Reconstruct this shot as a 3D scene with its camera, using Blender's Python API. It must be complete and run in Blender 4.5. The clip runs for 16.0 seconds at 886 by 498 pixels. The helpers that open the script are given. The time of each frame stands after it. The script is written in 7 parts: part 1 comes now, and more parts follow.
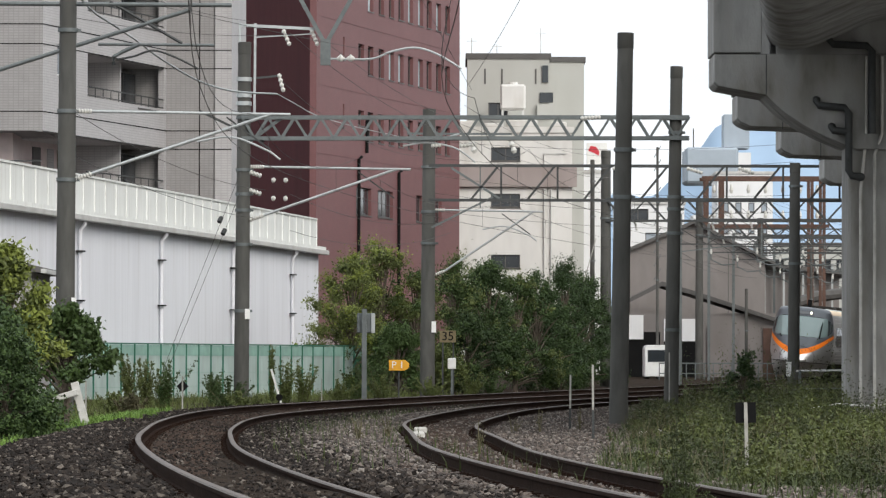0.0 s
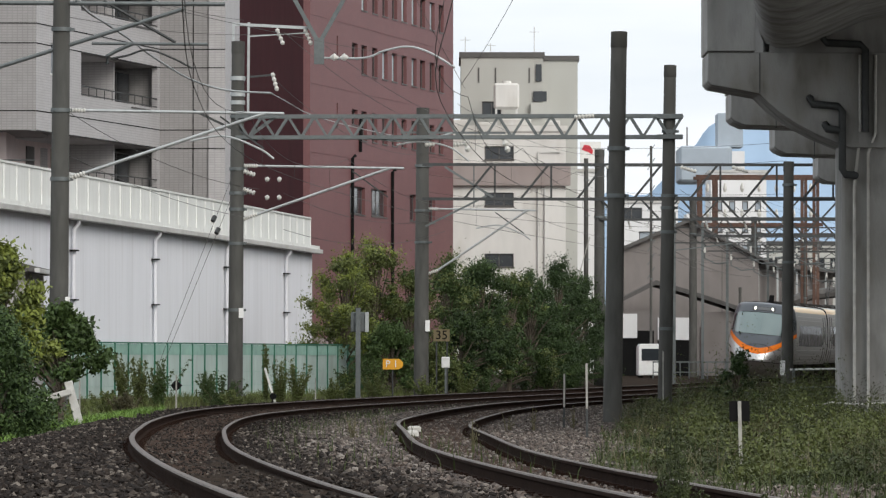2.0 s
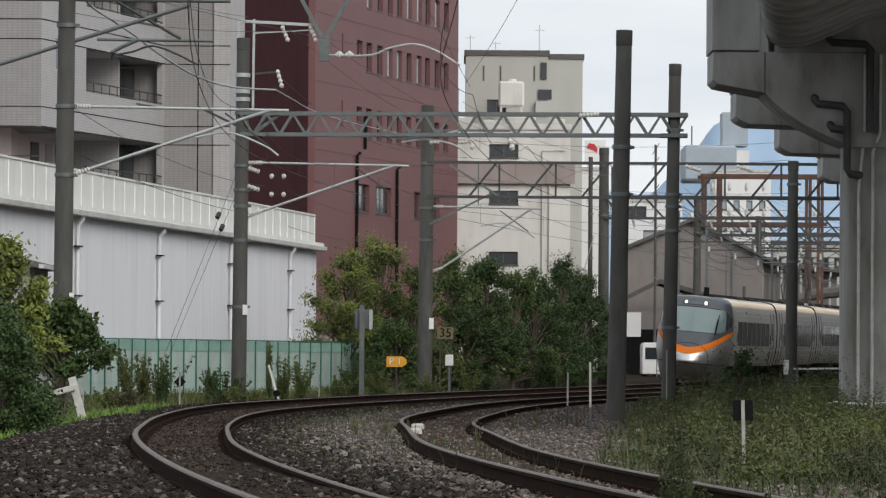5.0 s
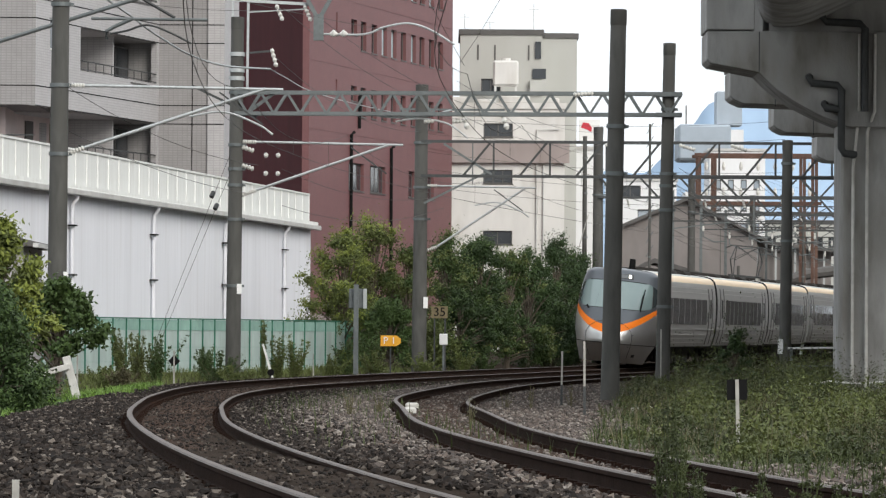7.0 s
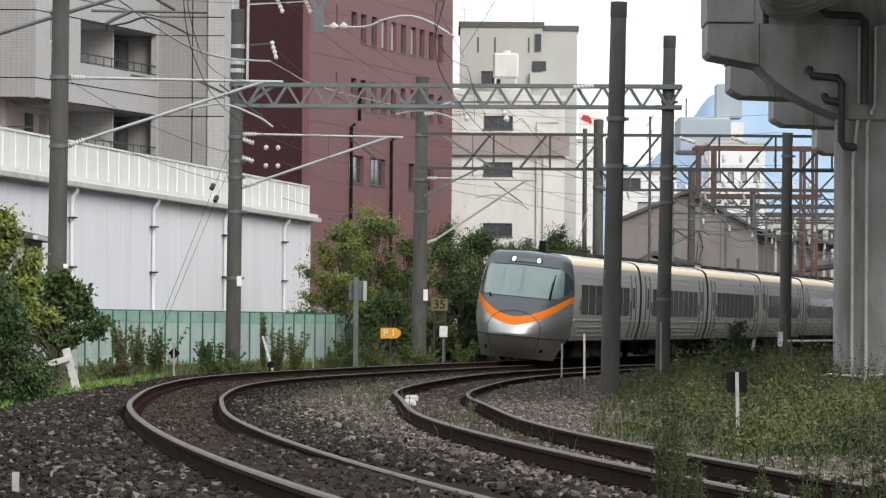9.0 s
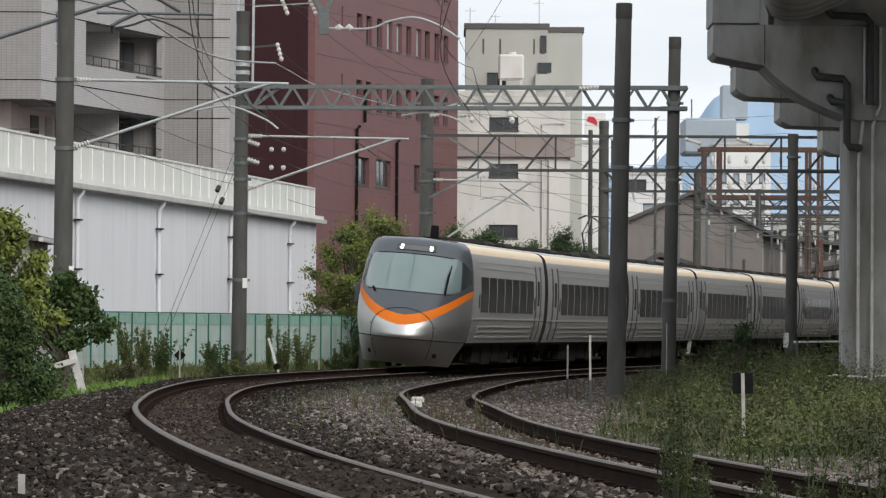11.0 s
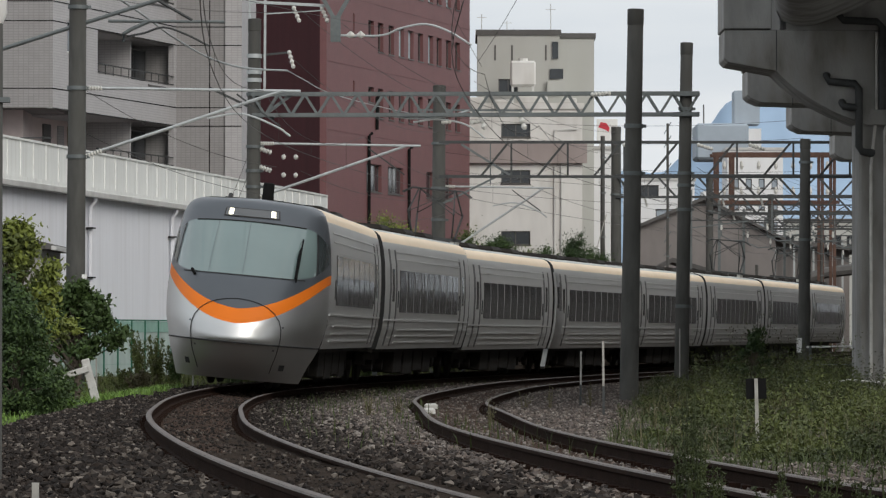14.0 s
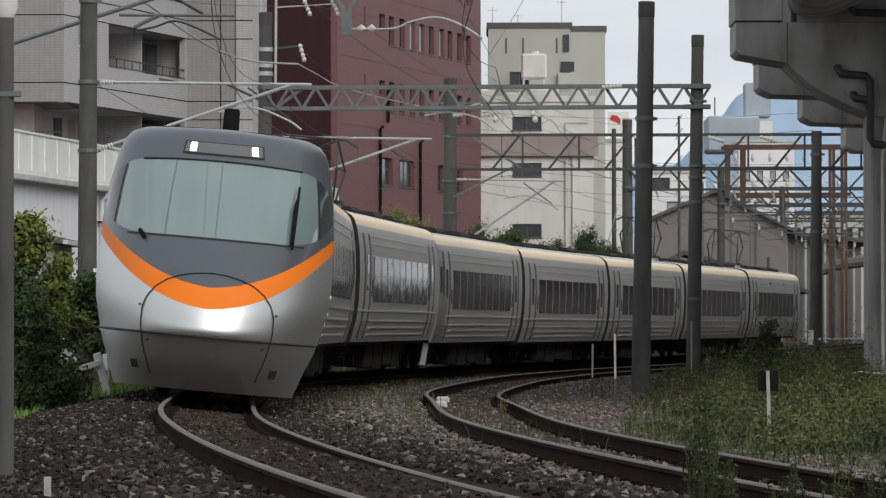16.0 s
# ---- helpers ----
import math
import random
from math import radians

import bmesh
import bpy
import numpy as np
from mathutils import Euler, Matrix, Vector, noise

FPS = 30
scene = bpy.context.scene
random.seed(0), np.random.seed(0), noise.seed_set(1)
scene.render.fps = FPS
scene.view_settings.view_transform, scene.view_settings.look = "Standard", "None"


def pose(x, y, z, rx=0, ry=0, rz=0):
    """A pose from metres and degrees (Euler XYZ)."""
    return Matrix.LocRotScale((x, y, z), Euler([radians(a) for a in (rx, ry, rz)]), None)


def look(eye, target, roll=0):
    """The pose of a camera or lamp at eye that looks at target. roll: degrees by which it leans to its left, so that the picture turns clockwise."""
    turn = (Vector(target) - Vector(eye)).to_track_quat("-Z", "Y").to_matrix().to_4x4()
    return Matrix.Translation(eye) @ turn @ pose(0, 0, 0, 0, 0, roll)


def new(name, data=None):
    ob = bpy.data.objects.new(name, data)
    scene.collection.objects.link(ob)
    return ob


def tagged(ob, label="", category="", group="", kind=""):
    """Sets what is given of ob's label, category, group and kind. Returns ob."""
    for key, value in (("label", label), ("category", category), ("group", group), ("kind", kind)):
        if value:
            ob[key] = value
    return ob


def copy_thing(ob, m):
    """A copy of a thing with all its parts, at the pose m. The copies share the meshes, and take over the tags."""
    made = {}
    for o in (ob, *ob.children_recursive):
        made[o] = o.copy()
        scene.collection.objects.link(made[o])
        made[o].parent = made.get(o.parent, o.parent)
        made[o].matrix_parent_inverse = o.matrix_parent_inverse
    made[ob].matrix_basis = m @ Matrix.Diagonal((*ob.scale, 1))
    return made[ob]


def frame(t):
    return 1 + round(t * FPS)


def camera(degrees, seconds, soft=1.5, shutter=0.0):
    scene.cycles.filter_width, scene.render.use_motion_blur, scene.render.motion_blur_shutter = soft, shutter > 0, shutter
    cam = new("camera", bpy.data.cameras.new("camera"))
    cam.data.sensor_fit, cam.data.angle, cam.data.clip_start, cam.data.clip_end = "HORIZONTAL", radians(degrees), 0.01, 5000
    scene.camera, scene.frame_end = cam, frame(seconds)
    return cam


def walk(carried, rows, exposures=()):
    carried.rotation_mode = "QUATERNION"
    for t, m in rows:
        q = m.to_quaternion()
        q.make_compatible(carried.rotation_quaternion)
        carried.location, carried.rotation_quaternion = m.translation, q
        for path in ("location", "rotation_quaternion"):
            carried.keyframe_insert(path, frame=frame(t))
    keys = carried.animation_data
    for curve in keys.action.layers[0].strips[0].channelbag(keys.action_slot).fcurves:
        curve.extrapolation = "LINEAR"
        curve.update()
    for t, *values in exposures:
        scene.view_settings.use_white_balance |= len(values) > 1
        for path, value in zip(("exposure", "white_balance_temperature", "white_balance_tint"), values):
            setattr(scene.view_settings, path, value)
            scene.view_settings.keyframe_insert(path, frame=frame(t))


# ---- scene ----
# ---------------------------------------------------------------- camera
EYE = (0.0, 0.0, 0.911)


def aim(yaw, pitch, roll):
    """Camera pose at the tripod head: yaw to the right, pitch up, lean to the left, in degrees."""
    a, b = radians(yaw), radians(pitch)
    t = (EYE[0] + math.sin(a) * math.cos(b), EYE[1] + math.cos(a) * math.cos(b), EYE[2] + math.sin(b))
    return look(EYE, t, roll)


cam = camera(9.817, 16.0, soft=1.3)
walk(cam, [(t, aim(a, b, c)) for t, a, b, c in (
    (0.0, -0.0896, 1.2243, 0.1180),
    (0.5, -0.0883, 1.2025, 0.0763),
    (1.0, -0.0424, 1.1493, 0.1036),
    (1.5, -0.0161, 1.1558, 0.1051),
    (2.0, -0.0197, 1.2123, 0.0667),
    (2.5, -0.0693, 1.2858, 0.0774),
    (3.0, -0.0814, 1.3154, 0.0773),
    (3.5, -0.1026, 1.3098, 0.1277),
    (4.0, -0.1179, 1.2938, 0.2256),
    (6.5, -0.0119, 0.9969, 0.4178),
    (7.0, -0.0010, 0.9561, 0.3694),
    (7.5, -0.1175, 0.8995, 0.3661),
    (8.0, -0.1063, 0.9155, 0.3607),
    (8.5, -0.0197, 0.8926, 0.3715),
    (9.0, -0.0000, 0.8716, 0.4000),
    (11.5, -0.1077, 0.9055, 0.2532),
    (12.0, -0.1312, 0.9250, 0.1844),
    (12.5, -0.1598, 0.9326, 0.2426),
    (13.0, -0.1757, 0.9428, 0.1652),
    (13.5, -0.2031, 0.9570, 0.1203),
    (14.0, -0.2035, 0.9629, 0.0521),
    (14.5, -0.1971, 0.9409, 0.0850),
    (15.0, -0.2254, 0.9231, 0.0508),
    (15.5, -0.2967, 0.8994, 0.0020),
    (16.0, -0.3307, 0.8859, -0.0855),
)], exposures=((0.0, 0.2), (1.5, 0.2), (2.2, -0.1), (3.0, -0.33), (4.2, -0.35), (6.3, 0.2), (9.2, 0.3), (11.3, -0.14), (12.5, -0.40), (14.5, -0.33), (16.0, -0.33)))

# ---------------------------------------------------------------- daylight: bright overcast
world = bpy.data.worlds.new("world")
scene.world = world
world.use_nodes = True
wn, wl = world.node_tree.nodes, world.node_tree.links
wn.clear()
sky = wn.new("ShaderNodeTexSky")
sky.sky_type = "NISHITA"
sky.sun_disc = False
sky.sun_elevation, sky.sun_rotation = radians(30), radians(150)
sky.air_density, sky.dust_density, sky.ozone_density = 1.0, 4.0, 1.0
tc = wn.new("ShaderNodeTexCoord")
mp = wn.new("ShaderNodeMapping")
mp.inputs["Scale"].default_value = (1.0, 1.0, 5.0)
cl = wn.new("ShaderNodeTexNoise")
cl.inputs["Scale"].default_value = 5.0
cl.inputs["Detail"].default_value = 6.0
cr = wn.new("ShaderNodeValToRGB")
cr.color_ramp.elements[0].position, cr.color_ramp.elements[0].color = 0.30, (9.8, 10.9, 12.0, 1)
cr.color_ramp.elements[1].position, cr.color_ramp.elements[1].color = 0.62, (14.0, 14.4, 14.8, 1)
mx = wn.new("ShaderNodeMixRGB")
mx.inputs[0].default_value = 0.85
bg = wn.new("ShaderNodeBackground")
bg.inputs["Strength"].default_value = 0.085
wo = wn.new("ShaderNodeOutputWorld")
wl.new(tc.outputs["Generated"], mp.inputs["Vector"])
wl.new(mp.outputs["Vector"], cl.inputs["Vector"])
wl.new(cl.outputs["Fac"], cr.inputs["Fac"])
wl.new(sky.outputs["Color"], mx.inputs[1])
wl.new(cr.outputs["Color"], mx.inputs[2])
wl.new(mx.outputs["Color"], bg.inputs["Color"])
wl.new(bg.outputs["Background"], wo.inputs["Surface"])
sun = new("sun", bpy.data.lights.new("sun", "SUN"))
sun.data.energy, sun.data.angle, sun.data.color = 1.9, radians(30), (1.0, 0.96, 0.9)
sun.matrix_world = look((70, -50, 85), (0, 80, 0))


# ---------------------------------------------------------------- materials
def mat(name, col, rough=0.7, metal=0.0, var=0.18, scale=6.0, bump=0.0, bscale=40.0, stain=0.0, stretch=(1, 1, 1),
        per_object=0.0, spec=0.5, coat=0.0):
    """A surface with variation at two scales, optional streaks or stains, and fine relief."""
    m = bpy.data.materials.new(name)
    m.use_nodes = True
    n, l = m.node_tree.nodes, m.node_tree.links
    b = n["Principled BSDF"]
    b.inputs["Roughness"].default_value, b.inputs["Metallic"].default_value = rough, metal
    b.inputs["Specular IOR Level"].default_value = spec
    b.inputs["Coat Weight"].default_value = coat
    co = n.new("ShaderNodeTexCoord")
    mpg = n.new("ShaderNodeMapping")
    mpg.inputs["Scale"].default_value = stretch
    l.new(co.outputs["Object"], mpg.inputs["Vector"])
    n1, n2 = n.new("ShaderNodeTexNoise"), n.new("ShaderNodeTexNoise")
    n1.inputs["Scale"].default_value, n1.inputs["Detail"].default_value = scale, 8.0
    n2.inputs["Scale"].default_value, n2.inputs["Detail"].default_value = scale * 0.13, 4.0
    l.new(mpg.outputs["Vector"], n1.inputs["Vector"])
    l.new(mpg.outputs["Vector"], n2.inputs["Vector"])
    add = n.new("ShaderNodeMath")
    add.operation = "ADD"
    l.new(n1.outputs["Fac"], add.inputs[0])
    l.new(n2.outputs["Fac"], add.inputs[1])
    src = add.outputs[0]
    if per_object:
        oi = n.new("ShaderNodeObjectInfo")
        ge = n.new("ShaderNodeNewGeometry")
        s1, s2 = n.new("ShaderNodeMath"), n.new("ShaderNodeMath")
        s1.operation, s2.operation = "MULTIPLY_ADD", "MULTIPLY_ADD"
        s1.inputs[1].default_value = s2.inputs[1].default_value = per_object
        l.new(oi.outputs["Random"], s1.inputs[0])
        l.new(src, s1.inputs[2])
        l.new(ge.outputs["Random Per Island"], s2.inputs[0])
        l.new(s1.outputs[0], s2.inputs[2])
        src = s2.outputs[0]
    ramp = n.new("ShaderNodeMapRange")
    ramp.inputs["From Min"].default_value, ramp.inputs["From Max"].default_value = 0.65, 1.35 + 2 * per_object
    ramp.inputs["To Min"].default_value, ramp.inputs["To Max"].default_value = 1 - var, 1 + var
    l.new(src, ramp.inputs["Value"])
    mul = n.new("ShaderNodeVectorMath")
    mul.operation = "SCALE"
    mul.inputs[0].default_value = col
    l.new(ramp.outputs["Result"], mul.inputs["Scale"])
    out = mul.outputs["Vector"]
    if stain:
        n3 = n.new("ShaderNodeTexNoise")
        n3.inputs["Scale"].default_value, n3.inputs["Detail"].default_value = scale * 0.5, 9.0
        l.new(mpg.outputs["Vector"], n3.inputs["Vector"])
        rr = n.new("ShaderNodeMapRange")
        rr.inputs["From Min"].default_value, rr.inputs["From Max"].default_value = 0.52, 0.70
        rr.inputs["To Max"].default_value = stain
        l.new(n3.outputs["Fac"], rr.inputs["Value"])
        mix = n.new("ShaderNodeMixRGB")
        mix.inputs[2].default_value = (col[0] * 0.42, col[1] * 0.38, col[2] * 0.33, 1)
        l.new(rr.outputs["Result"], mix.inputs[0])
        l.new(out, mix.inputs[1])
        out = mix.outputs["Color"]
    l.new(out, b.inputs["Base Color"])
    if bump:
        nb = n.new("ShaderNodeTexNoise")
        nb.inputs["Scale"].default_value, nb.inputs["Detail"].default_value = bscale, 6.0
        l.new(mpg.outputs["Vector"], nb.inputs["Vector"])
        bp = n.new("ShaderNodeBump")
        bp.inputs["Strength"].default_value, bp.inputs["Distance"].default_value = bump, 0.02
        l.new(nb.outputs["Fac"], bp.inputs["Height"])
        l.new(bp.outputs["Normal"], b.inputs["Normal"])
    return m


def leaf_mat(name, col, var=0.5):
    m = mat(name, col, 0.55, 0, var, 3.0, per_object=0.6, spec=0.25)
    b = m.node_tree.nodes["Principled BSDF"]
    b.inputs["Subsurface Weight"].default_value = 0.0
    return m


def glow(name, col, power):
    m = bpy.data.materials.new(name)
    m.use_nodes = True
    b = m.node_tree.nodes["Principled BSDF"]
    b.inputs["Base Color"].default_value = (*col, 1)
    b.inputs["Emission Color"].default_value = (*col, 1)
    b.inputs["Emission Strength"].default_value = power
    return m


BALLAST = mat("ballast_bed", (0.034, 0.0245, 0.018), 0.95, 0, 0.55, 14.0, 0.9, 30.0, 0.5, spec=0.04)
def stone_mat(name, bright):
    """Broken stone, each piece of its own shade between brown and pale grey."""
    m = mat(name, (0.1 * bright, 0.1 * bright, 0.1 * bright), 0.95, 0, 0.3, 30.0, spec=0.06)
    n, l = m.node_tree.nodes, m.node_tree.links
    b = n["Principled BSDF"]
    ge, cr, mm = n.new("ShaderNodeNewGeometry"), n.new("ShaderNodeValToRGB"), n.new("ShaderNodeMixRGB")
    e = cr.color_ramp.elements
    e[0].color, e[1].color = (0.008, 0.0052, 0.0038, 1), (0.21, 0.185, 0.16, 1)
    for p, c in ((0.48, (0.014, 0.0092, 0.0066, 1)), (0.75, (0.033, 0.0235, 0.018, 1)), (0.91, (0.085, 0.071, 0.059, 1))):
        e.new(p).color = c
    for k in e:
        k.color = (min(0.215, k.color[0] * bright), min(0.185, k.color[1] * bright), min(0.158, k.color[2] * bright), 1)
    l.new(ge.outputs["Random Per Island"], cr.inputs["Fac"])
    mm.inputs[0].default_value = 0.85
    l.new(b.inputs["Base Color"].links[0].from_socket, mm.inputs[1])
    l.new(cr.outputs["Color"], mm.inputs[2])
    l.new(mm.outputs["Color"], b.inputs["Base Color"])
    return m


def tile_mat(name, col, w, h, joint):
    """Small wall tiles with darker joints."""
    m = mat(name, col, 0.6, 0, 0.08, 2.0, stain=0.12)
    n, l = m.node_tree.nodes, m.node_tree.links
    b = n["Principled BSDF"]
    co, sp, ad, cb, br, mm = (n.new(k) for k in ("ShaderNodeTexCoord", "ShaderNodeSeparateXYZ", "ShaderNodeMath", "ShaderNodeCombineXYZ", "ShaderNodeTexBrick", "ShaderNodeMixRGB"))
    l.new(co.outputs["Object"], sp.inputs[0])
    l.new(sp.outputs["X"], ad.inputs[0])
    l.new(sp.outputs["Y"], ad.inputs[1])
    l.new(ad.outputs[0], cb.inputs[0])
    l.new(sp.outputs["Z"], cb.inputs[1])
    l.new(cb.outputs[0], br.inputs["Vector"])
    br.inputs["Scale"].default_value = 1.0
    br.offset = 0.0
    br.inputs["Brick Width"].default_value, br.inputs["Row Height"].default_value = w, h
    br.inputs["Mortar Size"].default_value = joint
    br.inputs["Color1"].default_value, br.inputs["Color2"].default_value = (1, 1, 1, 1), (0.93, 0.93, 0.93, 1)
    br.inputs["Mortar"].default_value = (0.78, 0.78, 0.78, 1)
    mm.blend_type = "MULTIPLY"
    mm.inputs[0].default_value = 1.0
    l.new(b.inputs["Base Color"].links[0].from_socket, mm.inputs[1])
    l.new(br.outputs["Color"], mm.inputs[2])
    l.new(mm.outputs["Color"], b.inputs["Base Color"])
    return m


STONE = stone_mat("ballast_stone", 1.08)
STONE_CLEAN = stone_mat("newer_ballast_stone", 3.7)
SOIL = mat("soil", (0.12, 0.10, 0.07), 0.95, 0, 0.4, 3.0, 0.8, 20.0, 0.5)
RAIL_WEB = mat("rail_rust", (0.026, 0.015, 0.011), 0.95, 0.0, 0.4, 12.0, 0.4, 60.0, spec=0.05)
RAIL_TOP = mat("rail_steel", (0.10, 0.079, 0.066), 0.60, 0.1, 0.4, 14.0, spec=0.38)
SLEEPER = mat("sleeper_wood", (0.050, 0.033, 0.025), 0.9, 0, 0.4, 9.0, 0.6, 30.0, per_object=0.7, spec=0.08)
CONC_POLE = mat("pole_concrete", (0.080, 0.079, 0.072), 0.85, 0, 0.45, 5.0, 0.3, 50.0, 0.6, (1, 1, 0.25))
CONCRETE = mat("viaduct_concrete", (0.30, 0.296, 0.283), 0.85, 0, 0.55, 2.4, 0.5, 25.0, 0.9, (1, 1, 0.35))
CONC_LIGHT = mat("concrete_light", (0.55, 0.54, 0.51), 0.85, 0, 0.2, 8.0, 0.3, 40.0, 0.4)
GALV = mat("galvanised_steel", (0.14, 0.155, 0.155), 0.55, 0.5, 0.22, 10.0, 0.1, 60.0, 0.2)
GALV_LIGHT = mat("bright_galvanised_steel", (0.42, 0.44, 0.44), 0.5, 0.4, 0.15, 10.0)
DARK_STEEL = mat("dark_steel", (0.055, 0.058, 0.058), 0.6, 0.4, 0.25, 10.0)
RUST_STEEL = mat("rusty_steel", (0.11, 0.062, 0.046), 0.85, 0.1, 0.45, 4.0, 0.3, 40.0, 0.4)
WIRE = mat("wire_copper", (0.07, 0.065, 0.06), 0.6, 0.5, 0.1, 10.0)
PORCELAIN = mat("porcelain", (0.58, 0.57, 0.53), 0.3, 0, 0.1, 10.0)
SHED_WHITE = mat("shed_cladding", (0.76, 0.765, 0.80), 0.6, 0, 0.05, 2.0, 0.0, 40.0, 0.16, (3, 3, 0.18))
PARAPET = mat("parapet_panel", (0.72, 0.725, 0.695), 0.6, 0, 0.07, 2.5, 0.0, 40.0, 0.22, (3, 3, 0.3))
TRIM_GREY = mat("eaves_trim", (0.50, 0.49, 0.47), 0.6, 0, 0.15, 3.0, 0, 40, 0.3)
APT_TILE = tile_mat("grey_tile_wall", (0.285, 0.272, 0.268), 0.20, 0.105, 0.016)
APT_WHITE = tile_mat("light_tile_wall", (0.44, 0.425, 0.425), 0.26, 0.105, 0.014)
APT_DARK = mat("balcony_beige_wall", (0.64, 0.54, 0.52), 0.8, 0, 0.1, 3.0)
BEIGE_BAND = mat("beige_band_render", (0.34, 0.29, 0.275), 0.85, 0, 0.15, 2.0, 0, 40, 0.3, (1, 1, 0.3))
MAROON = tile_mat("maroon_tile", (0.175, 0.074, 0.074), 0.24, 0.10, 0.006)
# shade of the side turned from the light is put into this maroon
MAROON_SHADE = mat("maroon_in_shade", (0.074, 0.020, 0.023), 0.85, 0, 0.14, 2.0, 0.1, 40.0, 0.3, (1, 1, 0.3), spec=0.08)
CREAM = mat("cream_render", (0.70, 0.69, 0.66), 0.8, 0, 0.12, 1.2, 0.15, 30.0, 0.5, (1, 1, 0.3))
GREYWALL = mat("grey_render", (0.45, 0.45, 0.42), 0.8, 0, 0.1, 1.0, 0.1, 30.0, 0.2, (1, 1, 0.3))
SLATEWALL = mat("old_slate_wall", (0.22, 0.20, 0.19), 0.9, 0, 0.18, 1.2, 0.2, 30.0, 0.4, (1, 1, 0.5))
DARKROOF = mat("dark_roof", (0.10, 0.095, 0.09), 0.8, 0, 0.25, 3.0, 0.2)
WHITEWALL = mat("white_wall", (0.74, 0.74, 0.74), 0.7, 0, 0.06, 2.0, 0, 40, 0.12, (1, 1, 0.3))
BLUEGREY = mat("blue_grey_cladding", (0.33, 0.38, 0.43), 0.6, 0, 0.1, 1.0)
GLASS = mat("window_glass", (0.03, 0.035, 0.04), 0.08, 0, 0.2, 2.0, spec=0.6)
# the sky's reflection is painted into this pale blue pane colour
GLASS_SKY = mat("glass_with_sky_reflection", (0.55, 0.68, 0.72), 0.12, 0, 0.25, 2.0, spec=0.6)
FRAME = mat("aluminium_frame", (0.10, 0.095, 0.09), 0.5, 0.3, 0.1, 5.0)
FRAME_L = mat("light_frame", (0.60, 0.60, 0.58), 0.5, 0.2, 0.1, 5.0)
FENCE_GREEN = mat("green_fence_paint", (0.025, 0.15, 0.095), 0.6, 0, 0.15, 4.0)
BAND_GREEN = mat("green_netting", (0.26, 0.42, 0.36), 0.7, 0, 0.2, 3.0)
MESH_GREEN = mat("green_windbreak_panel", (0.42, 0.51, 0.48), 0.6, 0, 0.2, 3.0, 0, 40, 0.35, (1, 1, 0.4))
BARK = mat("bark", (0.10, 0.08, 0.06), 0.9, 0, 0.4, 20.0, 0.6, 60.0, 0, (1, 1, 0.3))
LEAF_DARK = leaf_mat("leaf_dark", (0.032, 0.056, 0.018))
LEAF_MID = leaf_mat("leaf_mid", (0.048, 0.080, 0.022))
LEAF_OLIVE = leaf_mat("leaf_olive", (0.100, 0.122, 0.036))
LEAF_LIGHT = leaf_mat("leaf_light", (0.18, 0.215, 0.045))
GRASS = leaf_mat("grass_blade", (0.046, 0.062, 0.018))
WEED = leaf_mat("weed_leaf", (0.040, 0.052, 0.015))
WEED_BROWN = leaf_mat("weed_leaf_brownish", (0.058, 0.050, 0.020))
VERGE = leaf_mat("verge_leaf", (0.11, 0.19, 0.035))
WEED_LIGHT = leaf_mat("weed_leaf_light", (0.070, 0.084, 0.024))
STRAW = leaf_mat("dry_stem", (0.095, 0.085, 0.045))
YELLOW = mat("sign_yellow", (0.75, 0.36, 0.02), 0.5, 0, 0.08, 5.0)
WHITE = mat("white_paint", (0.78, 0.78, 0.76), 0.6, 0, 0.08, 8.0, 0, 40, 0.25)
BLACK = mat("black_paint_and_shade", (0.010, 0.010, 0.010), 0.9, 0, 0.2, 8.0, spec=0.1)
BROWN_PLATE = mat("sign_brown", (0.17, 0.135, 0.07), 0.7, 0, 0.2, 8.0)
RED = mat("red_paint", (0.55, 0.03, 0.05), 0.5, 0, 0.1, 5.0)
# distance haze is mixed into the mountain's pale blue
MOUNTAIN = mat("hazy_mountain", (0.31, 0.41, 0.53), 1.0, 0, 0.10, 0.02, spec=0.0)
# train
T_SILVER = mat("train_silver", (0.62, 0.62, 0.61), 0.40, 0.92, 0.05, 1.2)
T_STEEL = mat("train_stainless", (0.56, 0.555, 0.54), 0.40, 0.40, 0.06, 1.5, 0, 40, 0.1, (1, 0.3, 1))
T_GREY = mat("train_graphite", (0.085, 0.095, 0.108), 0.38, 0.2, 0.05, 1.5, coat=0.3)
T_ORANGE = mat("train_orange", (0.85, 0.20, 0.012), 0.5, 0, 0.03, 2.0, spec=0.25)
T_CREAM = mat("train_cantrail_cream", (0.95, 0.76, 0.53), 0.45, 0, 0.05, 2.0)
T_ROOF = mat("train_roof", (0.52, 0.52, 0.49), 0.7, 0, 0.2, 2.0, 0, 40, 0.4)
T_GLASS = mat("train_side_glass", (0.010, 0.010, 0.011), 0.07, 0, 0.3, 0.8, 0.35, 2.5, spec=0.75)
# pale green base colour carries the sky reflected in the windscreen
T_SCREEN = mat("train_windscreen_sky_tint", (0.17, 0.23, 0.225), 0.05, 0, 0.15, 0.6, spec=0.9, coat=0.6)
T_BAND = mat("train_window_band", (0.045, 0.043, 0.041), 0.85, 0.0, 0.2, 2.0, spec=0.05)
T_POST = mat("train_door_post", (0.115, 0.113, 0.11), 0.6, 0.2, 0.15, 2.0)
T_MULLION = mat("train_window_mullion", (0.52, 0.515, 0.50), 0.45, 0.2, 0.1, 2.0)
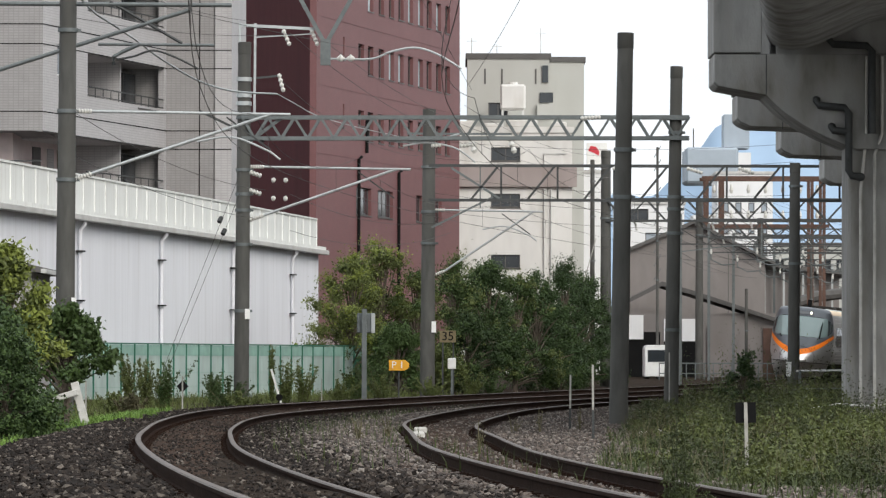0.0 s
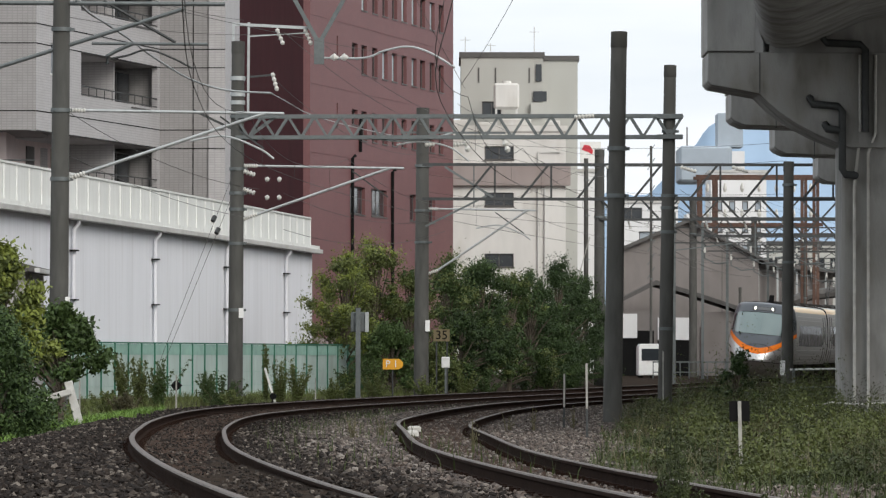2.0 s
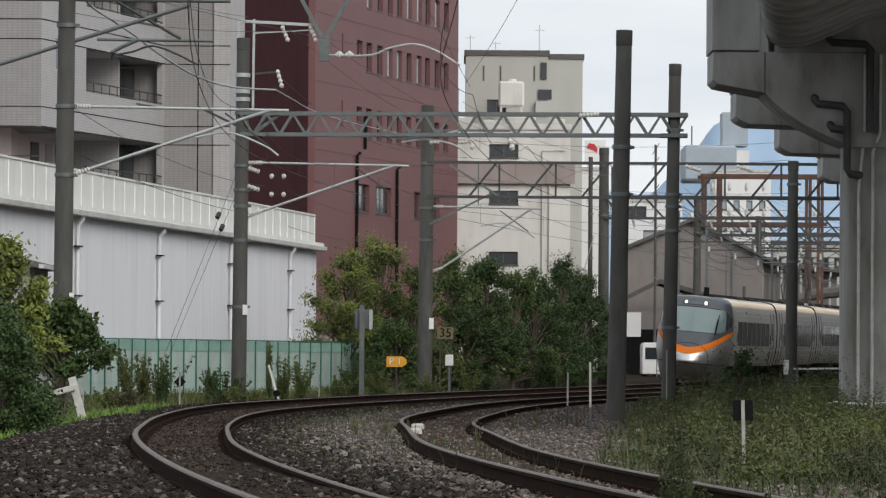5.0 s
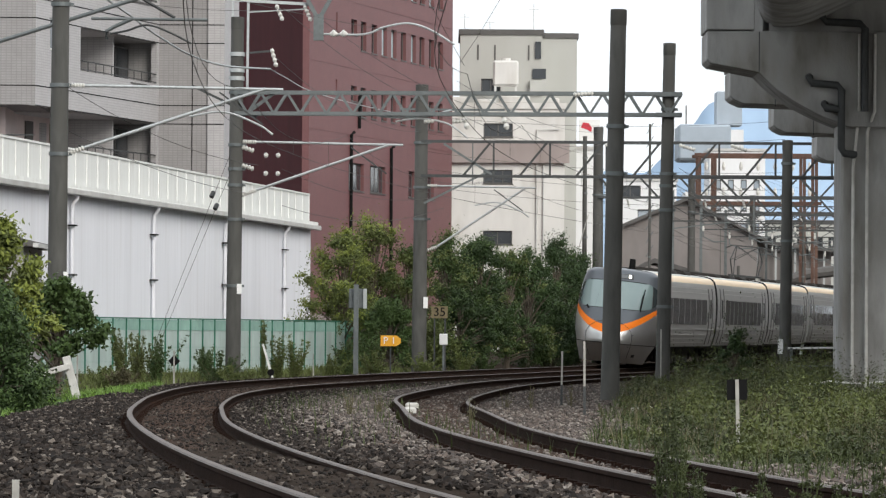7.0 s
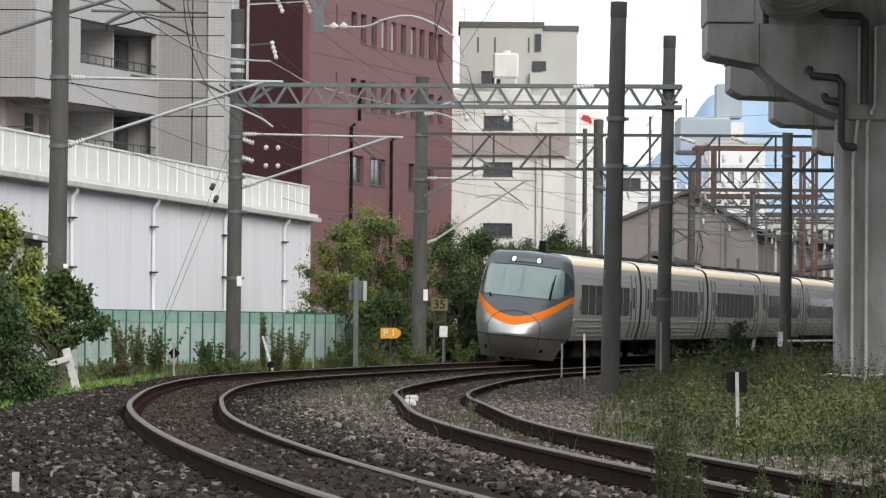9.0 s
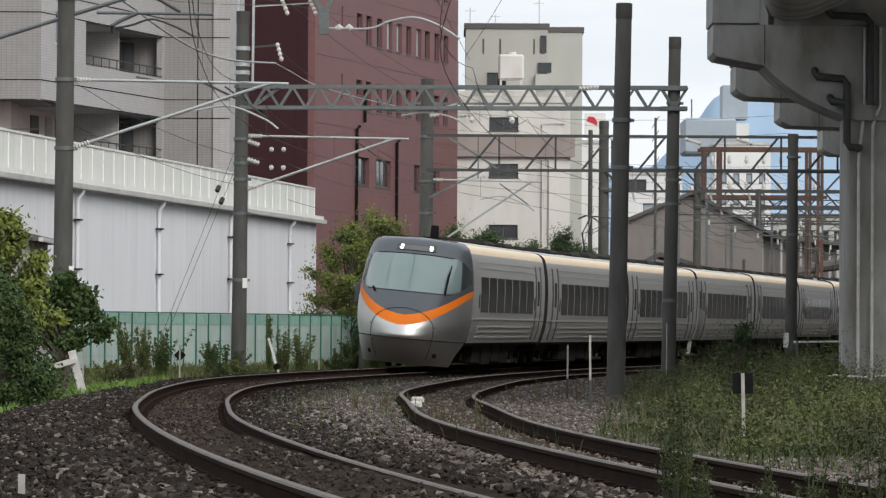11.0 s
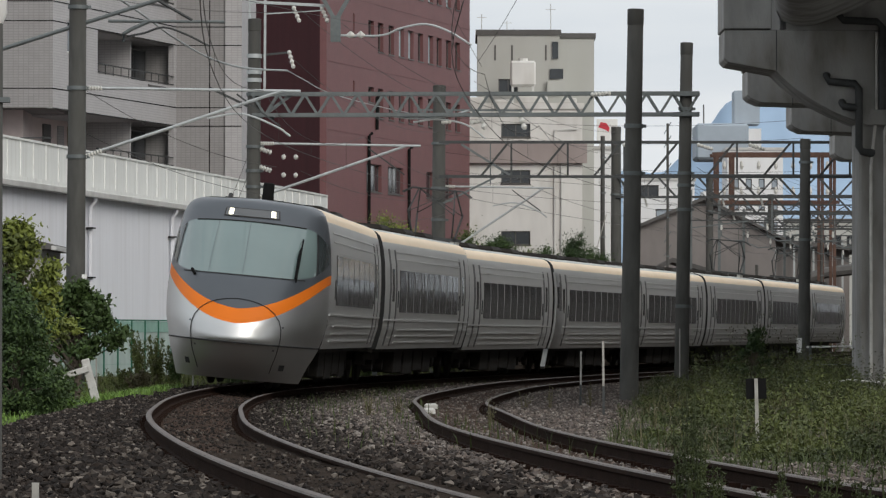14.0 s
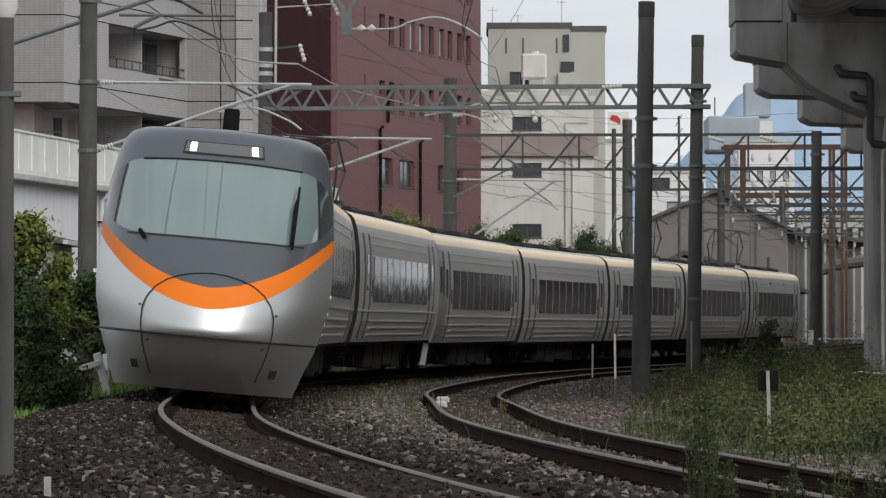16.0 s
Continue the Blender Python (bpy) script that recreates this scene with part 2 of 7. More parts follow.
T_RIB = mat("train_bright_rib", (0.74, 0.74, 0.72), 0.35, 0.4, 0.06, 2.0)
T_LENS = mat("headlight_lens_grey", (0.12, 0.125, 0.13), 0.25, 0, 0.1, 3.0)
WHITE_OLD = mat("weathered_white_paint", (0.36, 0.35, 0.32), 0.8, 0, 0.25, 14.0, 0, 40, 0.7)
T_UNDER = mat("train_underframe", (0.024, 0.021, 0.018), 0.8, 0.0, 0.5, 4.0, spec=0.2)
# same glass made darker, with dark surroundings reflected in its colour
T_SIDE = mat("train_side_glass_dark_reflection", (0.035, 0.045, 0.047), 0.08, 0, 0.2, 0.8, spec=0.4)
T_BLACK = mat("train_rubber_and_gap_shade", (0.02, 0.02, 0.02), 0.8, 0, 0.3, 8.0)
LAMP_GLOW = glow("headlight_glow", (1.0, 0.95, 0.75), 3.0)


# ---------------------------------------------------------------- mesh helpers
class Mesh:
    """Collects corners and faces of one part."""

    def __init__(self):
        self.v, self.f = [], []

    def add(self, verts, faces):
        k = len(self.v)
        self.v.extend(tuple(p) for p in verts)
        self.f.extend(tuple(i + k for i in q) for q in faces)
        return self

    def box(self, x0, y0, z0, x1, y1, z1, m=None):
        p = [(x, y, z) for z in (z0, z1) for y in (y0, y1) for x in (x0, x1)]
        if m is not None:
            p = [m @ Vector(c) for c in p]
        return self.add(p, [(0, 2, 3, 1), (4, 5, 7, 6), (0, 1, 5, 4), (2, 6, 7, 3), (0, 4, 6, 2), (1, 3, 7, 5)])

    def bar(self, a, b, w, h=None):
        """A square bar from a to b."""
        a, b = Vector(a), Vector(b)
        h = w if h is None else h
        m = Matrix.Translation(a) @ (b - a).to_track_quat("Z", "Y").to_matrix().to_4x4()
        return self.box(-w / 2, -h / 2, 0, w / 2, h / 2, (b - a).length, m)

    def tube(self, pts, radii, n=10, cap=True):
        """A round tube along pts."""
        pts = [Vector(p) for p in pts]
        if isinstance(radii, (int, float)):
            radii = [radii] * len(pts)
        k = len(self.v)
        for i, p in enumerate(pts):
            d = (pts[min(i + 1, len(pts) - 1)] - pts[max(i - 1, 0)]).normalized()
            u = d.cross(Vector((0, 0, 1)) if abs(d.z) < 0.9 else Vector((1, 0, 0))).normalized()
            w = d.cross(u)
            for j in range(n):
                a = 2 * math.pi * j / n
                self.v.append(tuple(p + (u * math.cos(a) + w * math.sin(a)) * radii[i]))
        for i in range(len(pts) - 1):
            for j in range(n):
                j2 = (j + 1) % n
                self.f.append((k + i * n + j, k + i * n + j2, k + (i + 1) * n + j2, k + (i + 1) * n + j))
        if cap:
            self.f.append(tuple(k + j for j in range(n))[::-1])
            self.f.append(tuple(k + (len(pts) - 1) * n + j for j in range(n)))
        return self

    def prism(self, outline, y0, y1):
        """An outline in x, z pushed from y0 to y1."""
        n = len(outline)
        k = len(self.v)
        self.v += [(x, y0, z) for x, z in outline] + [(x, y1, z) for x, z in outline]
        self.f += [(k + i, k + (i + 1) % n, k + n + (i + 1) % n, k + n + i) for i in range(n)]
        self.f += [tuple(range(k, k + n))[::-1], tuple(range(k + n, k + 2 * n))]
        return self

    def data(self, name, material, smooth=False, bevel=0.0):
        me = bpy.data.meshes.new(name)
        me.from_pydata(self.v, [], self.f)
        bm = bmesh.new()
        bm.from_mesh(me)
        bmesh.ops.recalc_face_normals(bm, faces=bm.faces)
        if bevel:
            bmesh.ops.bevel(bm, geom=bm.edges[:], offset=bevel, segments=1, affect="EDGES")
        bm.to_mesh(me)
        bm.free()
        me.materials.append(material)
        if smooth:
            for q in me.polygons:
                q.use_smooth = True
            me.set_sharp_from_angle(angle=radians(40))
        return me


def part(name, mesh, material, parent, label="", smooth=False, bevel=0.0, m=None, category="", kind=""):
    """Links a mesh as one object under a thing or a part."""
    me = mesh.data(name, material, smooth, bevel) if isinstance(mesh, Mesh) else mesh
    ob = new(name, me)
    ob.parent = parent
    if m is not None:
        ob.matrix_basis = m
    if label or category or kind:
        tagged(ob, label, category, "", kind)
    return ob


def thing(name, m, label, category, group="", kind=""):
    ob = new(name)
    ob.empty_display_size = 0.2
    ob.matrix_basis = m
    return tagged(ob, label, category, group, kind)


def single(name, mesh, material, label, category, m=None, group="", kind="", smooth=False, bevel=0.0):
    me = mesh.data(name, material, smooth, bevel) if isinstance(mesh, Mesh) else mesh
    ob = new(name, me)
    if m is not None:
        ob.matrix_basis = m
    return tagged(ob, label, category, group, kind)


def bulk(name, verts, faces, material, smooth=False):
    """A mesh from numpy arrays, faces all of one size."""
    me = bpy.data.meshes.new(name)
    verts, faces = np.asarray(verts, float), np.asarray(faces, int)
    n, k = faces.shape
    me.vertices.add(len(verts))
    me.vertices.foreach_set("co", verts.ravel())
    me.loops.add(n * k)
    me.loops.foreach_set("vertex_index", faces.ravel())
    me.polygons.add(n)
    me.polygons.foreach_set("loop_start", np.arange(n) * k)
    me.polygons.foreach_set("loop_total", np.full(n, k))
    me.update(calc_edges=True)
    me.validate()
    me.shade_flat()
    me.materials.append(material)
    return me


# ---------------------------------------------------------------- the line: two curved tracks
RNG = np.random.default_rng(7)
STEP = 2.0


def line(x0, y0, th0, knots, bends):
    """A track's centre line: start, heading, and curvature (1/km) by distance; returns s, x, y, heading."""
    s = np.arange(-90, 481, STEP)
    k = np.interp(s, knots, bends) / 1000
    k[s > 262] = 0
    k[s < 0] = 0
    th = np.zeros_like(s)
    i0 = int(np.argmin(abs(s)))
    inc = (k[1:] + k[:-1]) / 2 * STEP
    th[1:] = np.cumsum(inc)
    th += th0 - th[i0]
    mid = (th[1:] + th[:-1]) / 2
    x, y = np.zeros_like(s), np.zeros_like(s)
    x[1:], y[1:] = np.cumsum(np.sin(mid) * STEP), np.cumsum(np.cos(mid) * STEP)
    return s, x + x0 - x[i0], y + y0 - y[i0], th


KNOTS = (0, 25, 38, 46, 54, 62, 72, 85, 100, 115, 130, 150, 175, 200, 260)
LEFT = line(0.209, 19.412, -0.1128, KNOTS, (2.09, 0.96, 2.20, -0.18, 2.08, 0.70, 2.23, 4.15, 2.51, 1.24, 1.83, 0.69, 0.24, -0.42, 0.08))
RIGHT = line(2.788, 12.951, -0.0982, KNOTS, (1.91, 1.35, 2.99, 0.38, -1.25, 4.30, 1.94, 0.51, 2.74, 2.53, 2.21, 2.30, 2.30, 2.30, 2.30))
CANT_L, CANT_R = 0.11, 0.06


def grade(y):
    """Height of the line along its length: a gentle sag."""
    u = (np.clip(y, 10, 280) - 60) / 100
    return -0.4012 * u + 0.1836 * u * u


def on(track, s, off=0.0):
    """Place and heading on a track's centre line, off metres to the right."""
    x, y, th = (np.interp(s, track[0], c) for c in track[1:])
    return x + off * np.cos(th), y - off * np.sin(th), th


# ---------------------------------------------------------------- ground
def ground_height(x, y):
    """Terrain under ballast: level with the sleepers' tops near the rails, rising to the lot at the west."""
    base = grade(y) - 0.24
    s = np.interp(y, LEFT[2], LEFT[0])
    xl = np.interp(y, LEFT[2], LEFT[1])
    xr = np.interp(y, RIGHT[2], RIGHT[1])
    west = np.clip((xl - 2.2 - x) / 2.0, 0, 1)
    east = np.clip((x - xr - 2.0) / 2.0, 0, 1)
    bed = 0
    for c, cant in ((xl, CANT_L), (xr, CANT_R)):
        d = x - c
        bed = bed + np.clip((2.5 - abs(d)) / 1.2, 0, 1) * (0.105 - np.clip(d, -1.25, 1.25) * cant / 1.067)
    return base + bed + west * np.clip((y - 60) / 80, -0.10, 0.22) + east * 0.06 + 0 * s


def build_ground():
    ys = np.concatenate([np.arange(-40, 14, 6), np.arange(14, 130, 0.8), np.arange(130, 300, 4), np.array([320, 400, 600, 1000, 2000, 4500.])])
    xs = np.concatenate([[-2500, -600, -150, -60, -30, -20], np.arange(-14, 16, 0.5), [16, 20, 30, 60, 150, 600, 2500]])
    X, Y = np.meshgrid(xs, ys)
    Z = ground_height(X, Y) + np.where(abs(X) < 14, RNG.normal(0, 0.006, X.shape), 0)
    v = np.stack([X, Y, Z], -1).reshape(-1, 3)
    i = np.arange(len(v)).reshape(X.shape)
    f = np.stack([i[:-1, :-1], i[:-1, 1:], i[1:, 1:], i[1:, :-1]], -1).reshape(-1, 4)
    single("ground", bulk("ground", v, f, BALLAST), BALLAST, "brown-grey stony railway ground with dirt and gravel", "ground", kind="structure")


def stones():
    """Loose ballast: broken stones of 3 to 8 cm."""
    shape = np.array([(1, 0, 0.1), (-1, 0.1, 0), (0.1, 1, 0), (0, -1, -0.1), (0, 0.1, 0.8), (0.1, 0, -0.8)])
    tri = np.array([(0, 2, 4), (2, 1, 4), (1, 3, 4), (3, 0, 4), (2, 0, 5), (1, 2, 5), (3, 1, 5), (0, 3, 5)])
    n = 145000
    y = 21 + 139 * RNG.random(n) ** 1.45
    xl, xr = np.interp(y, LEFT[2], LEFT[1]), np.interp(y, RIGHT[2], RIGHT[1])
    x = xl - 3.4 + (xr - xl + 7.4) * RNG.random(n)
    keep = ((abs(x - xl) > 0.5) & (abs(x - xr) > 0.5)) | (RNG.random(n) < 0.35)
    for c in (xl, xr):
        for e in (-0.5335, 0.5335):
            keep &= abs(x - c - e) > 0.10
    x, y, xl, xr = x[keep], y[keep], xl[keep], xr[keep]
    n = len(x)
    inside = (abs(x - xl) < 0.5) | (abs(x - xr) < 0.5)
    r = (0.011 + 0.032 * RNG.random(n) ** 1.7) * np.where(inside, 0.75, 1.0)
    z = ground_height(x, y) + 0.012 + np.where(inside, 0.0, 0.03) * RNG.random(n)
    R = RNG.normal(0, 1, (n, 3, 3))
    q, _ = np.linalg.qr(R)
    pts = (shape[None] * RNG.uniform(0.65, 1.25, (n, 6, 1))) * r[:, None, None]
    pts = np.einsum("nij,nkj->nki", q, pts) * np.array([1, 1, 0.75])
    v = pts + np.stack([x, y, z], -1)[:, None]
    newer = x > xl + 1.45 + RNG.normal(0, 0.3, n)
    for pick, stone, label in ((~newer, STONE, "old dark brown ballast stones round the rails"), (newer, STONE_CLEAN, "paler grey-brown ballast stones between the tracks")):
        w = v[pick]
        f = tri[None] + (np.arange(len(w)) * 6)[:, None, None]
        single("ballast_stones", bulk("ballast_stones", w.reshape(-1, 3), f.reshape(-1, 3), stone), stone, label, "ballast", kind="stuff")


def build_track(track, cant, label):
    t = thing("railway_track", Matrix(), label, "railway track", "curved railway tracks")
    prof = [(-0.024, 0), (-0.030, -0.010), (-0.029, -0.030), (-0.008, -0.042), (-0.007, -0.102), (-0.054, -0.115), (-0.055, -0.125),
            (0.055, -0.125), (0.054, -0.115), (0.007, -0.102), (0.008, -0.042), (0.029, -0.030), (0.030, -0.010), (0.024, 0)]
    ss = np.arange(-84, 300, 1.0)
    for side in (-1, 1):
        web, top = Mesh(), Mesh()
        n = len(prof)
        for k, s in enumerate(ss):
            x, y, th = on(track, s, side * 0.5335)
            z = float(grade(y)) - side * cant / 2
            c, d = math.cos(th), -math.sin(th)
            web.v += [(x + a * c, y + a * d, z + b) for a, b in prof]
            top.v += [(x + a * c, y + a * d, z + b) for a, b in ((-0.0302, -0.007), (-0.027, -0.002), (-0.020, 0.0015), (0.020, 0.0015), (0.027, -0.002), (0.0302, -0.007))]
            if k:
                o, p = (k - 1) * n, k * n
                web.f += [(o + i, o + i + 1, p + i + 1, p + i) for i in range(n - 1)]
                o, p = (k - 1) * 6, k * 6
                top.f += [(o + i, o + i + 1, p + i + 1, p + i) for i in range(5)]
        rail = part("rail", web, RAIL_WEB, t, "rusty brown steel rail", smooth=True)
        part("running_surface", top, RAIL_TOP, rail, "polished steel rail head", smooth=True)
    # sleepers: the near ones each an object, the far ones joined
    one = Mesh().box(-1.0, -0.10, -0.14, 1.0, 0.10, 0.0).data("sleeper", SLEEPER, bevel=0.012)
    clips = [Mesh().box(c - 0.035, -0.05, -0.004, c + 0.035, 0.05, 0.03).data("rail_fastening", RAIL_WEB) for c in (-0.62, -0.447, 0.447, 0.62)]
    rest = Mesh()
    for s in np.arange(6, 240, 0.62):
        x, y, th = on(track, s + RNG.normal(0, 0.02))
        m = pose(x, y, float(grade(y)) - 0.129, 0, math.degrees(math.atan(cant / 1.067)), -math.degrees(th))
        if s < 110:
            sl = part("sleeper", one, SLEEPER, t, m=m)
            for clip in clips if s < 80 else ():
                part("rail_fastening", clip, RAIL_WEB, sl)
        else:
            rest.box(-1.0, -0.10, -0.14, 1.0, 0.10, 0.0, m)
    part("sleeper_run", rest, SLEEPER, t, "weathered wooden sleepers further along the line", kind="stuff")


# ---------------------------------------------------------------- masts
def insulator(a, b, parent, r=0.05, sheds=6):
    a, b = Vector(a), Vector(b)
    n = sheds * 2 + 1
    pts = [a.lerp(b, i / (n - 1)) for i in range(n)]
    part("insulator", Mesh().tube(pts, [r if i % 2 else r * 0.5 for i in range(n)], 8), PORCELAIN, parent, "white ribbed porcelain insulator", smooth=True)


def mast(name, x, y, z0, z1, r, lean, label, bands=()):
    """A tapered spun-concrete pole with steel clamp bands. lean: degrees to the east."""
    t = thing(name, pose(x, y, z0, 0, lean, 0), label, "railway mast", "masts along the line")
    h = z1 - z0
    part("pole", Mesh().tube([(0, 0, -0.3), (0, 0, h * 0.5), (0, 0, h - 0.02), (0, 0, h)], [r * 1.1, r, r * 0.9, r * 0.86], 20), CONC_POLE, t, smooth=True)
    part("pole_cap", Mesh().tube([(0, 0, h - 0.28), (0, 0, h - 0.27), (0, 0, h + 0.02), (0, 0, h + 0.03)], [r * 0.9, r * 0.95, r * 0.95, r * 0.7], 20), CONC_POLE, t, smooth=True)
    for b in bands:
        part("clamp_band", Mesh().tube([(0, 0, b - 0.04), (0, 0, b + 0.04)], r * 1.12, 16), GALV, t, "galvanised steel clamp band", smooth=True)
        part("clamp_bolt", Mesh().box(r * 1.05, -0.04, b - 0.03, r * 1.45, 0.04, b + 0.03), GALV, t)
    return t


# ---------------------------------------------------------------- the train
PROFILE = ((1.32, 0.50), (1.41, 0.70), (1.47, 0.92), (1.55, 1.30), (1.57, 1.70), (1.545, 2.30), (1.49, 2.80), (1.43, 3.10), (1.39, 3.25), (1.33, 3.40),
           (1.25, 3.49), (1.12, 3.55), (0.9, 3.59), (0.45, 3.612), (0.0, 3.62))
PZ, PX = [p[1] for p in PROFILE], [p[0] for p in PROFILE]
CAR, BODY = 20.7, 10.08
TIP, NOSE = 10.35, 2.85


def wide(z):
    return float(np.interp(z, [0.15] + PZ, [1.20] + PX))


def strip(me, side, y0, y1, z0, z1, proud, thick=0.02, slant=0.0):
    """A panel that lies on the car's side between two heights and two lengths."""
    zs = [z0] + [z for z in PZ if z0 < z < z1] + [z1]
    outer = [(side * (wide(z) + proud), z) for z in zs]
    inner = [(side * (wide(z) + proud - thick), z) for z in zs][::-1]
    k = len(me.v)
    n = len(zs) * 2
    for y, sg in ((y0, 0), (y1, 1)):
        me.v += [(x, y + slant * (z - z0), z) for x, z in outer + inner]
    me.f += [(k + i, k + (i + 1) % n, k + n + (i + 1) % n, k + n + i) for i in range(n)]
    me.f += [tuple(range(k, k + n)), tuple(range(k + n, k + 2 * n))[::-1]]
    return me


def shell(z0, z1, y0, y1):
    """Body skin between two heights, both sides."""
    me = Mesh()
    zs = [z0] + [z for z in PZ if z0 < z < z1] + [z1]
    for side in (-1, 1):
        k = len(me.v)
        for z in zs:
            me.v += [(side * wide(z), y0, z), (side * wide(z), y1, z)]
        me.f += [(k + 2 * i, k + 2 * i + 1, k + 2 * i + 3, k + 2 * i + 2) for i in range(len(zs) - 1)]
    return me


def bogie_parts(car, y):
    b = part("bogie", Mesh().box(-1.0, y - 1.6, 0.42, -0.8, y + 1.6, 0.72).box(0.8, y - 1.6, 0.42, 1.0, y + 1.6, 0.72)
             .box(-0.9, y - 0.3, 0.40, 0.9, y + 0.3, 0.62), T_UNDER, car, "black steel bogie frame", bevel=0.02)
    for dy in (-1.05, 1.05):
        for sx in (-0.56, 0.56):
            part("wheel", Mesh().tube([(sx - 0.065, y + dy, 0.43), (sx - 0.03, y + dy, 0.43), (sx + 0.03, y + dy, 0.43), (sx + 0.065, y + dy, 0.43)],
                                      [0.40, 0.43, 0.43, 0.40], 20), T_UNDER, b, "dark steel wheel", smooth=True)
        for sx in (-1.08, 1.08):
            part("axle_box", Mesh().tube([(sx - 0.08, y + dy, 0.43), (sx + 0.08, y + dy, 0.43)], 0.13, 10), T_UNDER, b)


def pantograph(car, y, z=3.72):
    p = part("pantograph", Mesh().box(-0.7, y - 0.6, z, 0.7, y - 0.5, z + 0.08).box(-0.7, y + 0.5, z, 0.7, y + 0.6, z + 0.08)
             .box(-0.7, y - 0.6, z, -0.6, y + 0.6, z + 0.08).box(0.6, y - 0.6, z, 0.7, y + 0.6, z + 0.08), DARK_STEEL, car, "folding lozenge pantograph, raised")
    for sx in (-0.55, 0.55):
        for sy in (-1, 1):
            part("lower_arm", Mesh().bar((sx, y + sy * 0.3, z + 0.08), (sx * 1.15, y + sy * 0.95, z + 0.76), 0.045), DARK_STEEL, p)
            part("upper_arm", Mesh().bar((sx * 1.15, y + sy * 0.95, z + 0.72), (sx * 0.9, y + sy * 0.12, z + 1.38), 0.035), DARK_STEEL, p)
            part("brace", Mesh().bar((sx * 1.15, y + sy * 0.95, z + 0.72), (-sx * 0.9, y + sy * 0.12, z + 1.38), 0.02), DARK_STEEL, p)
    for sy in (-0.13, 0.13):
        part("contact_strip", Mesh().tube([(-0.95, y + sy, z + 1.25), (-0.7, y + sy, z + 1.39), (0.7, y + sy, z + 1.39), (0.95, y + sy, z + 1.25)], 0.025, 6), DARK_STEEL, p)
    for sx in (-0.6, 0.6):
        for sy in (-0.5, 0.5):
            part("insulator", Mesh().tube([(sx, y + sy, 3.56), (sx, y + sy, z)], 0.06, 8), PORCELAIN, p)


def build_car(label, front, lead=False, cab=False, panto=None):
    """One car, its rails at z = 0, forward along y. front: where its plain body begins."""
    car = thing("train_car", Matrix(), label, "train car", "cars of the express train")
    back = -BODY
    part("body", shell(0.84, 3.30, back, front), T_STEEL, car, "brushed stainless steel body side", smooth=True)
    part("cantrail", shell(3.30, 3.53, back, front), T_CREAM, car, "cream-orange stripe along the roof edge", smooth=True)
    part("roof", shell(3.53, 3.62, back, front), T_ROOF, car, "pale grey dusty roof", smooth=True)
    zs = [0.84] + [z for z in PZ if z > 0.84]
    endp = [(wide(z), z) for z in zs] + [(-wide(z), z) for z in zs[::-1][1:]]
    # end walls coloured near black to carry the shade of the gap between cars
    part("end_wall", Mesh().prism(endp, back - 0.02, back), T_BLACK, car)
    if not lead:
        part("end_wall", Mesh().prism(endp, front, front + 0.02), T_BLACK, car)
    part("floor_pan", Mesh().box(-1.38, back, 0.76, 1.38, front, 0.86), T_UNDER, car)
    # flutes low and high on the sides
    doors = [back + 1.75] + ([] if lead else [front - 1.75])
    w0, w1 = back + 3.0, (front - 1.6 if lead else front - 3.0)
    for side in (-1, 1):
        for z in (0.98, 1.13, 1.28):
            part("flute", strip(Mesh(), side, w0 + 0.1, w1 - 0.1, z, z + 0.035, 0.018), T_RIB, car, "raised bright steel rib")
        for z in (2.93, 3.10):
            part("flute", strip(Mesh(), side, w0 - 0.6, w1 + 0.4, z, z + 0.025, 0.014), T_RIB, car)
        part("belt_rail", strip(Mesh(), side, back + 0.1, front - 0.1, 1.50, 1.54, 0.02), T_RIB, car)
        band = part("window_band", strip(Mesh(), side, w0 + 0.2, w1 - 0.2, 1.66, 2.74, 0.006), T_MULLION, car, "steel window strip with narrow mullions")
        n = 9 if not lead else 7
        pitch = (w1 - w0 - 0.1) / n
        for i in range(n):
            a = w0 + 0.05 + i * pitch
            part("pane", strip(Mesh(), side, a + 0.09, a + pitch - 0.09, 1.71, 2.69, 0.014), T_GLASS, band, "tinted side window")
        for d in doors:
            dr = part("door", strip(Mesh(), side, d - 0.5, d + 0.5, 0.90, 3.0, 0.004), T_STEEL, car, "sliding passenger door")
            part("door_window", strip(Mesh(), side, d - 0.22, d + 0.22, 1.95, 2.70, 0.012), T_GLASS, dr)
            for e in (-0.62, 0.62):
                part("door_post", strip(Mesh(), side, d + e - 0.15, d + e + 0.15, 0.92, 3.15, 0.006), T_POST, dr, "darker post beside the door")
                part("door_gap", strip(Mesh(), side, d + e * 0.82 - 0.02, d + e * 0.82 + 0.02, 0.92, 3.10, 0.009), T_BLACK, dr)
        for d in (w0 - 0.25, w1 + 0.2):
            part("vent", strip(Mesh(), side, d - 0.08, d + 0.08, 1.82, 2.2, 0.012), T_BLACK, car, "small black louvre")
    # roof gear
    for y, l in ((-6.2, 1.5), (-1.5, 1.7), (4.0, 1.5)):
        if (panto is None or abs(y - panto) > 2.2) and not (lead and y > 0):
            part("roof_unit", Mesh().box(-0.75, y - l * 0.7, 3.55, 0.75, y + l * 0.7, 3.74), T_UNDER, car, "dark roof air-conditioning unit", bevel=0.08)
    part("roof_cable", Mesh().tube([(0.75, back + 0.3, 3.62), (0.78, back + 4, 3.64), (0.75, front - 1.5, 3.62)], 0.03, 6), T_UNDER, car)
    if panto is not None:
        pantograph(car, panto)
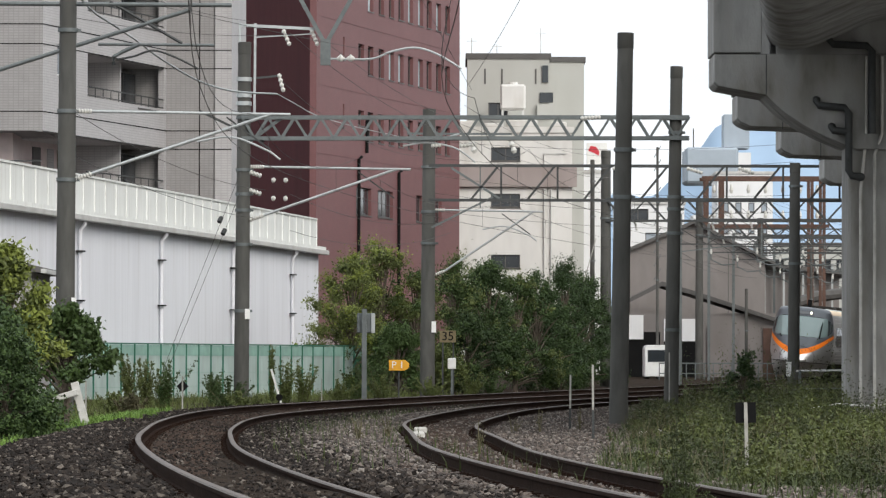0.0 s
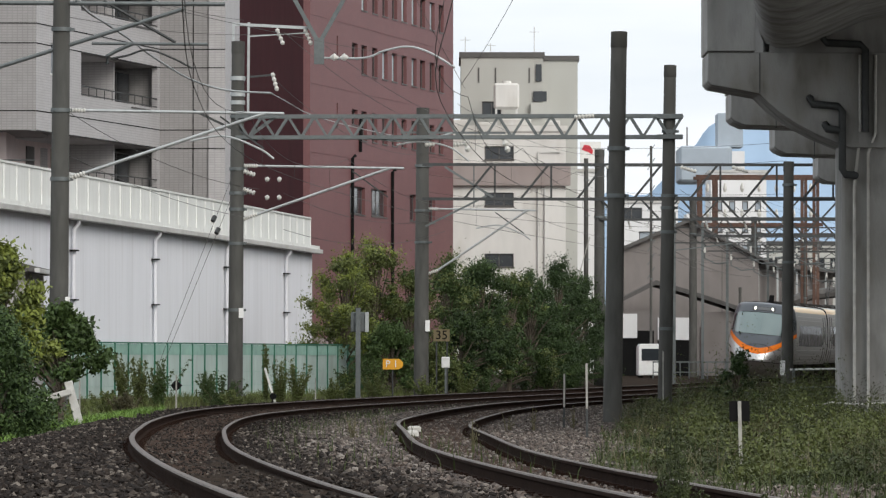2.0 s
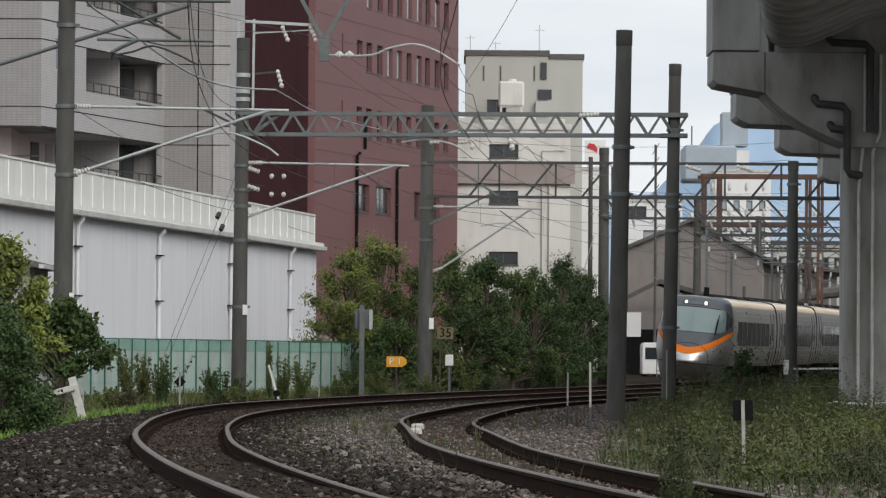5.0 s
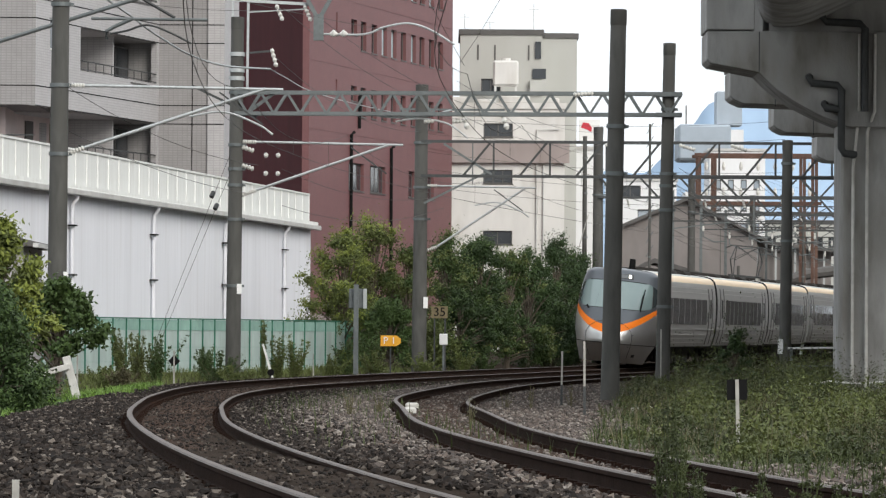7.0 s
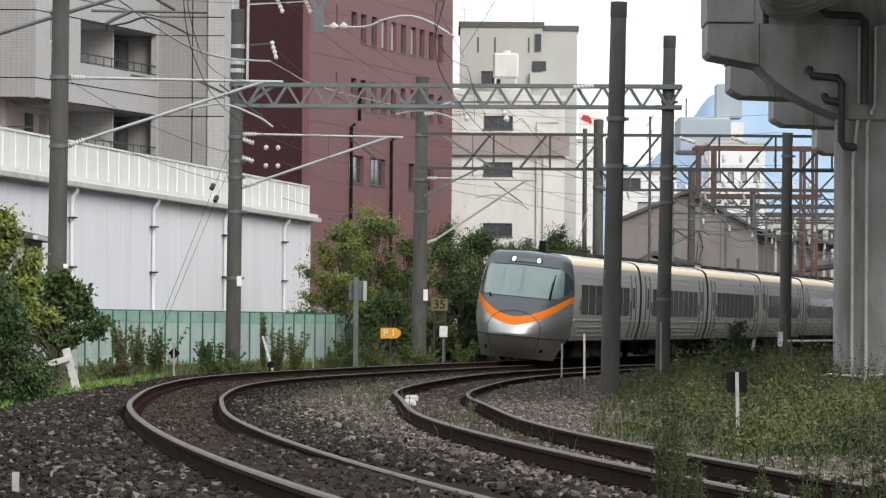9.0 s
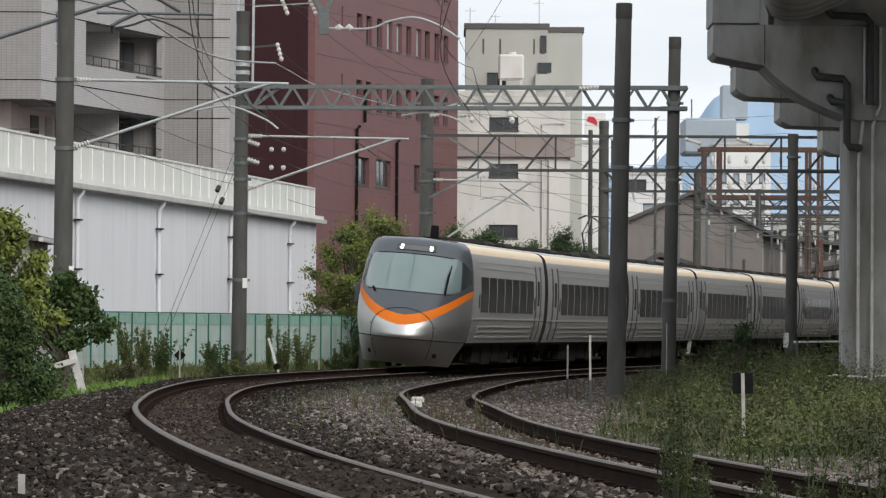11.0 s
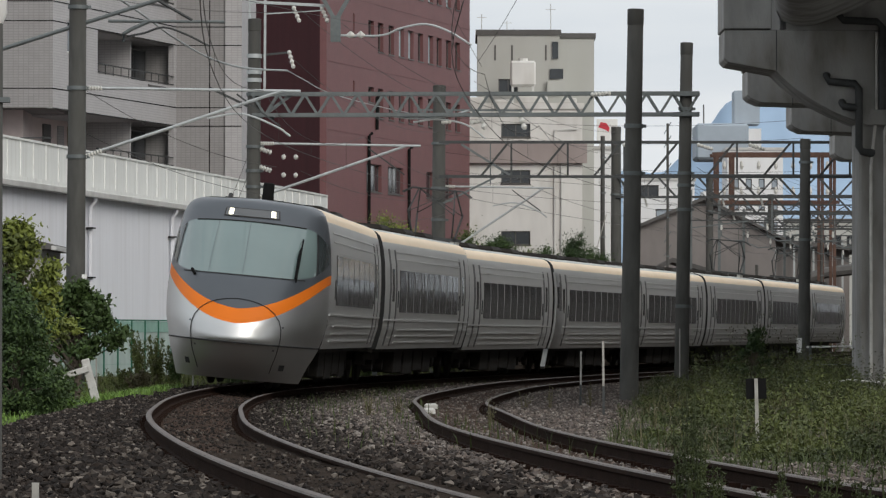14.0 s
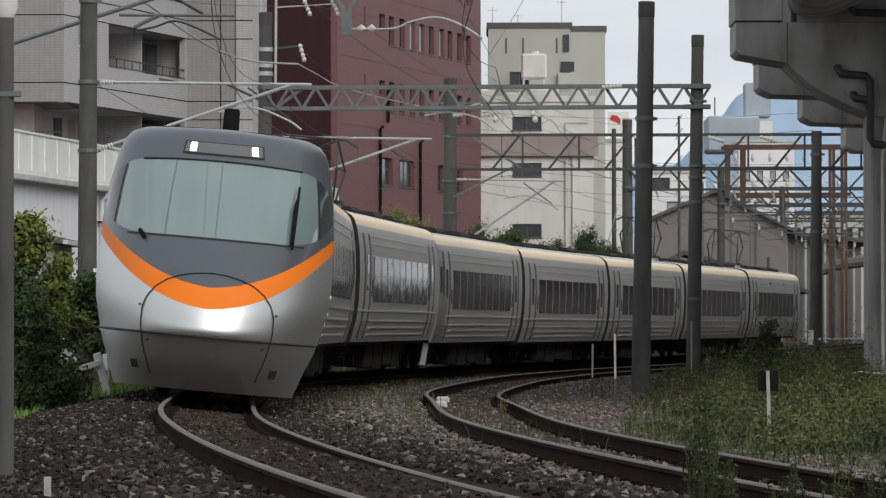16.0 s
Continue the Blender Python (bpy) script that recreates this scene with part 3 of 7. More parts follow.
    # below the floor
    for y, l, h in ((-3.9, 0.9, 0.20), (-1.7, 1.0, 0.26), (0.6, 1.0, 0.18), (2.9, 0.9, 0.24)):
        for sx in (-1, 1):
            part("equipment_box", Mesh().box(sx * 0.75 - 0.45, y - l, h, sx * 0.75 + 0.45, y + l, 0.78), T_UNDER, car, bevel=0.02)
    for y in (-6.85, 6.85):
        bogie_parts(car, y)
    part("bellows", Mesh().box(-0.62, back - 0.31, 0.95, 0.62, back - 0.02, 3.1), T_BLACK, car, "black rubber gangway bellows")
    part("coupler", Mesh().box(-0.15, back - 0.31, 0.55, 0.15, back + 0.3, 0.75), T_UNDER, car)
    if cab:
        for sx in (-1, 1):
            part("cab_end_fairing", strip(Mesh(), sx, front - 1.5, front + 0.22, 0.86, 2.02, 0.035, 0.06), T_SILVER, car, "bulged silver fairing at the cab end")
            part("cab_end_fairing", strip(Mesh(), sx, front - 0.62, front + 0.12, 2.02, 3.2, 0.03, 0.06), T_SILVER, car)
            part("cab_window", strip(Mesh(), sx, front - 0.5, front - 0.1, 2.10, 2.75, 0.04), T_GLASS, car, "small black cab window")
            part("cab_step", Mesh().bar((sx * 1.35, front - 0.1, 0.85), (sx * 1.35, front + 0.35, 0.25), 0.13), GALV_LIGHT, car, "slanted bright steel step")
            part("cab_post", strip(Mesh(), sx, front - 0.9, front - 0.7, 1.7, 2.9, 0.01), T_BLACK, car)
    return car


def nose_point(u, z, proud=0.0):
    """A point of the nose's skin: u from -1 to 1 across, z height."""
    def skin(u, z):
        yf = float(np.interp(z, (0.15, 0.5, 0.90, 1.2, 1.6, 2.0, 2.3, 2.8, 3.2, 3.4, 3.5, 3.56, 3.60, 3.62),
                             (0.72, 0.30, 0.0, 0.09, 0.33, 0.66, 0.94, 1.40, 1.76, 1.92, 2.02, 2.12, 2.35, 2.85)))
        a = abs(u)
        b = (NOSE - yf) * (1 - max(0.0, 1 - a ** float(np.interp(z, (0.8, 2.2), (2.2, 2.7)))) ** 0.5) * (1 - 0.6 * max(0.0, 0.92 - z))
        return Vector((u * wide(z) * (1 - 0.02 * max(0.0, 1.2 - z)), TIP - yf - b, z))
    p = skin(u, z)
    if proud:
        e = 0.01
        n = (skin(min(u + e, 1), z) - skin(max(u - e, -1), z)).cross(skin(u, min(z + e, 3.61)) - skin(u, z - e)).normalized()
        if n.y < 0:
            n = -n
        p = p + n * proud
    return p


def nose_patch(u0, u1, z0, z1, proud, nu=8, nz=3):
    me = Mesh()
    for lay in (proud, proud - 0.02):
        k = len(me.v)
        me.v += [tuple(nose_point(u0 + (u1 - u0) * i / nu, z0 + (z1 - z0) * j / nz, lay)) for j in range(nz + 1) for i in range(nu + 1)]
        me.f += [(k + j * (nu + 1) + i, k + j * (nu + 1) + i + 1, k + (j + 1) * (nu + 1) + i + 1, k + (j + 1) * (nu + 1) + i) for j in range(nz) for i in range(nu)]
    return me


def build_nose(car):
    def pinch(a):
        return 1 - max(0.0, 1 - max(0.0, (a - 0.74) / 0.26) ** 2) ** 0.5
    bands = (  # lower edge by distance across, rows inside the band
        (lambda a: 0.15, 6), (lambda a: 0.85, 6), (lambda a: 1.205 + 0.10 * a + 0.79 * a ** 2.2, 3), (lambda a: 1.485 + 0.12 * a + 0.67 * a ** 2.1, 5),
        (lambda a: 2.12 + 0.24 * a ** 6 + 0.20 * pinch(a), 8), (lambda a: 3.15 - 0.07 * a * a - 0.42 * pinch(a), 4), (lambda a: 3.42 - 0.18 * a * a, 6), (lambda a: 3.62, 0))
    cols = [math.sin(math.pi / 2 * k / 30) for k in range(-30, 31)]
    cols = sorted([c for c in cols if min(abs(abs(c) - e) for e in (0.86, 0.872, 0.985)) > 0.005] + [s * e for s in (-1, 1) for e in (0.86, 0.872, 0.985)])
    names = ("skirt", "nose", "orange_band", "mask", "windscreen", "brow", "brow")
    out = {}
    for b, name in enumerate(names):
        lo, n = bands[b]
        hi = bands[b + 1][0]
        for i in range(len(cols) - 1):
            a = abs(cols[i] + cols[i + 1]) / 2
            key = name
            if name == "windscreen":
                key = "windscreen" if a < 0.86 else ("side_glass_w" if cols[i] < 0 else "side_glass_e") if 0.872 < a < 0.985 else "mask"
            me = out.setdefault(key, Mesh())
            for r in range(n):
                q = []
                for c, rr in ((cols[i], r), (cols[i + 1], r), (cols[i + 1], r + 1), (cols[i], r + 1)):
                    l, h = lo(abs(c)), hi(abs(c))
                    q.append(tuple(nose_point(c, min(l + (h - l) * rr / n, 3.6195))))
                me.add(q, [(0, 1, 2, 3)])
    look_of = {"skirt": (T_SILVER, "silver lower apron"), "nose": (T_SILVER, "satin silver rounded nose"), "orange_band": (T_ORANGE, "bright orange smile-shaped stripe"),
               "mask": (T_GREY, "graphite grey mask round the windscreen"), "windscreen": (T_SCREEN, "large curved greenish windscreen"),
               "side_glass_w": (T_SIDE, "small side window of the cab"), "side_glass_e": (T_SIDE, "small side window of the cab"), "brow": (T_GREY, "graphite grey brow above the windscreen")}
    made = {}
    for key, me in out.items():
        data = me.data(key, look_of[key][0])
        bm = bmesh.new()
        bm.from_mesh(data)
        bmesh.ops.remove_doubles(bm, verts=bm.verts, dist=0.0005)
        bmesh.ops.recalc_face_normals(bm, faces=bm.faces)
        bm.to_mesh(data)
        bm.free()
        for q in data.polygons:
            q.use_smooth = True
        made[key] = part(key[:10] if key.startswith("side") else key, data, look_of[key][0], car, look_of[key][1])
    w = made["windscreen"]
    for u in (-0.866, 0.866):
        part("pillar", nose_patch(u - 0.006, u + 0.006, 2.24, 3.02, 0.012, 1, 8), T_BLACK, w)
    for u in (0.42, 0.0):
        part("screen_seam", nose_patch(u - 0.002, u + 0.002, 2.13, 3.13, 0.010, 1, 8), T_GREY, w)
    part("screen_frame", nose_patch(-0.74, 0.74, 2.105, 2.122, 0.012, 24, 1), T_BLACK, w)
    for z0, u0, u1 in ((3.19, -0.73, 0.73),):
        part("screen_frame", Mesh().tube([nose_point(u0 + (u1 - u0) * k / 24, 3.15 - 0.07 * (u0 + (u1 - u0) * k / 24) ** 2, 0.01) for k in range(25)], 0.012, 6), T_BLACK, w)
    # wipers
    part("wiper", Mesh().tube([nose_point(-0.63, 2.06, 0.04), nose_point(-0.64, 2.38, 0.06), nose_point(-0.68, 2.88, 0.05)], 0.016, 6)
         .tube([nose_point(-0.62, 2.12, 0.05), nose_point(-0.64, 2.58, 0.06), nose_point(-0.66, 2.70, 0.05)], 0.024, 6), BLACK, w, "black wiper")
    part("wiper", Mesh().tube([nose_point(0.58, 2.05, 0.03), nose_point(0.62, 2.14, 0.04)], 0.03, 6), BLACK, w)
    # headlight panel
    h = part("headlight_panel", nose_patch(-0.385, 0.385, 3.225, 3.395, 0.012, 12, 3), T_BAND, made["brow"], "glazed headlight panel")
    part("headlight_glass", nose_patch(-0.37, 0.37, 3.24, 3.38, 0.018, 12, 3), T_LENS, h)
    for u in (-0.295, 0.295):
        part("headlight", nose_patch(u - 0.030, u + 0.030, 3.25, 3.37, 0.024, 3, 2), LAMP_GLOW, h, "lit warm white headlight")
    # seams of the coupler hatch
    arch = [(-0.60, 0.33), (-0.625, 0.6), (-0.63, 1.0), (-0.61, 1.18), (-0.565, 1.34), (-0.49, 1.48), (-0.39, 1.585), (-0.27, 1.655), (-0.14, 1.695), (0, 1.71)]
    fine = []
    for (u0, z0), (u1, z1) in zip(arch, arch[1:]):
        fine += [(u0 + (u1 - u0) * q / 4, z0 + (z1 - z0) * q / 4) for q in range(4)]
    arch = [(u * 0.914, z * 0.975) for u, z in fine + arch[-1:]]
    arch = arch + [(-u, z) for u, z in arch[::-1][1:]]
    part("hatch_seam", Mesh().tube([nose_point(u, z, 0.008) for u, z in arch], 0.0075, 6), T_BLACK, made["nose"], "dark outline of the coupler hatch")
    part("apron_seam", Mesh().tube([nose_point(-1 + k / 20, 0.85, 0.006) for k in range(41)], 0.017, 6), T_BLACK, made["skirt"])
    for u in (-0.72, 0.72):
        part("tow_socket", nose_patch(u * 0.965 - 0.036, u * 0.965 + 0.036, 0.38, 0.49, 0.008, 3, 2), T_BLACK, made["skirt"], "small black louvred socket")
    for u, z in ((-0.57, 1.18), (0.57, 1.18), (-0.24, 1.54), (0.24, 1.54), (-0.52, 0.74), (0.52, 0.74)):
        part("hatch_bolt", nose_patch(u - 0.012, u + 0.012, z, z + 0.03, 0.012, 1, 1), T_GREY, made["nose"])
    part("cab_floor", Mesh().box(-0.85, TIP - NOSE, 0.34, 0.85, TIP - 1.3, 0.44), T_UNDER, car)
    part("snow_plough", Mesh().box(-0.62, TIP - 1.7, 0.14, 0.62, TIP - 1.55, 0.40), T_UNDER, car)
    part("antenna_base", Mesh().box(-0.34, 4.95, 3.58, 0.34, 5.45, 3.66), BLACK, car, bevel=0.02)
    part("antenna", Mesh().tube([(0, 5.2, 3.60), (0, 5.2, 3.66), (0, 5.2, 3.661), (0, 5.2, 3.98), (0, 5.2, 4.0)], [0.30, 0.30, 0.12, 0.11, 0.08], 14), BLACK, car, "stubby black roof antenna", smooth=True)


SWAY_S = (57.0, 66.1, 75.2, 84.0, 92.3, 100.3, 108.5, 116.2, 123.5, 135.0)
SWAY_X = (-0.12, -0.13, -0.13, -0.11, -0.08, -0.07, -0.08, -0.11, -0.14, -0.10)
SWAY_Z = (0.024, 0.035, 0.053, 0.080, 0.105, 0.100, 0.085, 0.065, 0.045, 0.030)


def place_on_track(s, lean=5.3):
    """Pose of a car whose middle is s metres along the western track, leaning into its cant."""
    x0, y0, _ = on(LEFT, s - 6.85)
    x1, y1, _ = on(LEFT, s + 6.85)
    th = math.degrees(math.atan2(x1 - x0, y1 - y0))
    y = (y0 + y1) / 2
    return pose((x0 + x1) / 2 + float(np.interp(s, SWAY_S, SWAY_X)), y, (float(grade(y0)) + float(grade(y1))) / 2 + float(np.interp(s, SWAY_S, SWAY_Z)), 0, -lean, 180 - th)


def build_train():
    cars = []
    plain = "stainless steel express car with dark window band and cream roof line"
    for i in range(8):
        if i == 0:
            car = build_car("silver express lead car with orange-striped rounded nose", TIP - NOSE, lead=True)
            build_nose(car)
        elif i == 3:
            car = build_car("stainless steel express car with blunt cab end", BODY, cab=True)
        elif i in (2, 5, 7):
            car = build_car("stainless steel express car with raised pantograph on roof", BODY, panto={2: 7.0, 5: -8.0, 7: 7.5}[i])
        elif i == 1:
            car = build_car(plain, BODY)
            base = car
        else:
            car = copy_thing(base, Matrix())
        cars.append(car)
    return cars


def nose_at(t):
    """Where the train's tip is along the line, in metres, at t seconds: slowly gaining speed."""
    gain = float(np.interp(t, (0, 9, 11.5, 13, 14, 15, 16), (0, 0.0, -0.25, -0.35, -0.15, 0.1, 0.2)))
    return 239.033 + gain + t * (-8.4727 + t * (-0.18578 + t * -0.002321))


def motions():
    for i, car in enumerate(CARS):
        walk(car, [(t / 2, place_on_track(nose_at(t / 2) + TIP + i * CAR)) for t in range(33)])


# ---------------------------------------------------------------- buildings
def facade_frame(x0, y0, x1, y1):
    """A frame on a wall: local x runs along it from the first point, local y points into the building."""
    a = math.degrees(math.atan2(y1 - y0, x1 - x0))
    return pose(x0, y0, 0, 0, 0, a), math.hypot(x1 - x0, y1 - y0)


def wall_with_holes(L, z0, z1, holes, thick=0.3):
    """A wall from 0 to L along x, z0 to z1, with rectangular openings (a, b, lo, hi) through it."""
    xs = sorted({0.0, L, *(min(max(q, 0.0), L) for h in holes for q in h[:2])})
    zs = sorted({z0, z1, *(min(max(q, z0), z1) for h in holes for q in h[2:4])})
    nx, nz = len(xs) - 1, len(zs) - 1

    def solid(i, j):
        if not (0 <= i < nx and 0 <= j < nz):
            return False
        c, z = (xs[i] + xs[i + 1]) / 2, (zs[j] + zs[j + 1]) / 2
        return not any(h[0] < c < h[1] and h[2] < z < h[3] for h in holes)
    me, seen = Mesh(), {}

    def corner(i, j, k):
        if (i, j, k) not in seen:
            seen[i, j, k] = len(me.v)
            me.v.append((xs[i], thick * k, zs[j]))
        return seen[i, j, k]
    for i in range(nx):
        for j in range(nz):
            if solid(i, j):
                quads = [((i, j, 0), (i + 1, j, 0), (i + 1, j + 1, 0), (i, j + 1, 0)), ((i, j, 1), (i, j + 1, 1), (i + 1, j + 1, 1), (i + 1, j, 1))]
                if not solid(i - 1, j):
                    quads.append(((i, j, 0), (i, j + 1, 0), (i, j + 1, 1), (i, j, 1)))
                if not solid(i + 1, j):
                    quads.append(((i + 1, j, 0), (i + 1, j, 1), (i + 1, j + 1, 1), (i + 1, j + 1, 0)))
                if not solid(i, j - 1):
                    quads.append(((i, j, 0), (i, j, 1), (i + 1, j, 1), (i + 1, j, 0)))
                if not solid(i, j + 1):
                    quads.append(((i, j + 1, 0), (i + 1, j + 1, 0), (i + 1, j + 1, 1), (i, j + 1, 1)))
                me.f += [tuple(corner(*c) for c in q) for q in quads]
    return me


def window(parent, a, b, lo, hi, glass, frame=FRAME, split=1, depth=0.10, fw=0.05):
    me = Mesh().box(a, depth, lo, b, depth + 0.06, lo + fw).box(a, depth, hi - fw, b, depth + 0.06, hi).box(a, depth, lo, a + fw, depth + 0.06, hi).box(b - fw, depth, lo, b, depth + 0.06, hi)
    for k in range(1, split):
        c = a + (b - a) * k / split
        me.box(c - fw / 2, depth, lo, c + fw / 2, depth + 0.06, hi)
    w = part("window", me, frame, parent, "framed window")
    for k in range(split):
        c, d = a + (b - a) * k / split, a + (b - a) * (k + 1) / split
        part("pane", Mesh().box(c + fw / 2, depth + 0.02, lo + fw, d - fw / 2, depth + 0.04, hi - fw), glass, w)
    part("sill", Mesh().box(a - 0.04, -0.05, lo - 0.06, b + 0.04, depth, lo), frame, w)
    return w


def build_shed():
    m, L = facade_frame(-5.06, 193, -15.4, 107)
    t = thing("warehouse", m, "long white corrugated metal warehouse beside the line", "warehouse")
    part("wall", Mesh().box(0, -0.05, -0.6, L, 0.10, 4.85), SHED_WHITE, t, "white corrugated steel wall")
    part("wall", Mesh().box(-0.05, -7.0, -0.6, 0.02, -0.05, 4.85), SHED_WHITE, t)
    ribs = Mesh()
    n = int(L / 0.27)
    for i in range(n):
        x = 0.05 + i * 0.27
        ribs.add([(x, 0.10, -0.6), (x + 0.05, 0.108, -0.6), (x + 0.14, 0.108, -0.6), (x + 0.19, 0.10, -0.6),
                  (x, 0.10, 4.85), (x + 0.05, 0.108, 4.85), (x + 0.14, 0.108, 4.85), (x + 0.19, 0.10, 4.85)],
                 [(0, 1, 5, 4), (1, 2, 6, 5), (2, 3, 7, 6)])
    part("cladding_ribs", ribs, SHED_WHITE, t, "shallow vertical ribs", kind="stuff")
    part("roof", Mesh().box(-0.3, -7.2, 4.85, L, 0.3, 4.98), TRIM_GREY, t, "pale grey roof edge")
    part("gutter", Mesh().box(-0.35, 0.28, 4.80, L, 0.46, 4.97), TRIM_GREY, t, "metal eaves gutter", bevel=0.02)
    part("fascia", Mesh().box(-0.32, 0.20, 4.98, L, 0.34, 5.10), PARAPET, t)
    # parapet panels above
    x = 0.25
    while x < L - 1:
        part("parapet_panel", Mesh().box(x + 0.02, 0.0, 5.10, x + 1.68, 0.06, 6.10), PARAPET, t)
        part("parapet_post", Mesh().box(x - 0.03, 0.05, 5.05, x + 0.03, 0.085, 6.13), WHITE, t)
        x += 1.7
    part("parapet_rail", Mesh().box(0.2, -0.02, 6.10, L, 0.10, 6.16), PARAPET, t)
    for s in (7.1, 20.4, 34.1, 47.3, 60.4):
        d = part("downpipe", Mesh().tube([(s, 0.36, 4.85), (s, 0.34, 4.70), (s, 0.22, 4.55), (s, 0.22, -0.5)], 0.06, 8), SHED_WHITE, t, "white rain downpipe", smooth=True)
        for z in (1.0, 2.55, 3.95):
            part("pipe_bracket", Mesh().box(s - 0.2, 0.12, z - 0.02, s + 0.2, 0.32, z + 0.02), BLACK, d)
    ru = thing("rooftop_unit", pose(-9.37, 176, 4.98), "small red rooftop unit behind the parapet", "rooftop unit")
    part("cover", Mesh().box(-0.35, -0.3, 1.2, 0.35, 0.3, 1.55), RED, ru, bevel=0.04)
    part("stand", Mesh().box(-0.25, -0.2, 0, 0.25, 0.2, 1.2), GALV, ru)
    # low green-roofed lean-to at the far end
    t2 = thing("lean_to", pose(-4.2, 197, 0), "low dark lean-to roof behind the trees", "shed")
    part("wall", Mesh().box(-1.2, 0, -0.5, 1.6, 4, 1.7), BEIGE_BAND, t2)
    part("roof", Mesh().prism([(-1.3, 2.25), (1.8, 1.65), (1.8, 1.55), (-1.3, 2.13)], -0.3, 4.2), DARKROOF, t2)
    # small house by the bush
    t3 = thing("small_house", pose(-11.6, 122, 0), "small house with grey tiled eaves", "house")
    part("wall", Mesh().box(-5, 0.4, -0.3, 1.65, 6, 3.0), APT_WHITE, t3)
    part("roof", Mesh().prism([(-5.2, 3.9), (-1.0, 3.75), (1.95, 3.06), (1.95, 2.95), (-5.2, 3.0)], 0, 6.4), DARKROOF, t3, "dark grey tiled roof")
    part("gutter", Mesh().box(1.90, -0.05, 2.93, 2.02, 6.4, 3.03), FRAME_L, t3)


def build_fence():
    m, L = facade_frame(-2.3, 173.5, -13.0, 131)
    t = thing("green_fence", m, "green steel fence with translucent windbreak panels", "fence")
    z0, z1 = -0.35, 1.36
    n = int(L / 1.25)
    for i in range(n):
        x = i * L / n
        part("post", Mesh().box(x - 0.02, 0.012, z0, x + 0.02, 0.05, z1), FENCE_GREEN, t, "green post")
        me = Mesh().box(x + 0.03, -0.01, z0 + 0.1, x + L / n - 0.03, 0.01, z1 - 0.05)
        part("panel", me, FENCE_GREEN if i < 3 else MESH_GREEN, t, "pale green panel")
        part("top_band", Mesh().box(x + 0.03, 0.012, z1 - 0.36, x + L / n - 0.03, 0.02, z1 - 0.05), BAND_GREEN, t, "darker green strip along the top")
        for z in (z0 + 0.45, z0 + 0.85):
            part("panel_wire", Mesh().box(x + 0.03, 0.012, z - 0.004, x + L / n - 0.03, 0.018, z + 0.004), BAND_GREEN, t)
    for z in (z1 - 0.02,):
        part("rail", Mesh().box(0, 0.0, z - 0.02, L, 0.04, z + 0.02), FENCE_GREEN, t)


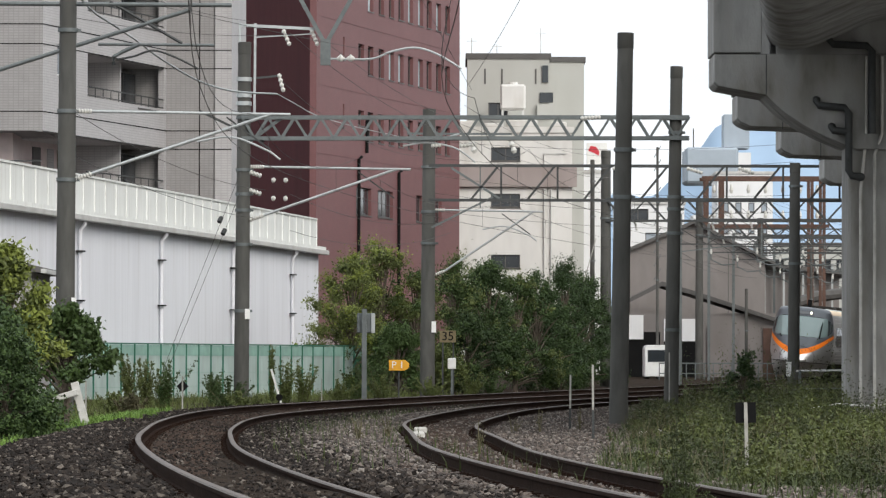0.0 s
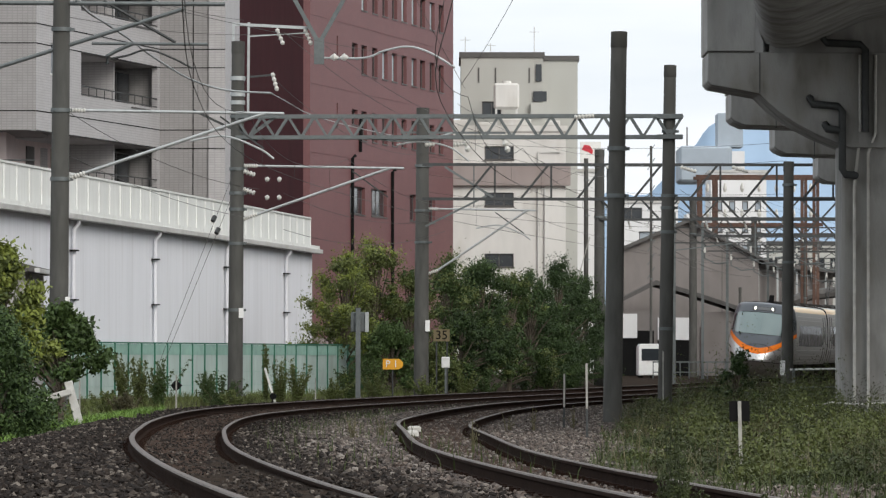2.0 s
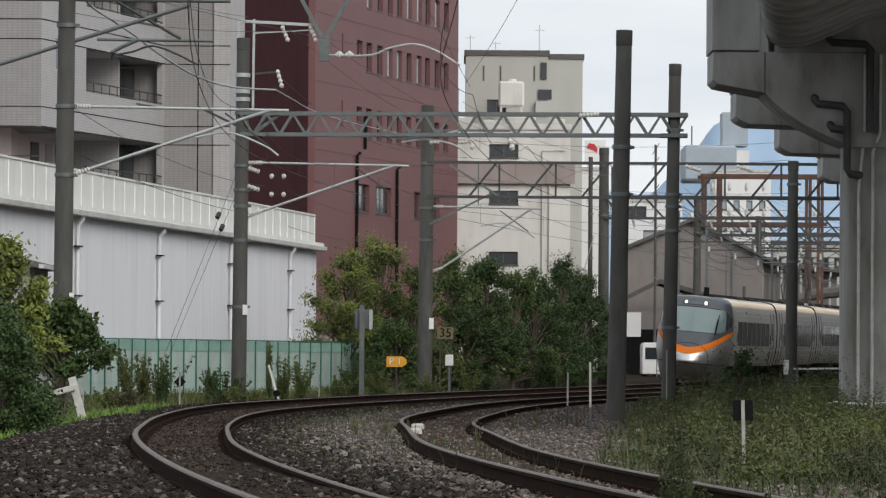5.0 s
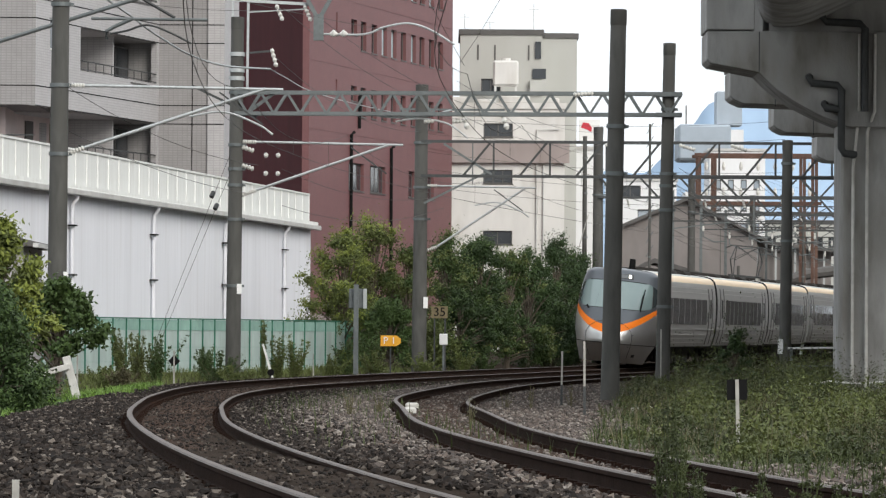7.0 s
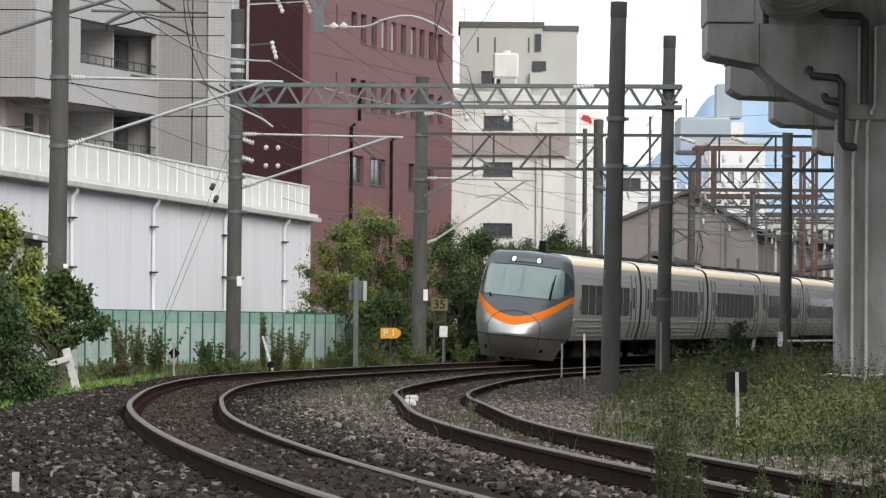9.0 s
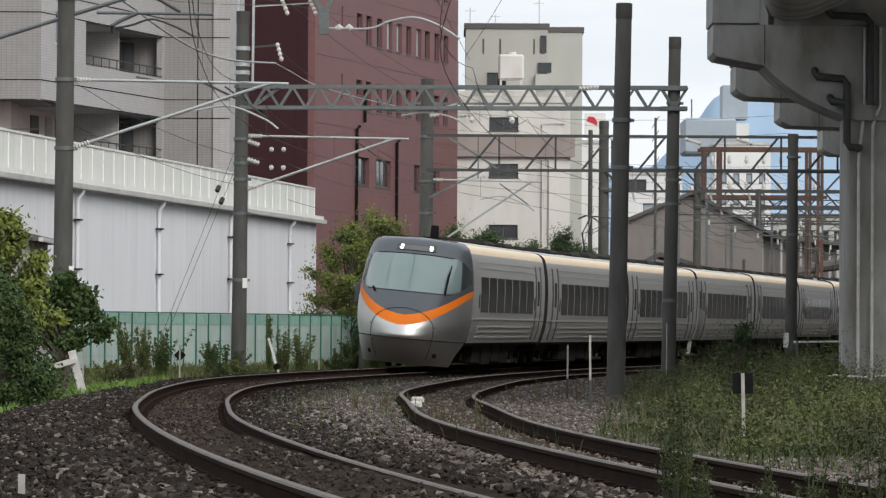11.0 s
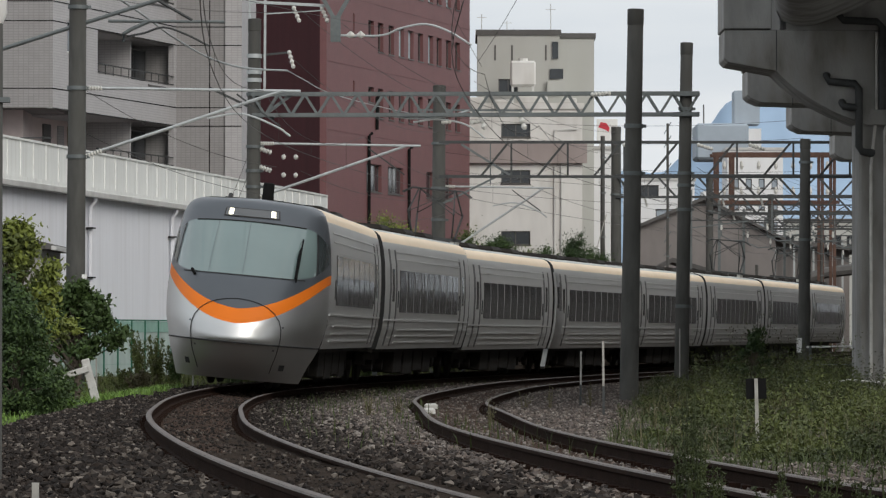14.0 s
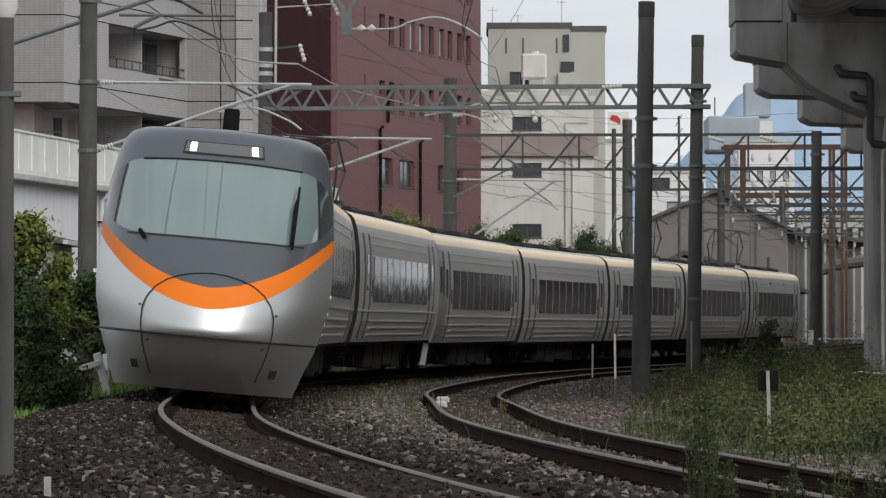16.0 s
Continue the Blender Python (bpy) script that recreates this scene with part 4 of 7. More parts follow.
def build_apartments():
    t = thing("apartment_block", Matrix(), "grey tiled apartment block with recessed balconies", "apartment building")
    top = 26.0
    # near face
    part("wall", Mesh().box(-24, 200, 9.75, -15.86, 217, top), APT_TILE, t, "grey tiled wall")
    part("recessed_wall", Mesh().box(-24, 202.2, -0.5, -17.2, 217, 9.75), APT_DARK, t, "pinkish beige wall behind the lower balcony")
    part("railing", Mesh().box(-24, 200.05, 8.55, -15.9, 200.1, 8.6).box(-24, 200.05, 8.25, -15.9, 200.1, 8.28), DARK_STEEL, t)
    part("balcony_wall", Mesh().box(-24, 200.02, -0.5, -15.9, 200.2, 8.2), APT_WHITE, t)
    for k in range(0, 5):
        for z in (10.5 + k * 3.4, 13.13 + k * 3.4):
            part("joint", Mesh().box(-24, 199.985, z - 0.018, -15.85, 200.0, z + 0.018), BLACK, t, "thin dark expansion joint")
    m, L = facade_frame(-15.86, 200, -12.0, 217)
    fac = thing("apartment_block", m, "pale balcony front of the grey apartment block", "apartment building")
    holes = []
    for k in range(-1, 4):
        lo = 7.98 + k * 3.4
        holes.append((6.0 if k else 0.0, L - 0.35, lo, lo + 1.74))
    holes += [(1.9, 3.3, 8.62 + k * 3.4, 9.85 + k * 3.4) for k in (1, 2)]
    part("wall", wall_with_holes(L, -0.5, top, holes, 0.25), APT_WHITE, fac, "pale rendered wall with balcony openings")
    for k in range(-1, 4):
        z = 7.98 + k * 3.4
        for j in (z - 0.88, z + 1.75):
            if k >= 0:
                part("joint", Mesh().box(-0.01, -0.015, j - 0.018, L, 0.0, j + 0.018), BLACK, fac)
        part("soffit", Mesh().box(5.9, 0.25, z + 1.72, L, 3.0, z + 1.9), APT_WHITE, fac)
        part("balcony_floor", Mesh().box(5.9, 0.25, z - 0.35, L, 3.0, z - 0.2), APT_WHITE, fac)
        part("back_wall", Mesh().box(5.9 if k else 1.5, 3.0, z - 0.3, L, 3.1, z + 1.9), APT_DARK, fac, "pinkish beige back wall of the balcony")
        part("side_wall", Mesh().box(5.7 if k else 1.0, 0.25 if k else 2.9, z - 0.3, 5.9 if k else 1.5, 3.0, z + 1.9), APT_DARK, fac)
        rail = part("railing", Mesh().box(6.0, 0.02, z + 0.38, L - 0.35, 0.06, z + 0.43).box(6.0, 0.02, z + 0.05, L - 0.35, 0.06, z + 0.09), DARK_STEEL, fac, "dark balcony railing")
        for j in range(10):
            x = 6.1 + j * 1.1
            part("baluster", Mesh().box(x - 0.015, 0.025, z, x + 0.015, 0.055, z + 0.4), DARK_STEEL, rail)
        for a, w, g in ((8.2, 1.0, FRAME), (10.2, 0.8, APT_WHITE), (11.6, 0.9, BROWN_PLATE)):
            part("balcony_door", Mesh().box(a, 2.94, z - 0.2, a + w, 3.0, z + 1.5), g, fac, "balcony door")
        part("partition", Mesh().box(12.6, 0.6, z - 0.2, 12.75, 3.0, z + 1.72), APT_WHITE, fac)
        window(fac, 13.2, L - 0.5, z - 0.1, z + 1.5, GLASS, FRAME, 2, depth=1.2)
    for k in (1, 2):
        window(fac, 1.9, 3.3, 8.62 + k * 3.4, 9.85 + k * 3.4, GLASS, FRAME_L, 1)
    # far faces
    part("wall", Mesh().box(-12.4, 217, -0.5, -9.95, 232, top), APT_TILE, t)
    part("pillar", Mesh().box(-9.95, 216.9, -0.5, -9.25, 232, top), APT_WHITE, t, "pale corner pier")
    part("wall", Mesh().box(-15.8, 217.3, -0.5, -12.2, 232, top), APT_TILE, t)
    for k in range(0, 5):
        for z in (9.72 + k * 3.4, 10.5 + k * 3.4):
            part("joint", Mesh().box(-12.0, 216.985, z - 0.018, -9.95, 217.0, z + 0.018), BLACK, t)
            part("joint", Mesh().box(-9.95, 216.885, z - 0.018, -9.25, 216.9, z + 0.018), BLACK, t)
    part("joint", Mesh().box(-10.62, 216.98, 4, -10.58, 217.0, top), BLACK, t)
    part("roof", Mesh().box(-24, 200, top, -9.2, 232, top + 0.4), APT_WHITE, t)


def build_maroon():
    m, L = facade_frame(-6.86, 262, 0.47, 295)
    t = thing("maroon_building", m, "tall maroon tiled office building with narrow windows", "office building")
    top = 27.0
    holes, wins = [], []
    for r, z in ((0, 22.9), (1, 19.35), (2, 15.95), (3, 12.45), ):
        for i, at in enumerate((11.23, 13.69, 16.07, 18.34, 20.66, 23.15, 25.26, 27.69, 30.02)):
            a = at
            holes.append((a, a + 1.25, z, z + 1.55))
            wins.append((a, a + 1.25, z, z + 1.55, GLASS_SKY if (i * 5 + r * 3) % 7 in (0, 2, 3) and r in (1, 2) else GLASS, 1))
        a = 9.06
        holes.append((a, a + 1.3, z + 0.75, z + 1.55))
        wins.append((a, a + 1.3, z + 0.75, z + 1.55, GLASS, 1))
        a = 5.69
        holes.append((a, a + 0.3, z + 0.5, z + 1.7))
        wins.append((a, a + 0.3, z + 0.5, z + 1.7, GLASS, 1))
    for at, w, g, n in ((8.68, 3.4, GLASS, 4), (13.56, 3.6, GLASS, 4), (22.74, 1.6, GLASS, 1), (27.55, 1.6, GLASS, 1)):
        a = at
        holes.append((a, a + w, 8.5, 9.95))
        wins.append((a, a + w, 8.5, 9.95, g, n))
    part("wall", wall_with_holes(L, -0.5, top, holes, 0.35), MAROON, t, "maroon tiled front")
    for a, b, lo, hi, g, n in wins:
        window(t, a, b, lo, hi, g, FRAME, n, depth=0.18, fw=0.07)
    # black sheet stands in for the unlit rooms behind the windows
    part("dark_backing", Mesh().box(7.0, 1.4, -0.5, L - 0.3, 1.5, top), BLACK, t)
    for at, z0, z1 in ((8.93, 3.5, 11.4), (18.21, 3.5, 11.0), (10.72, 11.8, 13.5)):
        a = at
        part("drainpipe", Mesh().tube([(a, -0.08, z0), (a, -0.08, z1), (a + 0.6, -0.08, z1 + 0.15)], 0.09, 6), BLACK, t, "black drainpipe")
    for z in (14.9, 18.4, 11.4):
        part("string_course", Mesh().box(-0.02, -0.02, z, L, 0.0, z + 0.05), MAROON, t)
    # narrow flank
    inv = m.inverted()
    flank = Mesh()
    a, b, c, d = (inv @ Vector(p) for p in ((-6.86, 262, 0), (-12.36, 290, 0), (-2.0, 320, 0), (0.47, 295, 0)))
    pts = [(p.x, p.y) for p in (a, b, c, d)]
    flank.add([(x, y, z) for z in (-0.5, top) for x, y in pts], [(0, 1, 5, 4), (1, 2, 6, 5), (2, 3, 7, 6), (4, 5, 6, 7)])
    part("flank_wall", flank, MAROON_SHADE, t, "plain maroon flank")


def box_building(name, label, x0, x1, y, depth, z1, wall, roof_cap=0.25, cap=TRIM_GREY, cat="building", wins=(), z0=-0.5):
    """A block facing the line, with its openings (a, b, lo, hi, glass, split) cut into the front, in metres east of its corner."""
    t = thing(name, pose(x0, y, 0), label, cat)
    L = x1 - x0
    part("wall", wall_with_holes(L, z0, z1, [w[:4] for w in wins], 0.3), wall, t)
    part("core", Mesh().box(0.0, 0.55, z0, L, depth, z1), wall, t)
    part("side_wall", Mesh().box(-0.003, 0.3, z0, 0.3, 0.55, z1).box(L - 0.3, 0.3, z0, L + 0.003, 0.55, z1), wall, t)
    for a, b, lo, hi, g, n in wins:
        window(t, a, b, lo, hi, g, FRAME, n, depth=0.14, fw=0.06)
    if roof_cap:
        part("roof", Mesh().box(-0.1, -0.1, z1, L + 0.1, depth + 0.1, z1 + roof_cap), cap, t)
    return t


def build_cream():
    wins = [(2.5, 4.2, 12.45, 13.25, GLASS, 2), (2.5, 4.2, 9.75, 10.55, GLASS, 3), (2.5, 4.2, 6.2, 7.0, GLASS, 2)]
    t = box_building("cream_building", "cream rendered building with weathered parapet", -0.19, 7.04, 300, 14, 14.1, CREAM, 0.35, CREAM, wins=wins)
    # the strip's shadow is put into this band's darker beige
    part("balcony_band", Mesh().box(0.4, -0.35, 10.95, 7.5, 0.0, 12.2), BEIGE_BAND, t, "darker beige band below the windows")
    part("pipe", Mesh().tube([(6.0, -0.1, 3), (6.0, -0.1, 10.9)], 0.05, 6), FRAME_L, t)
    part("pipe", Mesh().tube([(5.6, -0.1, 5), (5.6, -0.1, 12.9), (6.9, -0.1, 12.9)], 0.04, 6), FRAME_L, t)
    for x, w, h in ((0.2, 1.3, 0.35), (2.1, 0.9, 0.22), (3.4, 1.8, 0.4), (6.0, 0.9, 0.3)):
        part("worn_parapet", Mesh().box(x, 0.02, 14.44, x + w, 0.3, 14.44 + h), CREAM, t, bevel=0.05)
    wins = [(1.25, 2.4, 15.3, 16.1, GLASS, 2)]
    p = box_building("grey_penthouse", "grey rendered penthouse block on the roof", 0.94, 5.8, 305, 9, 18.7, GREYWALL, 0.32, FRAME, wins=wins, z0=14.0)
    for x in (1.0, 2.0, 4.0):
        part("slit", Mesh().box(x, -0.03, 17.2, x + 0.1, 0.0, 18.1), FRAME, p)
    p2 = box_building("grey_penthouse", "grey rendered stair tower with small balcony", 5.82, 7.95, 309, 9, 18.75, GREYWALL, 0.3, FRAME, z0=0)
    part("balcony", Mesh().box(-0.75, -4.5, 15.3, 0.3, -4.05, 16.0), GREYWALL, p2, "small white balcony")
    part("balcony_window", Mesh().box(-0.6, -4.12, 16.1, 0.2, -4.02, 16.7), GLASS, p2)
    part("stair_window", Mesh().box(-0.45, -4.12, 17.3, -0.1, -4.02, 18.3), GLASS, p2)
    tank = thing("water_tank", pose(3.6, 302, 14.4), "pale square rooftop water tank", "water tank")
    part("tank", Mesh().box(-0.75, -0.6, 1.1, 0.75, 0.6, 2.6), CREAM, tank, bevel=0.12)
    part("lid", Mesh().tube([(0, 0, 2.6), (0, 0, 2.75)], 0.3, 10), CREAM, tank)
    for x in (-0.6, 0.6):
        for y in (-0.5, 0.5):
            part("leg", Mesh().box(x - 0.06, y - 0.06, 0, x + 0.06, y + 0.06, 1.1), FRAME_L, tank)
    for x, z, h in ((1.2, 19.0, 1.0), (5.3, 19.0, 1.6), (2.7, 19.0, 0.6)):
        a = thing("roof_antenna", pose(x, 306, z), "thin metal roof antenna", "antenna")
        part("rod", Mesh().tube([(0, 0, 0), (0, 0, h)], 0.025, 5), FRAME_L, a)
        part("crossbar", Mesh().bar((-0.3, 0, h * 0.8), (0.3, 0, h * 0.8), 0.03), FRAME_L, a)


def build_far_town():
    w = box_building("white_building", "plain white building behind the cream one", 7.2, 9.7, 318, 12, 12.4, WHITEWALL, 0.2)
    sign = thing("rooftop_sign", pose(8.9, 318.4, 12.95), "white rooftop sign with a red emblem", "sign")
    part("board", Mesh().box(-0.55, 0, 0, 0.75, 0.12, 1.35), WHITE, sign, bevel=0.02)
    part("emblem", Mesh().prism([(-0.45, 0.85), (-0.3, 1.15), (0.05, 1.1), (0.25, 0.8), (0.2, 0.55), (-0.05, 0.7)], -0.02, 0.0), RED, sign, "red emblem")
    part("leg", Mesh().box(-0.4, 0.02, -0.4, -0.3, 0.1, 0).box(0.5, 0.02, -0.4, 0.6, 0.1, 0), FRAME_L, sign)
    box_building("office_block", "grey-white low office block in the distance", 11.2, 15.6, 345, 12, 11.3, WHITEWALL, 0.2, wins=[(0.6, 2.0, 10.2, 11.0, GLASS, 2), (1.8, 3.4, 7.3, 9.4, BLUEGREY, 1), (0.3, 1.6, 6.9, 7.7, GLASS, 2)])
    # tower with blue-grey upper storeys
    t = thing("distant_tower", pose(19.4, 430, 0), "white tower with blue-grey box on top, hazy", "building")
    part("shaft", Mesh().box(3.3, 0, 0, 5.6, 6, 18.2), WHITEWALL, t, "white shaft")
    part("shaft", Mesh().box(0.8, 0.5, 0, 3.3, 6, 13.0), WHITEWALL, t)
    part("top_box", Mesh().box(0.1, -1, 15.6, 4.5, 6, 18.6), BLUEGREY, t, "blue-grey upper box", bevel=0.2)
    part("head", Mesh().box(3.4, 0.5, 18.6, 5.5, 5, 21.4), BLUEGREY, t)
    part("antenna", Mesh().tube([(0.8, 0, 18.6), (0.8, 0, 20.2)], 0.06, 5), FRAME, t)
    box_building("white_block", "white tiled block with rows of small windows, far off", 19.6, 23.7, 380, 8, 14.6, WHITEWALL, 0.2,
                 wins=[(0.4 + 0.95 * i, 0.85 + 0.95 * i, 8.6 + 1.6 * j, 9.3 + 1.6 * j, BLUEGREY, 1) for i in range(4) for j in range(3)])
    # gabled works hall
    g = thing("works_hall", pose(10.0, 285, 0), "old grey slate-clad gabled works hall", "industrial building")
    part("gable_wall", Mesh().prism([(-0.1, -0.3), (-0.1, 7.0), (0.5, 7.3), (3.4, 8.4), (7.35, 6.4), (7.35, -0.3)], 0, 14), SLATEWALL, g, "stained grey gable wall")
    part("roof", Mesh().prism([(-0.5, 6.95), (3.4, 8.62), (7.9, 6.3), (7.9, 6.15), (3.4, 8.42), (-0.5, 6.75)], -0.4, 14.4), DARKROOF, g, "dark corrugated roof edge")
    part("panel_line", Mesh().box(5.3, -0.02, 0, 5.34, 0.0, 6.8).box(2.4, -0.02, 0, 2.44, 0, 7.8), FRAME, g)
    h = thing("side_shed", pose(8.8, 276, 0), "low rusty-roofed lean-to in front of the hall", "shed")
    part("wall", Mesh().box(0.1, 0.2, -0.3, 8.6, 6, 3.4), SLATEWALL, h)
    part("roof", Mesh().prism([(-0.2, 3.7), (2.5, 5.1), (4.2, 4.6), (9.2, 2.95), (9.2, 2.75), (4.2, 4.35), (2.5, 4.85), (-0.2, 3.5)], -0.3, 6.5), DARKROOF, h)
    # black panels stand in for the shade inside the open bays
    part("bay_shade", Mesh().box(0.3, 0.1, -0.3, 2.4, 0.2, 2.4), BLACK, h, "black panel for the shade inside an open bay")
    part("board", Mesh().box(-0.2, 0.0, 2.0, 1.5, 0.1, 3.3), WHITEWALL, h, "white board")
    part("shutter", Mesh().box(2.6, 0.08, 1.9, 4.4, 0.2, 3.1), WHITEWALL, h, "half-raised white shutter")
    part("bay_shade", Mesh().box(2.6, 0.1, -0.3, 4.4, 0.2, 1.9), BLACK, h, "black panel for the shade inside an open bay")
    part("doors", Mesh().box(4.9, 0.08, -0.3, 5.0, 0.2, 2.6).box(7.9, 0.05, -0.3, 8.55, 0.2, 2.6), RUST_STEEL, h)
    van = thing("delivery_van", pose(10.7, 262, -0.25), "white delivery van parked by the hall", "van")
    part("body", Mesh().prism([(-0.85, 0.3), (-0.85, 1.75), (-0.75, 1.9), (0.75, 1.9), (0.85, 1.75), (0.85, 0.3)], 0, 3.2), WHITE, van, bevel=0.03)
    part("windscreen", Mesh().box(-0.7, -0.02, 1.05, 0.7, 0.02, 1.65), GLASS, van)
    for x in (-0.7, 0.7):
        for y in (0.6, 2.6):
            part("wheel", Mesh().tube([(x - 0.09, y, 0.28), (x + 0.09, y, 0.28)], 0.28, 12), BLACK, van, smooth=True)
    # platform canopy and sheds right of the hall
    c = thing("station_canopy", pose(19.3, 330, 0), "dark station canopy on thin posts", "canopy")
    part("roof", Mesh().prism([(-0.4, 7.3), (6.5, 6.5), (6.5, 6.3), (-0.4, 7.05)], 0, 20), DARKROOF, c)
    part("screen_wall", Mesh().box(0, 1, -0.2, 5.6, 1.2, 6.6), SLATEWALL, c)
    for i in range(9):
        part("post", Mesh().box(0.1 + i * 0.62, 0.4, -0.2, 0.22 + i * 0.62, 0.55, 6.9), GALV_LIGHT, c)
    part("low_roof", Mesh().tube([(2.2, -6, 4.4), (3.6, -6, 4.9), (5.4, -6, 5.1)], 0.35, 8), DARKROOF, c)
    box_building("track_shed", "grey shed beyond the station", 22.5, 34, 395, 12, 9.6, GREYWALL, 0.3, DARKROOF, wins=[(1.0 + i * 1.2, 1.8 + i * 1.2, 7.8, 8.6, GLASS, 1) for i in range(6)])
    # rusty steel rack
    r = thing("steel_rack", pose(14.9, 300, 0), "rust-brown steel frame of a substation", "steel frame")
    for x in (0, 0.9, 6.1, 6.8):
        part("column", Mesh().box(x - 0.09, 0, 0, x + 0.09, 0.18, 11.6), RUST_STEEL, r)
        part("column", Mesh().box(x - 0.09, 3, 0, x + 0.09, 3.18, 11.6), RUST_STEEL, r)
    for z in (11.4, 8.6):
        for y in (0, 3):
            part("beam", Mesh().box(-0.3, y - 0.03, z, 7.1, y + 0.21, z + 0.2), RUST_STEEL, r)
    for i in range(7):
        part("insulator", Mesh().tube([(0.4 + i, 0.1, 9.0), (0.4 + i, 0.1, 9.15), (0.4 + i, 0.1, 9.3), (0.4 + i, 0.1, 9.6)], [0.12, 0.06, 0.12, 0.05], 8), PORCELAIN, r)
        part("insulator", Mesh().tube([(0.4 + i, 0.1, 10.6), (0.4 + i, 0.1, 10.8), (0.4 + i, 0.1, 11.1)], [0.06, 0.12, 0.05], 8), PORCELAIN, r)
    # low rails and kerb walls by the yard
    y = thing("yard_fence", pose(10.4, 258, -0.25), "pale steel yard fence", "fence")
    for i in range(16):
        part("post", Mesh().box(i * 0.45, 0, 0, i * 0.45 + 0.05, 0.05, 1.0), GALV, y)
    part("rail", Mesh().box(0, 0, 0.95, 6.9, 0.06, 1.02).box(0, 0, 0.45, 6.9, 0.05, 0.5), GALV, y)


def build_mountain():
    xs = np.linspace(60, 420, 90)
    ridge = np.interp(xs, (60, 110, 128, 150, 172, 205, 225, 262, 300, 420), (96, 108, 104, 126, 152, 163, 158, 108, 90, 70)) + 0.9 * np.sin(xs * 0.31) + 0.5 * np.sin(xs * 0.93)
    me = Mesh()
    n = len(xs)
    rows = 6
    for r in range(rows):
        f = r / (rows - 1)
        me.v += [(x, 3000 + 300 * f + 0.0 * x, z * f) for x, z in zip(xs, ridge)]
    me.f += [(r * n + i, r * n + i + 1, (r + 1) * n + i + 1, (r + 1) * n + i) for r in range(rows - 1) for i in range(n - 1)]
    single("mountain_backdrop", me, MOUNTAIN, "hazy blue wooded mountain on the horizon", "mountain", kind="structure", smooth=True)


# ---------------------------------------------------------------- viaduct
def build_viaduct():
    t = thing("railway_viaduct", Matrix(), "massive grey concrete elevated viaduct with drainpipes", "viaduct")
    piers = ((5.10, 100.0), (6.38, 115.0), (8.38, 131.0), (11.0, 152.0), (14.0, 176.0), (17.0, 200.0), (23.0, 232.0), (27.5, 264.0), (31.5, 296.0), (35.5, 328.0))
    arch = [(1.0, 6.05), (1.2, 5.85), (1.4, 5.68), (1.75, 5.45), (2.1, 5.27), (2.5, 5.1), (2.75, 5.0)]
    plain = [(0.3, 6.12), (1.6, 6.08), (2.3, 5.98), (2.62, 5.7), (2.75, 5.4)]
    for i, (x, y) in enumerate(piers):
        p = part("crossbeam", Mesh().prism([(0, 6.85), (0, 6.30), (0.08, 6.22)] + (plain if i else arch) + [(6.2, 5.0), (6.2, 6.85)], 0, 2.2),
                 CONCRETE, t, "flared concrete crossbeam", m=pose(x, y, 0), bevel=0.015)
        part("formwork_joint", Mesh().box(1.0, -0.006, 6.06, 1.02, 0.0, 6.84), DARK_STEEL, p)
        part("cap_block", Mesh().box(-0.02, -0.05, 6.87, 0.92, 2.25, 9.5), CONCRETE, p, bevel=0.015)
        q = part("pier", Mesh().box(2.62, 0.2, -0.6, 6.0, 2.0, 5.1), CONCRETE, t, "rectangular concrete pier", m=pose(x, y, 0), bevel=0.05)
        runs = [[(2.25, -0.10, 7.7), (2.25, -0.10, 6.85), (3.05, -0.10, 6.75), (3.05, -0.10, 4.6), (2.62, -0.12, 4.5)]]
        if i == 0:
            runs = [[(2.22, -0.12, 7.7), (2.22, -0.12, 7.12), (2.30, -0.12, 7.03), (2.95, -0.12, 7.0), (3.05, -0.12, 6.9), (3.05, -0.12, 5.3)],
                    [(1.98, 0.05, 5.97), (1.98, -0.12, 5.95), (2.02, -0.12, 5.84), (2.52, -0.12, 5.80), (2.60, -0.12, 5.70), (2.60, -0.12, 4.58), (2.66, -0.12, 4.48), (2.85, -0.12, 4.46), (2.85, 0.22, 4.46)],
                    [(2.28, 0.05, 5.45), (2.28, -0.12, 5.43), (2.30, -0.12, 5.36), (2.58, -0.12, 5.33)]]
        for run in runs:
            part("drainpipe", Mesh().tube(run, 0.075, 10), DARK_STEEL, p, "dark drainpipe with elbows", smooth=True)
        part("drainpipe", Mesh().tube([(2.85, 0.10, -0.5), (2.85, 0.10, 4.2), (2.95, 0.10, 5.2), (2.95, -0.04, 5.4), (2.95, -0.06, 6.8)], 0.03, 8), CONC_LIGHT, q, "pale grey drainpipe", smooth=True)
        part("drainpipe", Mesh().tube([(3.12, 0.10, -0.5), (3.12, 0.10, 4.9), (3.25, -0.05, 5.3), (3.25, -0.05, 6.8)], 0.03, 8), CONC_LIGHT, q, smooth=True)
    # deck with rounded edge girder
    deck = Mesh()
    prof = [(0.96, 9.6), (12, 9.6), (12, 7.75), (5.0, 7.75), (3.9, 7.66), (3.0, 7.46), (2.4, 7.2), (2.0, 7.03), (1.75, 6.95), (1.5, 6.93), (1.3, 6.95), (1.12, 7.06), (1.0, 7.25), (0.96, 7.5)]
    for y, x in ((70, 2.9), (100, 5.10), (115, 6.38), (131, 8.38), (152, 11.0), (200, 17.0), (264, 27.5), (330, 36.0)):
        deck.v += [(x + a, y, b) for a, b in prof]
    n = len(prof)
    deck.f += [(k * n + i, k * n + (i + 1) % n, (k + 1) * n + (i + 1) % n, (k + 1) * n + i) for k in range(7) for i in range(n)]
